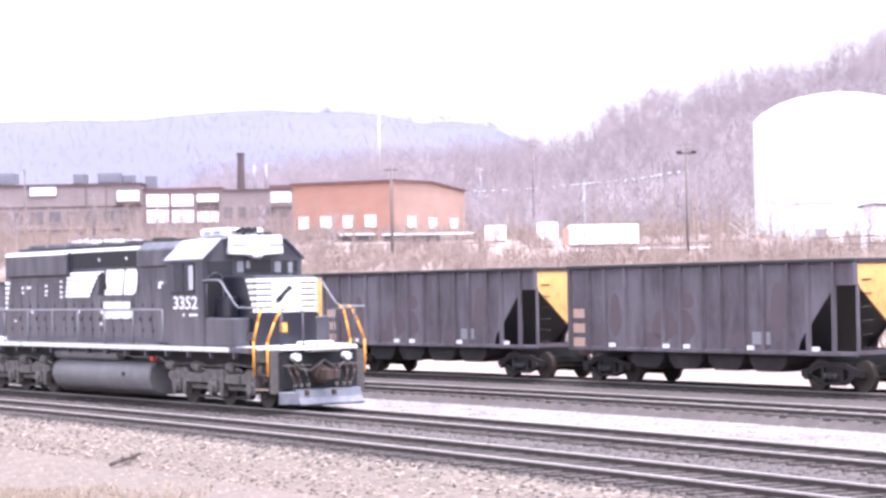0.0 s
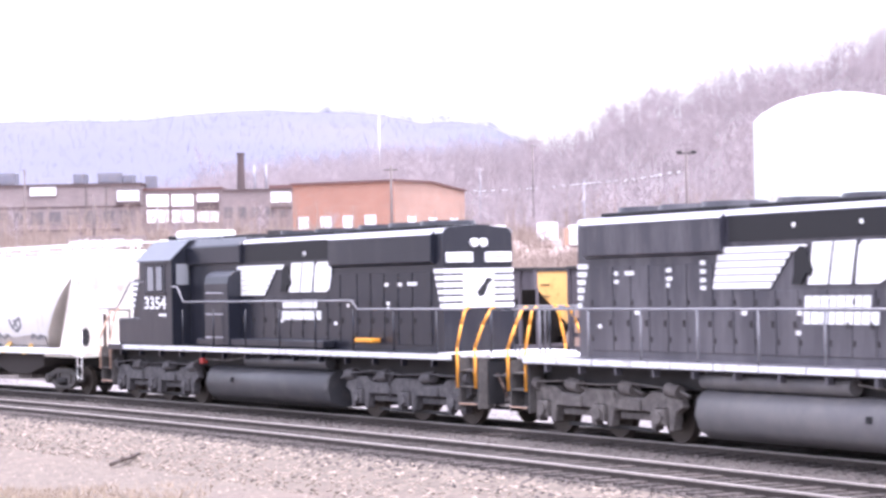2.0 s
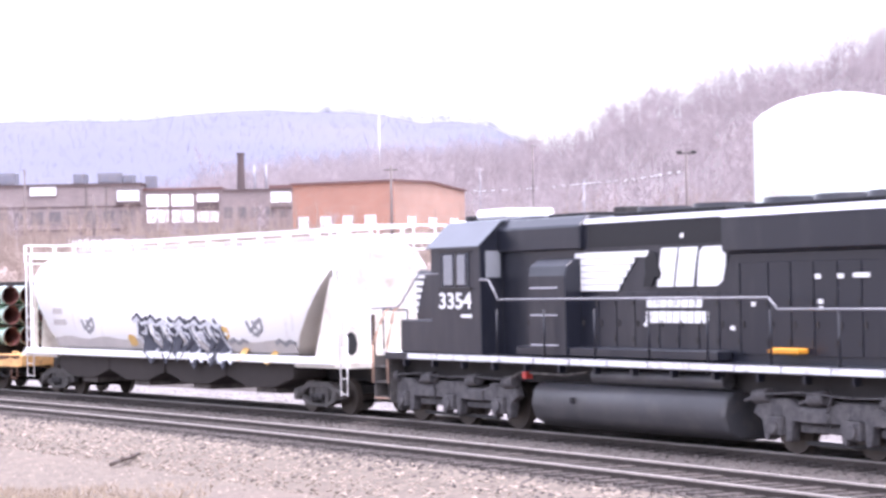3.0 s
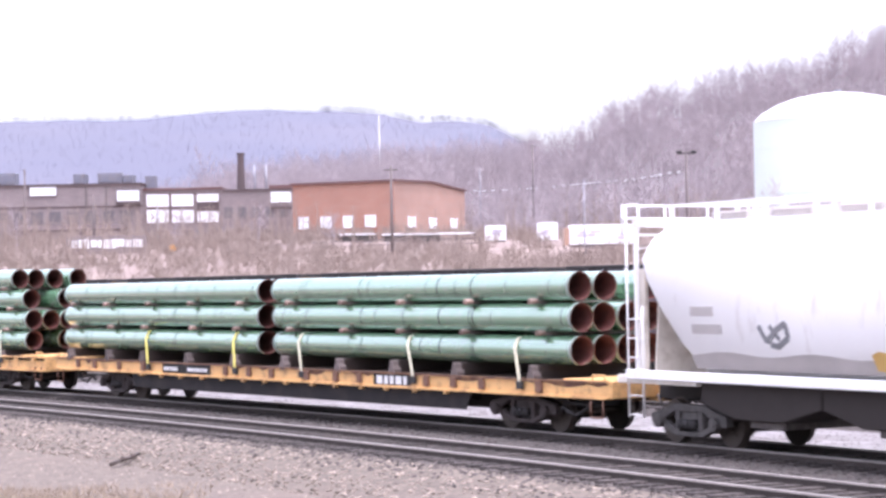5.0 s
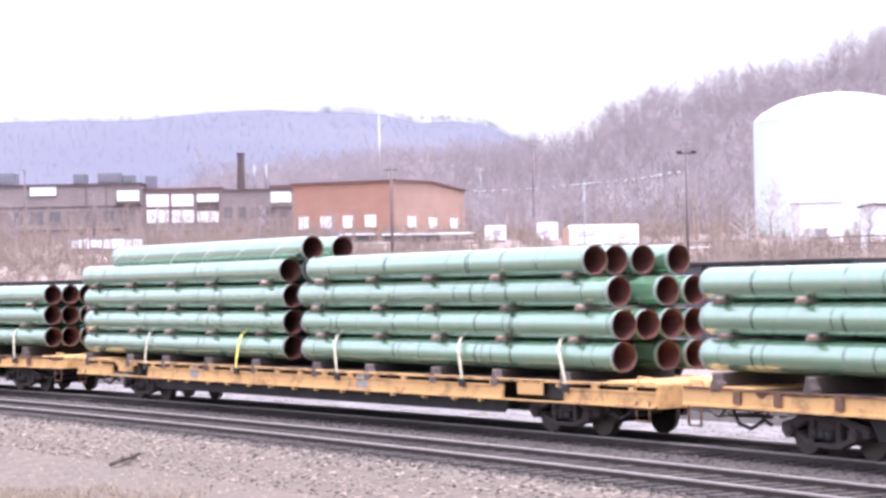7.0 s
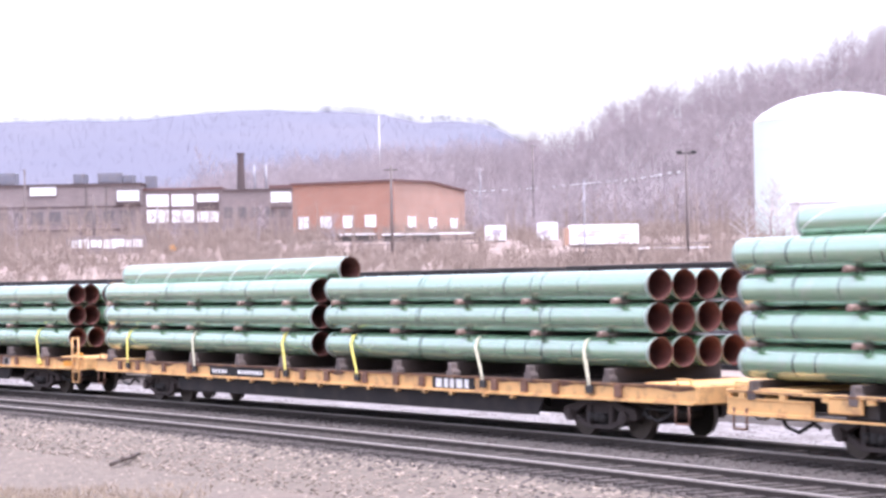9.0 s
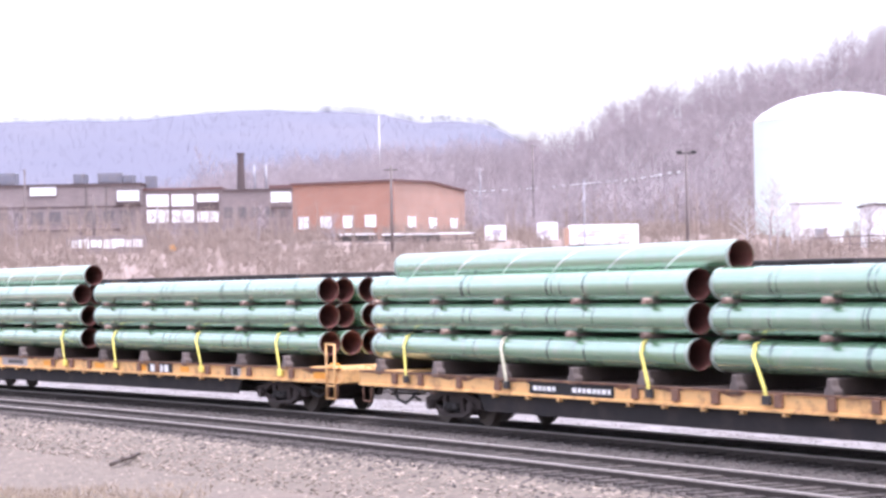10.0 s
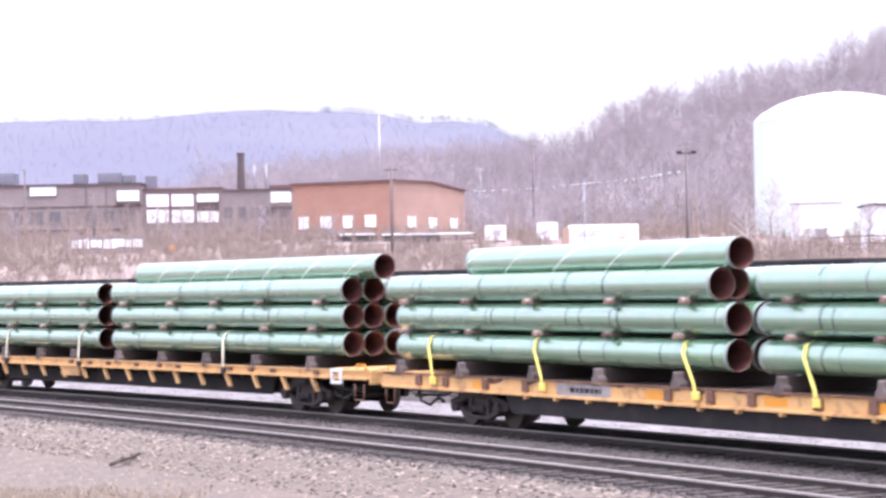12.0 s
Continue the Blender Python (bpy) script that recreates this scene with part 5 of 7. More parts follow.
    part("brake_stand", boxes((9.484, 9.551, -0.64, -0.56, 1.3, 2.4)), BROWN, car, "rusty brake stand")
    for x0 in (-7.8, 7.8):
        car_truck(car, x0)


covered_hopper(-57.75)


# ---- pipe flats ----
def ring_mesh(name, length, r0, r1, material_, n=32, bare=0.0):
    """Tube wall between two radii, open ends closed by rings. bare: uncoated band at each end."""
    bm = bmesh.new()
    h = length / 2
    loops = []
    for x, r in ((-h, r0), (-h + bare, r0), (h - bare, r0), (h, r0), (h, r1), (-h, r1)):
        loops.append([bm.verts.new((x, r * math.cos(2 * math.pi * i / n), r * math.sin(2 * math.pi * i / n))) for i in range(n)])
    rows = ((0, 1, True, 1), (1, 2, True, 0), (2, 3, True, 1), (3, 4, False, 2), (4, 5, True, 0), (5, 0, False, 2)) if bare else ((0, 3, True, 0), (3, 4, False, 0), (4, 5, True, 0), (5, 0, False, 0))
    for a, b, sm, slot in rows:
        for i in range(n):
            j = (i + 1) % n
            f = bm.faces.new((loops[a][i], loops[a][j], loops[b][j], loops[b][i]))
            f.smooth, f.material_index = sm, slot
    me = mesh_of(name, bm, material_)
    if bare:
        me.materials.append(BARE_END)
        me.materials.append(BORE)
    return me


PIPE_R = 0.297
LENGTHS = {"front": 12.6, "rear": 12.4, "upper": 11.4, "top": 12.5, "long": 11.45, "short": 9.56}
WALLS = {k: ring_mesh("pipe", v, PIPE_R, PIPE_R - 0.008, PIPE_GREEN if k in ("front", "rear", "upper") else PIPE_SPIRAL, 32, 0.1) for k, v in LENGTHS.items()}
BORES = {k: ring_mesh("bore", v - 0.02, PIPE_R - 0.009, PIPE_R - 0.022, BORE) for k, v in LENGTHS.items()}


def lay_pipe(x, y, z, place, size, turn=0.0, lean=0.0):
    """A pipe on a flat car; x is its leading end."""
    length, spiral = LENGTHS[size], size in ("top", "long", "short")
    ob = new("steel_pipe", WALLS[size])
    tagged(ob, "green-coated steel pipe with pale spiral marks, on top" if spiral else "long green-coated steel pipe with rusty bore, stacked on a flat car", "pipe", "top pipes" if spiral else "stacked pipes")
    b = piece("bore", BORES[size], ob)
    b["label"] = "rust-brown bare steel bore"
    MOVING.append((ob, pose(x - length / 2, y, z, turn, 0, lean), place, 10.05))


def timber_mesh():
    bm = boxes((-0.06, 0.06, -1.32, 1.32, -0.035, 0.035))
    me = mesh_of("timber_spacer", bm, DUNNAGE, 0.008)
    bm = bmesh.new()
    bm_prism(bm, [(-0.09, -0.045), (0.08, -0.035), (0.085, 0.025), (0.03, 0.07), (-0.045, 0.08), (-0.08, 0.035)], "y", -1.36, -1.18)
    chock = mesh_of("chock", bm, CHOCK_WOOD, 0.01)
    bm = boxes((-0.1, 0.1, -1.3, 1.3, -0.14, 0.14))
    bolster = mesh_of("timber_bolster", bm, BOLSTER_WOOD, 0.012)
    bm = bmesh.new()
    bm_prism(bm, [(-0.12, -0.2), (0.12, -0.2), (0.13, -0.06), (0.07, 0.02), (0.05, 0.13), (-0.05, 0.15), (-0.07, 0.02), (-0.13, -0.05)], "y", -1.47, -1.26)
    stake = mesh_of("stake", bm, DUNNAGE, 0.015)
    return me, chock, bolster, stake


SPACER, CHOCK, BOLSTER, STAKE = timber_mesh()


def flat_car(place, stacks, tiers, tops, panels, straps, style, ladder, patches=()):
    """style: solid (deep plate sill), open (low sill under a rub rail) or truss (thin sill on braces)."""
    bright = style == "bright"
    car = thing("flat_car", {"open": "long yellow flat car with a low notched sill, carrying green pipes", "truss": "long yellow flat car with a thin braced sill, carrying green pipes"}.get(style, "long faded yellow flat car carrying stacked green pipes"), "flat car", "pipe flat cars")
    MOVING.append((car, Matrix(), place, 10.05))
    part("deck", boxes((-13.3, 14.2, -1.38, 1.38, 1.04, 1.11)), BROWN, car, "worn brown deck", 0.01)
    for a, b in ((-13.3, -11.2), (12.6, 14.2)):
        part("deck_plate", boxes((a, b, -1.36, 1.36, 1.112, 1.15)), FLAT_YELLOW, car, "dusty pale orange plate at the deck end", 0.012)
    rnd = random.Random(int(-place))
    for k in (-1, 1):
        if style == "truss":
            section, low = ((1.38, 0.93), (1.47, 0.93), (1.47, 0.955), (1.43, 0.96), (1.43, 1.085), (1.47, 1.09), (1.47, 1.12), (1.38, 1.12)), 0.93
        elif style == "open":
            section, low = ((1.38, 0.7), (1.46, 0.7), (1.46, 0.73), (1.43, 0.735), (1.43, 0.95), (1.46, 0.955), (1.46, 0.98), (1.38, 0.98)), 0.7
        else:
            section, low = ((1.38, 0.81), (1.47, 0.81), (1.47, 0.83), (1.43, 0.835), (1.43, 1.085), (1.47, 1.09), (1.47, 1.12), (1.38, 1.12)), 0.81
        for a, b in ((-13.35, -10.9), (-8.5, 9.05), (11.25, 14.25)) if style == "open" else ((-13.35, 14.25),):
            bm = bmesh.new()
            bm_prism(bm, [(k * y, z) for y, z in section], "x", a, b)
            part("side_sill", bm, FLAT_YELLOW, car, "faded yellow side sill", 0.0)
        if style == "open":
            part("rub_rail", boxes((-13.35, 14.25, min(k * 1.42, k * 1.47), max(k * 1.42, k * 1.47), 1.06, 1.12)), FLAT_YELLOW, car, "pale yellow rub rail", 0.008)
            for x in (-10.0, 10.05):
                part("truck_bracket", boxes((x - 0.45, x + 0.45, min(k * 1.38, k * 1.45), max(k * 1.38, k * 1.45), 0.8, 1.06)), FLAT_YELLOW, car, "yellow bracket over the truck", 0.02)
            for i in range(23):
                x = -12.9 + i * 1.2
                part("rail_post", boxes((x - 0.09, x + 0.09, min(k * 1.4, k * 1.46), max(k * 1.4, k * 1.46), 0.98, 1.06)), FLAT_YELLOW, car)
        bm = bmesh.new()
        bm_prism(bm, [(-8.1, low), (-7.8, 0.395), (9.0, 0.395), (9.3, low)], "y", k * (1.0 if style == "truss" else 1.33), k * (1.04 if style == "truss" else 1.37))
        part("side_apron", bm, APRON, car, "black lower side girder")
        # a thin flange along the foot of the sill, with drip-stained brackets
        part("sill_flange", boxes((-13.3, 14.2, min(k * 1.36, k * 1.49), max(k * 1.36, k * 1.49), low - 0.03, low)), FLAT_YELLOW, car, "yellow lower flange")
        if style == "truss":
            for i in range(17):
                x = -11.6 + i * 1.45
                bm = bmesh.new()
                bm_prism(bm, [(x - 0.1, 0.95), (x + 0.06, 0.95), (x + 0.3, 0.58), (x + 0.2, 0.56)], "y", k * 1.36, k * 1.44)
                part("brace", bm, FLAT_YELLOW, car, "dirty yellow diagonal brace")
        else:
            for i in range(14):
                x = -7.2 + i * 1.19 + rnd.uniform(-0.1, 0.1)
                part("bracket", boxes((x - 0.05, x + 0.05, min(k * 1.37, k * 1.46), max(k * 1.37, k * 1.46), low - 0.1, low - 0.03)), FLAT_YELLOW, car)
    bm = bmesh.new()
    bm_prism(bm, [(-13.2, 1.04), (-13.2, 0.72), (-8.4, 0.7), (-7.5, 0.37), (8.6, 0.37), (9.4, 0.7), (14.0, 0.72), (14.0, 1.04)], "y", -0.42, 0.42)
    part("center_sill", bm, STEEL_DARK, car, "dark fish-belly center sill", 0.02)
    for i in range(19):
        x = -7.2 + i * 0.85
        bm = bmesh.new()
        bm_prism(bm, [(-1.36, 1.04), (-1.36, 0.84), (-0.42, 0.5), (0.42, 0.5), (1.36, 0.84), (1.36, 1.04)], "x", x - 0.03, x + 0.03)
        part("cross_bearer", bm, STEEL_DARK, car)
    if style != "open":
        for k in (-1, 1):
            for x in (-11.6, -10.4, -8.7, -7.1, -2.1, -0.8, 0.4, 2.2, 3.6, 4.7, 7.6, 8.7, 9.8, 11.9):
                part("stake_pocket", boxes((x - 0.1, x + 0.1, min(k * 1.43, k * 1.5), max(k * 1.43, k * 1.5), 0.98 if style == "truss" else 0.86, 1.08)), POCKET, car, "rusty brown stake pocket", 0.008)
    if style != "truss":
        # rust and the stake pockets' shadow, both painted brown, down from the deck edge in ragged lengths
        for k in (-1, 1):
            x = -13.3
            while x < 14.0:
                w = min(14.2 - x, rnd.uniform(0.35, 1.5))
                if rnd.random() < (0.4 if bright else 0.55):
                    z0, z1 = (1.06, 1.1) if style == "open" else (1.085 - rnd.uniform(0.03, 0.11), 1.085)
                    out = 1.472 if style == "open" else 1.434
                    bm = bmesh.new()
                    bm_prism(bm, [(x, z1), (x, z1 - 0.02), (x + w * 0.3, z0 + 0.02), (x + w * 0.55, z0), (x + w * 0.8, z0 + 0.03), (x + w, z1 - 0.03), (x + w, z1)], "y", k * 1.43, k * out)
                    part("rust_streak", bm, SILL_RUST_SHADE, car, "brown rust and painted pocket shadow along the deck edge")
                x += w
            if style != "open":
                part("deck_edge", boxes((-13.3, 14.2, min(k * 1.4, k * 1.475), max(k * 1.4, k * 1.475), 1.088, 1.124)), SILL_RUST_SHADE, car, "rusty deck edge with shadow in its colour")
    for a, b in patches:
        part("repaint_patch", boxes((a, b, -1.436, -1.43, 0.88, 1.03)), SAFETY, car, "bright orange-yellow repainted patch")
    low = 0.93 if style == "truss" else 0.7 if style == "open" else 0.825
    for x0, x1, dark, bars in panels:
        w = x1 - x0
        bm = boxes((x0, x1, -1.44, -1.43, low + 0.012, 1.086))
        panel = part("marking_panel", bm, LOUVRE if dark else DIRTY_PANEL, car, "black stencil panel" if dark else "dirty white stencil panel")
        for a, b, tall in bars:
            u, i = a, 0
            while u < b - 0.02:
                wide = (0.13 if i % 3 else 0.2) * (1.2 if tall else 0.8)
                part("stencil_bar", boxes((x0 + u, x0 + min(b, u + wide), -1.446, -1.44, low + (0.035 if tall else 0.08), 1.05 if tall else 1.0)), WHITE if dark else LOUVRE, panel)
                u += wide + (0.09 if tall else 0.05)
                i += 1
    for x, lean in straps:
        bm = bmesh.new()
        path = [(x + lean, -1.0, 2.0), (x + lean * 0.95, -1.2, 1.93), (x + lean * 0.8, -1.33, 1.72), (x + lean * 0.1, -1.49, 1.2), (x, -1.5, 0.92)]
        for (ax, ay, az), (bx, by, bz) in zip(path, path[1:]):
            v = [bm.verts.new(c) for c in ((ax - 0.045, ay, az), (ax + 0.045, ay, az), (bx + 0.045, by, bz), (bx - 0.045, by, bz), (ax - 0.045, ay + 0.012, az - 0.004), (ax + 0.045, ay + 0.012, az - 0.004), (bx + 0.045, by + 0.012, bz - 0.004), (bx - 0.045, by + 0.012, bz - 0.004))]
            for f in ((0, 1, 2, 3), (7, 6, 5, 4), (0, 4, 5, 1), (1, 5, 6, 2), (2, 6, 7, 3), (3, 7, 4, 0)):
                bm.faces.new([v[i] for i in f])
        fresh = bright or rnd.random() < 0.55
        strap = part("tie_down_strap", bm, STRAP if fresh else OLD_STRAP, car, "yellow webbing tie-down strap" if fresh else "faded cream webbing tie-down strap")
        part("ratchet", boxes((x - 0.1, x + 0.1, -1.53, -1.46, 0.9, 1.06)), STRAP if bright else STEEL_DARK, strap, "", 0.01)
    for e in (-1, 1):
        x1 = 14.2 if e > 0 else -13.3
        xt = 10.8 if e > 0 else -9.57          # truck centres
        part("end_sill", boxes((min(x1, x1 + e * 0.1), max(x1, x1 + e * 0.1), -1.42, 1.42, 0.66 if style == "open" else 0.79, 1.13)), FLAT_YELLOW, car, "faded yellow end sill", 0.015)
        part("bolster", boxes((xt - 0.3, xt + 0.3, -1.3, 1.3, 0.72, 1.04)), STEEL_DARK, car, "", 0.02)
        part("draft_box", boxes((min(x1 - e * 1.1, x1 + e * 0.2), max(x1 - e * 1.1, x1 + e * 0.2), -0.3, 0.3, 0.7, 1.06)), FLAT_YELLOW, car, "yellow draft gear box", 0.02)
        coupler(car, x1 + e * 0.42, e)
        hose(car, x1 + e * 0.4, e, 0.5)
        hose(car, x1 + e * 0.4, e, -0.35, TRUCK_GREY)
        for y in (-1.4, 1.4):
            bm = bmesh.new()
            a, b = x1 - e * 0.15, x1 - e * 0.55
            bm_pipe(bm, [(a, y * 1.04, 0.8), (a, y * 1.04, 0.42), (b, y * 1.04, 0.42), (b, y * 1.04, 0.8)], 0.022)
            part("sill_step", bm, POCKET, car, "rusty sill step")
            bm = bmesh.new()
            bm_pipe(bm, [(a, y, 1.12), (a, y, 1.24), (b, y, 1.24), (b, y, 1.12)], 0.02)
            part("grab_iron", bm, SAFETY if style in ("truss", "bright") else FLAT_YELLOW, car, "yellow grab iron")
        bm = bmesh.new()
        bm_pipe(bm, [(xt + e * 2.6, -1.15, 0.72), (xt + e * 2.3, -1.25, 0.5), (xt + e * 2.0, -1.2, 0.42), (xt + e * 1.75, -1.25, 0.5), (xt + e * 1.6, -1.2, 0.6), (xt + e * 1.45, -1.15, 0.5)], 0.035)
        bm_pipe(bm, [(xt + e * 2.8, -1.1, 0.62), (xt + e * 1.5, -1.1, 0.64)], 0.03)
        part("brake_hose", bm, STEEL_DARK, car, "sagging dark brake hose")
        car_truck(car, xt, FLAT_TRUCK)
    if ladder:
        bm = bmesh.new()
        for x in (13.62, 14.0):
            bm_cyl(bm, (x, -1.5, 0.4), (x, -1.5, 1.72), 0.028, 6)
        for z in (0.42, 0.72, 1.2, 1.7):
            bm_cyl(bm, (13.62, -1.5, z), (14.0, -1.5, z), 0.024, 6)
        part("ladder", bm, FLAT_YELLOW, car, "pale yellow side ladder at the car end")
    if style == "truss":
        part("end_bracket", boxes((12.62, 13.1, -1.5, -1.44, 0.78, 0.86), (12.62, 13.1, -1.5, -1.44, 1.06, 1.14), (12.62, 12.7, -1.5, -1.44, 0.86, 1.06), (13.02, 13.1, -1.5, -1.44, 0.86, 1.06)), WHITE, car, "square white frame on the sill")
        part("side_box", boxes((-2.93, -1.68, -1.42, -1.2, 0.62, 0.9)), FLAT_YELLOW, car, "pale yellow box under the sill", 0.02)
    # the load
    for number, (x_end, levels, jut) in enumerate(stacks):
        for tier in range(levels):
            z = tiers[tier]
            for row, y in enumerate((-0.97, -0.35, 0.27, 0.89)):
                shift = rnd.uniform(-0.03, 0.03) - 0.03 * row
                if (tier, row) in jut:
                    shift += jut[tier, row]
                lay_pipe(x_end + shift, y, z, place, "rear" if number else "upper" if tier == 3 else "front", rnd.uniform(0, 360))
            for i in range(5):
                x = x_end - 1.2 - i * 2.65 + rnd.uniform(-0.25, 0.25)
                if tier == 0:
                    tim = new("timber_bolster", BOLSTER)
                    tagged(tim, "timber bolster coloured dark for the shadow under the pipes", "timber", "pipe bolsters")
                    s_ = piece("stake", STAKE, tim)
                    s_["label"] = "dusty grey-brown side chock"
                    MOVING.append((tim, pose(x, 0, z - 0.445), place, 10.05))
                else:
                    tim = new("timber_spacer", SPACER)
                    tagged(tim, "weathered timber spacer between pipe layers", "timber", "pipe spacers")
                    piece("chock", CHOCK, tim, pose(0, 0, 0, 0, 0, 0))
                    MOVING.append((tim, pose(x, 0, (z + tiers[tier - 1]) / 2), place, 10.05))
    for x_end, y, z, lean, size in tops:
        lay_pipe(x_end, y, z, place, size, rnd.uniform(0, 360), lean)


THREE = (1.70, 2.36, 2.99)
FOUR = (1.59, 2.22, 2.87, 3.5)
PANELS_A = [(5.3, 6.9, True, [(0.15, 1.45, True)]), (-5.9, -3.0, True, [(0.1, 0.95, False), (1.55, 2.7, False)])]
PANELS_C = [(5.1, 6.8, True, [(0.15, 1.55, True)]), (-5.9, -2.85, True, [(0.15, 1.0, False), (1.6, 2.95, False)])]
STRAPS_A = [(11.26, -0.5), (7.1, -0.6), (2.0, -0.55), (-1.5, -0.5), (-6.7, -0.6)]
STRAPS_C = [(11.0, -0.5), (7.2, -0.65), (1.9, -0.7), (-1.6, -0.6), (-6.7, -0.6), (-11.0, -0.5)]
flat_car(-82.2, [(12.72, 3, {(2, 2): -2.2}), (-0.64, 3, {(2, 1): -0.6})], THREE, [], PANELS_A, STRAPS_A, "solid", False)
flat_car(-110.8, [(12.65, 4, {(3, 0): -0.88, (3, 1): -1.0, (3, 2): -0.92, (3, 3): -0.5, (2, 0): -0.14, (2, 1): -2.2, (2, 2): -0.12, (0, 1): -2.4, (0, 2): -0.16}), (-0.84, 4, {(3, 0): -0.13})], FOUR,
         [(-0.41, -0.66, 4.03, 0.2, "long"), (-0.72, 0.4, 4.03, -0.2, "long")], [(3.0, 3.5, False, []), (-5.8, -5.3, False, [])], [(11.4, -0.6), (7.6, -0.5), (2.2, -0.5), (-3.0, -0.2), (-8.5, -0.3)], "open", False)
flat_car(-139.5, [(12.6, 3, {}), (-0.66, 3, {})], THREE, [(0.11, -0.66, 3.49, 0.5, "top")], PANELS_C, STRAPS_C, "solid", False)
flat_car(-168.1, [(12.95, 3, {(1, 1): -0.3, (2, 1): -0.3, (2, 2): -0.1}), (-0.56, 3, {(2, 0): -0.5, (2, 1): -0.82})], THREE, [(-0.82, -0.66, 3.54, -0.4, "short")], [(4.1, 5.55, True, [(0.15, 1.3, True)]), (-5.95, -4.05, False, [(0.5, 1.6, False)]), (8.8, 9.3, False, [(0.12, 0.38, True)])],
         [(11.4, -0.6), (7.3, -0.75), (2.2, -0.65), (-1.2, -0.75), (-6.4, -0.7), (-10.9, -0.6)], "bright", True, [(-9.3, -8.7), (-2.85, -2.25), (0.7, 1.35), (3.4, 3.95), (6.0, 6.5), (12.9, 13.5)])
flat_car(-196.5, [(12.83, 3, {}), (-0.63, 3, {})], THREE, [(13.72, -0.66, 3.52, 0.4, "top")], [], [(7.3, -0.4), (-1.5, -0.4), (-6.8, -0.4)], "truss", False)


# ---- standing coal hoppers ----
def coal_hopper(s):
    x, y, ph = rail_xy(s, -14.2)
    car = thing("coal_hopper", "weathered black ribbed coal hopper with a yellow end panel", "hopper car", "standing coal hoppers", pose(x, y, 0, 0, 0, math.degrees(ph)))
    h = 6.4
    bm = bmesh.new()
    for k in (-1, 1):
        bm_prism(bm, [(-h, 1.02), (4.05, 1.02), (4.15, 1.35), (5.55, 2.85), (h, 2.85), (h, 3.5), (-h, 3.5)], "y", k * 1.42, k * 1.45)
    bm_box(bm, -h, -h + 0.04, -1.42, 1.42, 1.4, 3.5)
    part("side_sheet", bm, COAL_CAR, car, "dusty dark grey side sheet")
    # slope sheets use coal black so the open ends' shade is in the colour
    for e in (-1, 1):
        bm = bmesh.new()
        bm_prism(bm, [(e * 3.6, 1.0), (e * 3.66, 1.0), (e * 5.9, 3.1), (e * 5.84, 3.1)], "y", -1.42, 1.42)
        part("slope_sheet", bm, COAL, car, "slope sheet blackened for the shaded end recess")
    bm = bmesh.new()
    bm_prism(bm, [(-1.42, 3.42), (-1.42, 2.86), (-0.25, 1.75), (0.25, 1.75), (1.42, 2.86), (1.42, 3.42)], "x", h - 0.05, h)
    part("end_panel", bm, COAL_YELLOW, car, "bright yellow end panel")
    part("end_chord", boxes((h - 0.1, h + 0.03, -1.4, 1.4, 3.42, 3.55)), STEEL_DARK, car)
    part("end_sill", boxes((h - 0.1, h + 0.02, -1.42, 1.42, 1.02, 1.14)), COAL_CAR, car, "dusty end sill")
    for k in (-1, 1):
        bm = boxes((-h - 0.03, h + 0.03, min(k * 1.4, k * 1.56), max(k * 1.4, k * 1.56), 3.47, 3.56))
        part("top_chord", bm, STEEL_DARK, car, "", 0.015)
        part("side_sill", boxes((-h, h, min(k * 1.4, k * 1.52), max(k * 1.4, k * 1.52), 0.98, 1.1)), COAL_CAR, car, "", 0.015)
        for i in range(15):
            xx = -h + 0.06 + i * (2 * h - 0.12) / 14 + (0.1 if i % 2 and 0 < i < 14 else 0)
            bm = bmesh.new()
            bm_prism(bm, [(xx - 0.07, k * 1.45), (xx + 0.07, k * 1.45), (xx + 0.045, k * 1.54), (xx - 0.045, k * 1.54)], "z", 2.86 if i == 14 else 1.06, 3.48)
            part("rib", bm, COAL_CAR, car)
    for k in (-1, 1):
        part("corner_post", boxes((h - 0.02, h + 0.06, min(k * 1.42, k * 1.5), max(k * 1.42, k * 1.5), 1.02, 2.9)), COAL_CAR, car, "thin grey corner post", 0.01)
    part("end_strip", boxes((-h - 0.012, -h + 0.1, -1.475, -1.45, 2.1, 3.46)), STENCIL, car, "faded orange edge strip")
    part("center_sill", boxes((-h - 0.4, h + 0.4, -0.3, 0.3, 0.7, 1.0)), STEEL_DARK, car)
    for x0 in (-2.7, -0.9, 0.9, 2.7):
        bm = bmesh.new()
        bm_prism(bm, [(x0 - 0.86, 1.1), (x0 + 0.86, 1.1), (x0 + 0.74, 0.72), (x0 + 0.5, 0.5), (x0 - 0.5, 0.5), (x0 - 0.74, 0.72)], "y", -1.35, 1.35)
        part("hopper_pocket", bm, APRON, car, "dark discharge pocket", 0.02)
    for x0 in (-4.15, -1.55, -0.6, 2.2, 4.85):
        part("door_latch", boxes((x0 - 0.12, x0 + 0.13, -1.56, -1.5, 1.1, 1.22)), WHITE, car, "small white door latch")
    for z in (1.22, 1.65, 2.1):
        part("stencil_bar", boxes((-6.2, -5.62, -1.462, -1.45, z - 0.14, z + 0.14)), COAL_PEACH, car, "faded orange stencil bar")
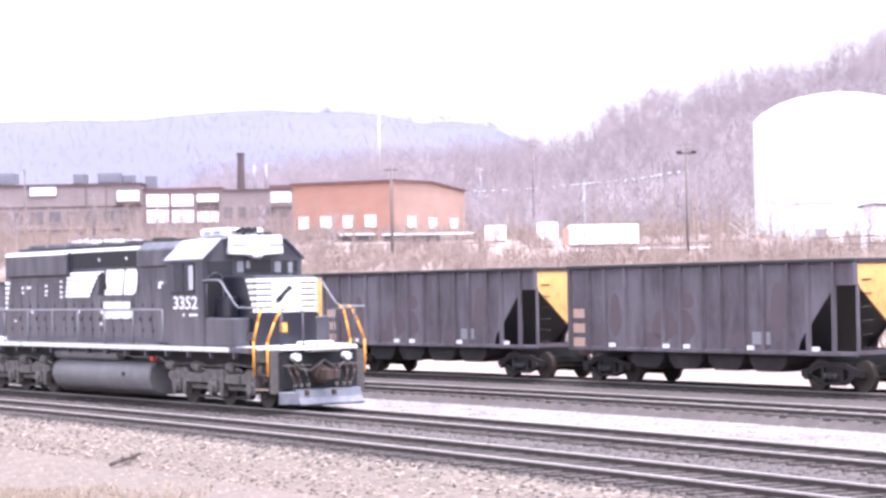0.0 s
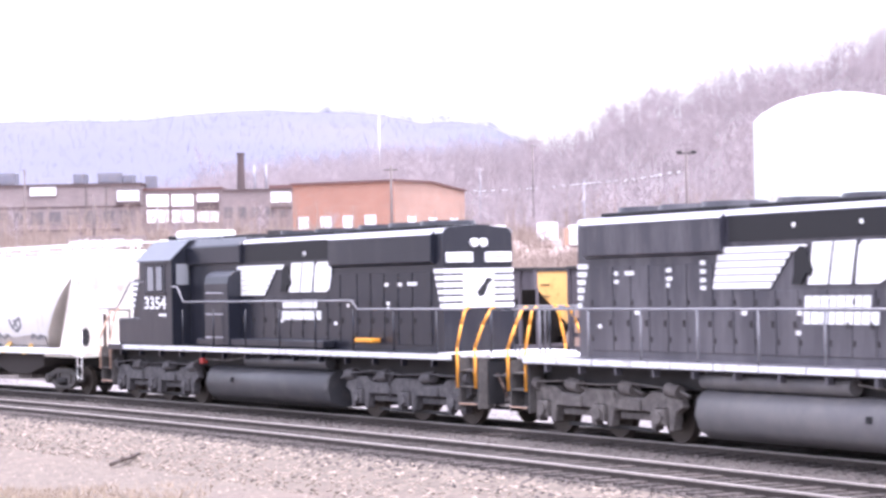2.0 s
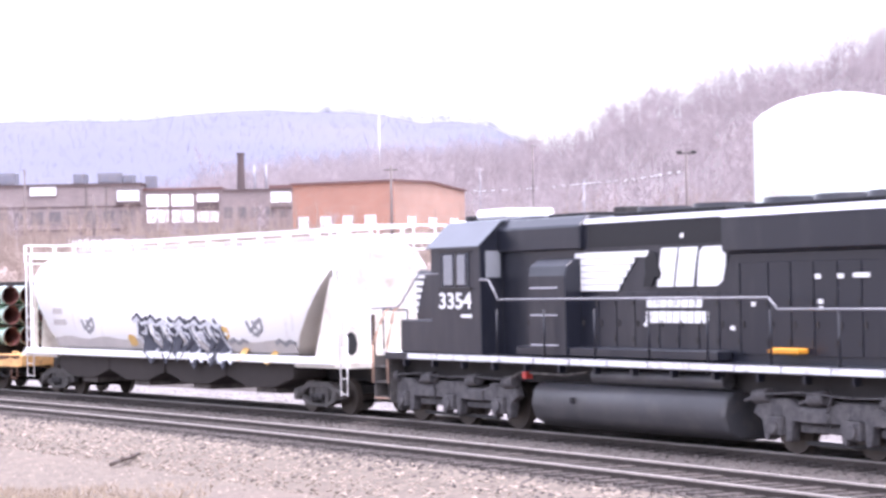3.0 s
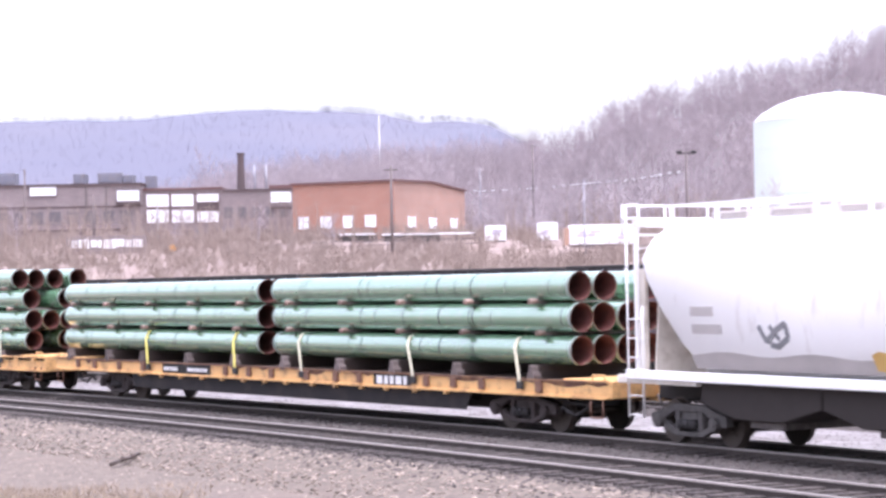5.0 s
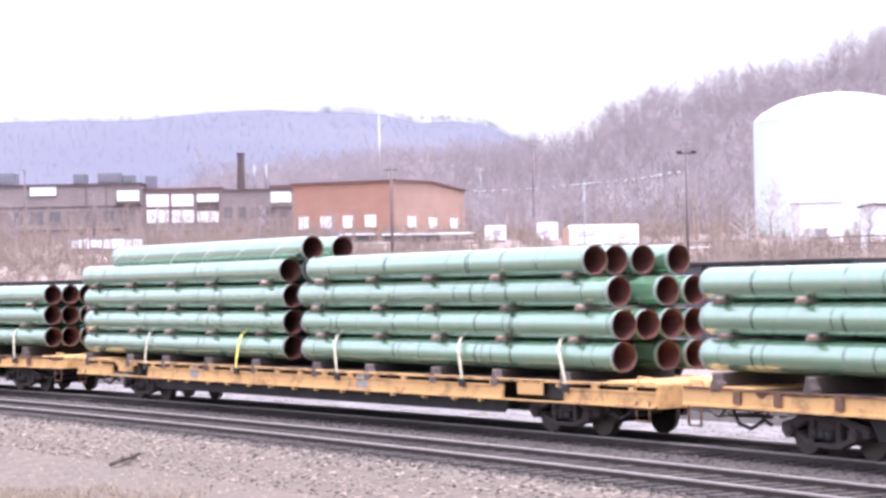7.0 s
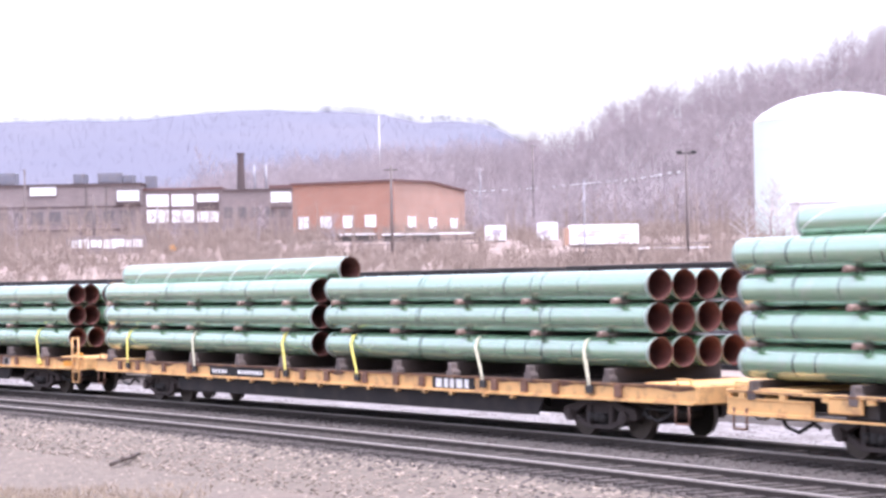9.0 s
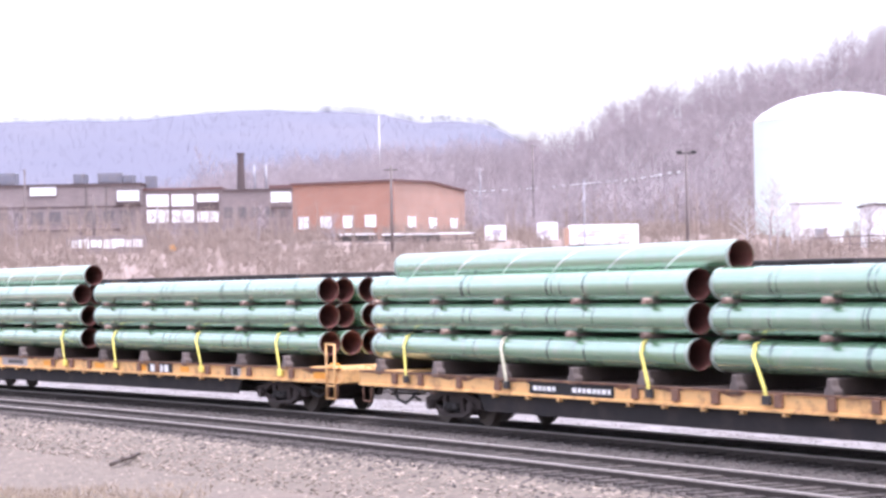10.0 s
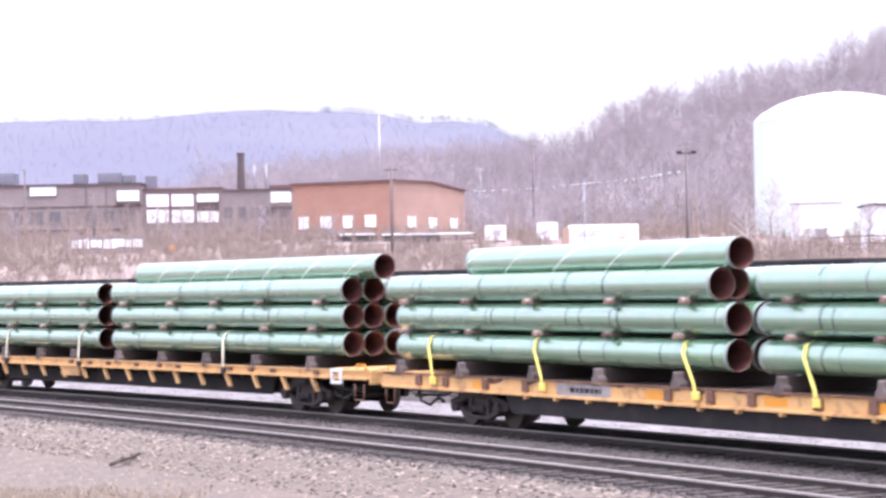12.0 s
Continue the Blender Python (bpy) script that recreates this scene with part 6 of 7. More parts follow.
    for xs, zs, ws, hs in ((-4.05, 1.4, 0.3, 1.3), (-1.7, 1.3, 0.6, 0.95), (-0.75, 1.3, 0.45, 0.9), (-0.6, 2.25, 0.28, 0.45), (3.3, 1.35, 0.36, 1.6), (1.9, 1.1, 0.75, 0.5), (-2.4, 1.1, 0.7, 0.45), (-5.0, 1.2, 0.3, 0.35)):
        bm = bmesh.new()
        bm_prism(bm, [(xs + ws * math.cos(a * 0.449) * (1 + 0.12 * math.sin(a * 5.0)), zs + hs / 2 + hs / 2 * math.sin(a * 0.449)) for a in range(14)], "y", -1.456, -1.45)
        part("rust_stain", bm, COAL_STAIN, car, "dark brown rust stain")
    for xs, zs, ws, hs in ((2.2, 1.25, 0.75, 0.35), (3.4, 1.2, 0.5, 0.5), (-4.9, 1.25, 0.4, 0.2)):
        part("patch_plate", boxes((xs, xs + ws, -1.464, -1.45, zs, zs + hs)), COAL_CAR if ws < 0.6 else RAIL_GREY, car, "dull repair plate")
    part("load", boxes((-6.2, 6.2, -1.41, 1.41, 3.0, 3.3)), COAL, car, "coal")
    bm = bmesh.new()
    for k in (-1, 1):
        for i in range(6):
            bm_cyl(bm, (h + 0.02, k * 1.3, 1.2 + 0.36 * i), (h + 0.02, k * 0.95, 1.2 + 0.36 * i), 0.016, 6)
    part("end_ladder", bm, STEEL_DARK, car)
    for e in (-1, 1):
        coupler(car, e * 6.95, e)
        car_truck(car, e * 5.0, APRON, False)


for k in range(-3, 2):
    coal_hopper(-6.45 + 13.99 * k)
# ---- woods and brush ----
BARK = material("bare_twigs_and_bark", (0.219, 0.198, 0.224), 0.9, var=0.3, hue=(0.385, 0.325, 0.328), scale=0.025, fine=0.8, bump=0)
# ridge and crest trees carry the distance haze in their base colour
FAR_BARK = material("haze_tinted_woods", (0.128, 0.13, 0.178), 0.95, var=0.2, hue=(0.172, 0.16, 0.182), scale=0.01, fine=0.3, bump=0)
BRUSH = material("dry_brush_stems", (0.225, 0.178, 0.16), 0.95, var=0.35, scale=0.06, fine=0.7, hue=(0.29, 0.23, 0.195), bump=0)
DRY_GRASS = material("dry_tan_grass", (0.22, 0.178, 0.14), 0.95, var=0.35, scale=1.5, fine=20, hue=(0.3, 0.235, 0.17), bump=0)
PALE_BARK = material("pale_sycamore_bark", (0.46, 0.43, 0.43), 0.9, var=0.25, scale=0.5, bump=0.1)


def limb(vs, fs, p, q, r0, r1):
    d = (q - p).normalized()
    u = d.orthogonal().normalized()
    w = d.cross(u)
    k = len(vs)
    for c, r in ((p, r0), (q, r1)):
        for i in range(3):
            a = 2.094 * i
            o = u * math.cos(a) * r + w * math.sin(a) * r
            vs.append((c.x + o.x, c.y + o.y, c.z + o.z))
    for i in range(3):
        j = (i + 1) % 3
        fs.append((k + i, k + j, k + 3 + j, k + 3 + i))


def tree_shape(seed, h, limbs, twigs, r=0.16, spread=0.32):
    """A bare tree: tapering trunk, rising limbs, forked twigs."""
    g = random.Random(seed)
    vs, fs = [], []
    pts = [Vector((0, 0, -0.4))]
    for i in range(5):
        pts.append(Vector((g.uniform(-0.2, 0.2) * i * 0.6, g.uniform(-0.2, 0.2) * i * 0.6, h * (i + 1) / 5 * 0.92)))
    for i in range(5):
        limb(vs, fs, pts[i], pts[i + 1], r * (1 - i / 5.4), r * (1 - (i + 1) / 5.4))
    for b in range(limbs):
        k = 0.28 + 0.66 * b / limbs
        i = min(4, int(k * 5))
        p = pts[i].lerp(pts[i + 1], k * 5 - i)
        a = b * 2.4 + g.uniform(-0.5, 0.5)
        out = h * spread * (1.15 - k) * g.uniform(0.7, 1.3) + 0.25
        q = p + Vector((math.cos(a) * out, math.sin(a) * out, h * 0.2 * g.uniform(0.6, 1.3)))
        limb(vs, fs, p, q, r * 0.42 * (1.1 - k), r * 0.14)
        for t in range(twigs):
            m = p.lerp(q, g.uniform(0.3, 1.0))
            e = m + Vector((g.uniform(-1, 1) * out * 0.5, g.uniform(-1, 1) * out * 0.5, h * g.uniform(0.03, 0.13)))
            limb(vs, fs, m, e, r * 0.15, r * 0.05)
    return np.array(vs), np.array(fs)


def bush_shape(seed, stems):
    g = random.Random(seed)
    vs, fs = [], []
    for _ in range(stems):
        a = g.uniform(0, 6.28)
        p = Vector((math.cos(a) * g.uniform(0, 0.7), math.sin(a) * g.uniform(0, 0.7), -0.1))
        q = p + Vector((g.uniform(-0.7, 0.7), g.uniform(-0.7, 0.7), g.uniform(0.7, 1.7)))
        limb(vs, fs, p, q, 0.035, 0.015)
        for _k in range(2):
            m = p.lerp(q, g.uniform(0.4, 0.9))
            limb(vs, fs, m, m + Vector((g.uniform(-0.5, 0.5), g.uniform(-0.5, 0.5), g.uniform(0.15, 0.5))), 0.02, 0.01)
    return np.array(vs), np.array(fs)


def plant(name, shapes, spots, material_, label, category):
    """One object of many plants. spots: x, y, size, turn, shape number."""
    vs, fs, k = [], [], 0
    for x, y, size, turn, number in spots:
        v, f = shapes[number]
        c, s = math.cos(turn) * size, math.sin(turn) * size
        z = height(x, y)
        w = np.empty_like(v)
        w[:, 0], w[:, 1], w[:, 2] = v[:, 0] * c - v[:, 1] * s + x, v[:, 0] * s + v[:, 1] * c + y, v[:, 2] * size + z
        vs.append(w)
        fs.append(f + k)
        k += len(v)
    v, f = np.concatenate(vs), np.concatenate(fs)
    me = bpy.data.meshes.new(name)
    me.vertices.add(len(v))
    me.vertices.foreach_set("co", v.ravel())
    me.loops.add(f.size)
    me.loops.foreach_set("vertex_index", f.ravel().astype(np.int32))
    me.polygons.add(len(f))
    me.polygons.foreach_set("loop_start", np.arange(0, f.size, 4, dtype=np.int32))
    me.update(calc_edges=True)
    me.materials.append(material_)
    tagged(new(name, me), label, category, kind="stuff")


def spots(seed, count, t0, t1, r0, r1, size0, size1, shapes, keep=None):
    g = random.Random(seed)
    out = []
    while len(out) < count:
        t, r = g.uniform(t0, t1), math.sqrt(g.uniform(r0 * r0, r1 * r1))
        a = math.atan(t)
        x, y = r * math.sin(a), r * math.cos(a)
        if keep and not keep(x, y, t, r, g):
            continue
        out.append((x, y, g.uniform(size0, size1), g.uniform(0, 6.28), g.randrange(shapes)))
    return out


TREES = [tree_shape(i, 11.0, 13, 5) for i in range(6)]
SMALL_TREES = [tree_shape(20 + i, 10.0, 6, 2, 0.2, 0.25) for i in range(5)]
BUSHES = [bush_shape(40 + i, 13) for i in range(5)]


ROAD_LINE = [(-0.03, 21.8), (0.0, 22.0), (0.047, 22.3), (0.064, 22.4), (0.076, 22.2), (0.084, 21.9), (0.095, 22.6), (0.107, 23.4), (0.13, 25.0)]


def road_line(t):
    """Height of the hillside road by bearing."""
    return lerp_rows(ROAD_LINE, t)


def clear_of_road(x, y, t, g):
    """Few plants just below the hillside road."""
    return not (-0.004 < t < 0.112 and -9.0 < height(x, y) - road_line(t) < 0.6 and g.random() < 0.9)


plant("hillside_woods", TREES, spots(1, 1900, -0.235, 0.235, 345, 580, 0.5, 0.95, 6, lambda x, y, t, r, g: clear_of_road(x, y, t, g) and g.random() < (0.3 if t < -0.05 else 0.65 if t < 0.03 else 1.0)), BARK, "bare grey-brown winter woods on the hillside", "woods")
plant("skyline_woods", TREES, spots(31, 60, 0.035, 0.235, 530, 580, 0.7, 1.05, 6, lambda x, y, t, r, g: math.sin(t * 210) + g.uniform(-0.5, 0.5) > 0.1), BARK, "taller bare trees in clumps along the hill crest", "woods")
plant("ridge_woods", SMALL_TREES, spots(2, 3000, -0.235, 0.08, 1000, 1540, 0.25, 0.4, 5), FAR_BARK, "distant bare woods on the ridge, tinted lavender-grey for haze", "woods")
plant("valley_woods", TREES, spots(77, 620, -0.135, 0.045, 420, 585, 0.6, 1.05, 6, lambda x, y, t, r, g: clear_of_road(x, y, t, g) and g.random() < 0.35 + 4 * (t + 0.135)), BARK, "bare brown winter woods in front of the ridge", "woods")
CREST = [tree_shape(90 + i, 12.0, 8, 3, 0.35, 0.55) for i in range(4)]
plant("crest_woods", CREST, spots(78, 380, -0.055, 0.042, 1400, 1530, 0.15, 0.42, 4, lambda x, y, t, r, g: math.sin(t * 330 + 1) + g.uniform(-1.6, 1.6) > 0.0), FAR_BARK, "bare trees along the far crest, greyed by haze in their colour", "woods")
plant("hillside_scrub", BUSHES, spots(9, 1500, -0.1, 0.235, 340, 560, 1.4, 2.6, 5, lambda x, y, t, r, g: clear_of_road(x, y, t, g)), BARK, "bare grey-brown scrub under the hillside trees", "brush")
plant("roadside_scrub", BUSHES, spots(19, 420, -0.004, 0.112, 345, 520, 0.8, 1.3, 5, lambda x, y, t, r, g: -12.0 < height(x, y) - road_line(t) < -1.0), BARK, "low bare scrub below the hillside road", "brush")
plant("thicket", SMALL_TREES, spots(8, 330, -0.225, 0.2, 225, 312, 0.3, 0.65, 5, lambda x, y, t, r, g: (t < -0.03 or g.random() < 0.5) and not (-17 < x < 7 and g.random() < 0.75) and not (3.5 < x < 14.5 and y < 264)), BRUSH, "thin bare saplings on the slope below the buildings", "brush")
plant("brush", BUSHES, spots(3, 1900, -0.23, 0.23, 84, 300, 0.7, 1.4, 5, lambda x, y, t, r, g: side_of(x, y) < -33 and not (3.0 < x < 21.5 and 212 < y < 224 and g.random() < 0.5) and not (-14.5 < x < 6 and 246 < y < 262) and not (3.5 < x < 14.5 and 250 < y < 264) and not (-44 < x < -33 and 236 < y < 253 and g.random() < 0.75)), BRUSH, "dry brown brush on the bank behind the sidings", "brush")


def lone_tree(x, y, h, seed, material_, label):
    v, f = tree_shape(seed, h, 18, 7, 0.11 + h * 0.006, 0.34)
    tree = thing("tree", label, "tree", "bare trees", pose(x, y, height(x, y)))
    piece("trunk", solid("trunk", v[:30], f[:15], material_), tree)
    piece("crown", solid("crown", v[30:], [tuple(k - 30 for k in q) for q in f[15:]], material_), tree)["label"] = "bare branching crown"


for i, (x, y, h) in enumerate([(30.9, 207, 6.6), (32.2, 211, 7.2), (29.6, 214, 5.5), (33.0, 205, 4.6), (-37.5, 345, 15.0), (-34.0, 350, 13.0), (-31.0, 255, 4.5), (-22.0, 262, 5.0), (-12.0, 240, 4.2), (11.5, 262, 5.0), (39.4, 203, 4.6), (-52.0, 268, 5.0), (26.0, 330, 11.0), (15.8, 372, 14.0)]):
    lone_tree(x, y, h, 60 + i, PALE_BARK if i < 4 else BARK, "small bare pale-barked tree beside the storage tank" if i < 4 else "bare leafless tree on the brushy slope")


# ---- buildings beyond the yard ----
def brick_material(name, c1, c2, mortar, scale):
    m = bpy.data.materials.new(name)
    m.use_nodes = True
    n, l = m.node_tree.nodes, m.node_tree.links
    b = n["Principled BSDF"]
    tc, mp, br, no, mx = n.new("ShaderNodeTexCoord"), n.new("ShaderNodeMapping"), n.new("ShaderNodeTexBrick"), n.new("ShaderNodeTexNoise"), n.new("ShaderNodeMix")
    mp.inputs["Rotation"].default_value = (radians(90), 0, 0)
    l.new(tc.outputs["Object"], mp.inputs["Vector"])
    l.new(mp.outputs[0], br.inputs["Vector"])
    br.inputs["Color1"].default_value, br.inputs["Color2"].default_value, br.inputs["Mortar"].default_value = (*c1, 1), (*c2, 1), (*mortar, 1)
    br.inputs["Scale"].default_value = scale
    no.inputs["Scale"].default_value, no.inputs["Detail"].default_value = 0.25, 6
    l.new(tc.outputs["Object"], no.inputs["Vector"])
    mx.data_type, mx.blend_type = "RGBA", "MULTIPLY"
    rp = n.new("ShaderNodeValToRGB")
    rp.color_ramp.elements[0].color, rp.color_ramp.elements[1].color = (0.7, 0.66, 0.66, 1), (1.1, 1.1, 1.1, 1)
    l.new(no.outputs["Fac"], rp.inputs["Fac"])
    mx.inputs["Factor"].default_value = 1.0
    l.new(br.outputs["Color"], mx.inputs["A"])
    l.new(rp.outputs["Color"], mx.inputs["B"])
    l.new(mx.outputs["Result"], b.inputs["Base Color"])
    b.inputs["Roughness"].default_value = 0.9
    return m


RED_BRICK = brick_material("red_brick", (0.44, 0.22, 0.155), (0.38, 0.19, 0.135), (0.42, 0.33, 0.28), 2.0)
GREY_WALL = brick_material("sooty_grey_brown_brick", (0.225, 0.19, 0.19), (0.28, 0.235, 0.232), (0.3, 0.27, 0.265), 1.5)
GRIMY_PANE = material("grimy_factory_pane", (0.13, 0.115, 0.122), 0.4, var=0.3, scale=0.8, bump=0.05)
ROOF_UNIT = material("blue_grey_roof_unit_paint", (0.155, 0.158, 0.195), 0.6, var=0.25, scale=1.0, dirt=(0.2, 0.18, 0.18), dirt_amount=0.3, bump=0.05)
ROOFING = material("dark_roofing", (0.1, 0.075, 0.075), 0.9, var=0.3, scale=0.5, bump=0.1)
RED_ROOFING = material("red_brown_roofing", (0.15, 0.085, 0.08), 0.9, var=0.3, scale=0.5, bump=0.1)
# window panes: the reflected sky is put into a white base colour
WINDOW_WHITE = material("white_sky_glazing", (0.85, 0.86, 0.88), 0.25, var=0.08, scale=0.4, bump=0)
TANK_PAINT = material("pale_mint_tank_paint", (0.64, 0.73, 0.69), 0.5, var=0.08, scale=0.12, dirt=(0.62, 0.72, 0.68), dirt_amount=0.3, bump=0.02)
PALE_PANEL = material("white_metal_panel", (0.78, 0.78, 0.79), 0.5, var=0.06, scale=0.3, bump=0.03)
POLE_WOOD = material("weathered_pole_wood", (0.15, 0.125, 0.12), 0.9, var=0.3, scale=1, bump=0.2)
SMUDGE = material("lavender_spray_smudge", (0.5, 0.46, 0.6), 0.6, var=0.25, scale=1.5, bump=0)
GALV = material("galvanised_steel", (0.36, 0.36, 0.39), 0.45, 0.4, var=0.15, scale=2, bump=0.05)


def window(parent, x0, x1, y, z0, z1, mullions=1, trim=None):
    w = part("window", boxes((x0, x1, y - 0.05, y + 0.1, z0, z1)), WINDOW_WHITE, parent, "glazed window coloured white for the reflected sky")
    t = 0.09
    part("frame", boxes((x0 - t, x0, y - 0.12, y + 0.1, z0 - t, z1 + t), (x1, x1 + t, y - 0.12, y + 0.1, z0 - t, z1 + t), (x0, x1, y - 0.12, y + 0.1, z1, z1 + t), (x0, x1, y - 0.2, y + 0.1, z0 - t, z0)), trim or PALE_PANEL, w)
    bm = bmesh.new()
    for i in range(mullions):
        k = x0 + (x1 - x0) * (i + 1) / (mullions + 1)
        bm_box(bm, k - 0.03, k + 0.03, y - 0.1, y - 0.05, z0, z1)
    bm_box(bm, x0, x1, y - 0.1, y - 0.05, (z0 + z1) / 2 - 0.03, (z0 + z1) / 2 + 0.03)
    part("mullion", bm, PALE_PANEL, w)


def brick_building():
    b = thing("brick_building", "low orange-red brick building with small white windows", "building")
    b.matrix_basis = pose(-6.4, 296, 9.0, 0, 0, -26)
    # long wall, gable wall and flat roof with a shallow rise
    part("wall", boxes((-15.8, 0, 0, 0.4, -0.5, 8.1)), RED_BRICK, b, "long red brick wall")
    bm = bmesh.new()
    part("wall", boxes((-15.8, -15.4, 0.4, 22, -0.5, 8.1)), RED_BRICK, b, "red brick side wall")
    bm_prism(bm, [(0.4, -0.5), (22, -0.5), (22, 7.3), (11, 8.2), (0.4, 8.1)], "x", -0.4, 0)
    part("gable_wall", bm, RED_BRICK, b, "red brick gable wall")
    part("wall", boxes((-15.4, -0.4, 21.6, 22, -0.5, 7.3)), RED_BRICK, b, "red brick rear wall")
    bm = bmesh.new()
    bm_prism(bm, [(-0.3, 8.1), (11, 8.25), (22.3, 7.35), (22.3, 7.6), (11, 8.5), (-0.3, 8.38)], "x", -16.1, 0.3)
    part("roof", bm, RED_ROOFING, b, "dark red-brown roof edge")
    for x in (-14.1, -10.6, -7.1, -3.7):
        window(b, x - 0.75, x + 0.75, 0.0, 2.1, 3.6)
    for y in (4.9, 11.4, 18.2):
        w = part("window", boxes((-0.05, 0.06, y - 1.0, y + 1.0, 2.0, 3.4)), WINDOW_WHITE, b, "glazed window coloured white for the reflected sky")
        part("frame", boxes((0.0, 0.12, y - 1.12, y - 1.0, 1.9, 3.5), (0.0, 0.12, y + 1.0, y + 1.12, 1.9, 3.5), (0.0, 0.2, y - 1.12, y + 1.12, 1.88, 2.0)), PALE_PANEL, w)


def factory():
    b = thing("factory", "long sooty grey-brown factory with bright white glazing", "factory")
    b.matrix_basis = pose(0, 320, 9.3)
    part("wall", boxes((-90.0, -43.8, 0, 14, -1, 9.2)), GREY_WALL, b, "sooty brick wing")
    part("wall", boxes((-43.8, -32.2, 0.6, 14, -1, 8.3)), GREY_WALL, b, "sooty brick middle bay")
    part("wall", boxes((-32.2, -21.4, 0.3, 12, -1, 8.0)), GREY_WALL, b, "sooty brick end bay")
    part("roof", boxes((-90.3, -43.6, -0.25, 14.3, 9.2, 9.45)), ROOFING, b)
    part("roof", boxes((-43.6, -32.0, 0.35, 14.3, 8.3, 8.6)), RED_ROOFING, b, "red-brown roof edge")
    part("roof", boxes((-32.0, -21.1, 0.05, 12.3, 8.0, 8.2)), ROOFING, b)
    part("parapet", boxes((-25.2, -21.4, 0.02, 0.3, 8.2, 8.7)), RED_ROOFING, b)
    for x0, x1, z0, z1, m in ((-43.2, -39.9, 5.9, 7.75, 1), (-43.2, -39.9, 3.5, 5.5, 1), (-39.5, -36.3, 5.9, 7.7, 1), (-39.5, -36.3, 3.5, 5.4, 1), (-35.8, -32.6, 6.5, 7.7, 1), (-35.8, -32.6, 3.5, 5.1, 1)):
        window(b, x0, x1, 0.6, z0, z1, m, RED_ROOFING)
    for x0, x1, z0, z1 in ((-47.4, -44.1, 6.8, 8.4), (-60.1, -56.2, 7.8, 9.1), (-71.0, -67.5, 7.8, 9.1)):
        window(b, x0, x1, 0.0, z0, z1, 2, ROOFING)
    window(b, -24.9, -22.1, 0.3, 6.3, 7.7, 1)
    part("dark_bay", boxes((-35.8, -32.6, 0.5, 0.62, 5.2, 6.4)), ROOFING, b, "dark broken pane")
    part("lintel", boxes((-25.0, -22.0, 0.1, 0.3, 5.2, 5.6)), ROOFING, b)
    part("canopy", boxes((-47.4, -44.0, -0.6, 0.0, 6.2, 6.6)), ROOFING, b)
    for x0, x1, z1 in ((-65.6, -63.0, 11.4), (-54.4, -52.6, 11.1), (-50.8, -47.2, 11.2), (-47.1, -45.5, 10.8)):
        bm = boxes((x0, x1, 4, 7, 9.6, z1), (x0 + 0.15, x0 + 0.35, 4.2, 4.4, 9.2, 9.7), (x1 - 0.35, x1 - 0.15, 4.2, 4.4, 9.2, 9.7), (x0 + 0.3, x1 - 0.3, 3.9, 4.0, 9.8, z1 - 0.3))
        part("roof_unit", bm, ROOF_UNIT, b, "blue-grey rooftop ventilation unit", 0.03)
    part("roof_unit", boxes((-43.8, -42.2, 4, 6, 8.6, 10.6)), ROOF_UNIT, b, "dark rooftop housing", 0.03)
    bm = bmesh.new()
    bm_cyl(bm, (-29.7, 5, 8.0), (-29.7, 5, 13.7), 0.62, 16, 0.5)
    bm_cyl(bm, (-29.7, 5, 13.5), (-29.7, 5, 13.8), 0.6, 16)
    part("chimney", bm, ROOFING, b, "dark round chimney")
    for x in (-27.7, -26.0):
        bm = bmesh.new()
        bm_cyl(bm, (x, 5, 8.0), (x, 5, 12.0), 0.14, 8)
        part("vent_pipe", bm, GALV, b)
    # rows of dim panes, a lean-to with a pale roof and dark loading bays
    for i in range(17):
        x = -88.5 + 2.6 * i
        part("dim_window", boxes((x, x + 1.7, -0.06, 0.05, 3.6 if i % 3 else 4.0, 5.4)), GRIMY_PANE, b, "dim grimy factory window")
    for i in range(5):
        part("dim_window", boxes((-31.8 + 2.0 * i, -30.6 + 2.0 * i, 0.24, 0.4, 4.0, 5.6)), GRIMY_PANE, b, "dim grimy factory window")
    bm = bmesh.new()
    bm_prism(bm, [(-3.2, 2.5), (0.0, 3.3), (0.0, 3.5), (-3.3, 2.7)], "x", -62.0, -46.0)
    part("lean_to_roof", bm, ROOFING, b, "dark sheet lean-to roof")
    part("lean_to_wall", boxes((-61.8, -46.2, -3.0, -2.8, -1, 2.55)), GREY_WALL, b)
    part("gutter", boxes((-90.0, -43.8, -0.12, 0.0, 6.0, 6.18)), ROOFING, b, "dark gutter line")
    part("roof_unit", boxes((-70.5, -66.0, 3, 6, 9.45, 10.7)), BROWN, b, "rusty low roof housing", 0.03)
    for x in (-86, -80, -75, -66, -52, -49):
        part("downpipe", boxes((x, x + 0.15, -0.15, 0.0, 0, 9)), TRUCK_GREY, b)
    for x in (-42.0, -38.0, -34.0, -30.0, -26.5):
        part("doorway", boxes((x, x + 1.6, 0.0, 0.7, 0.2, 2.4)), ROOFING, b, "dark doorway")


brick_building()
factory()


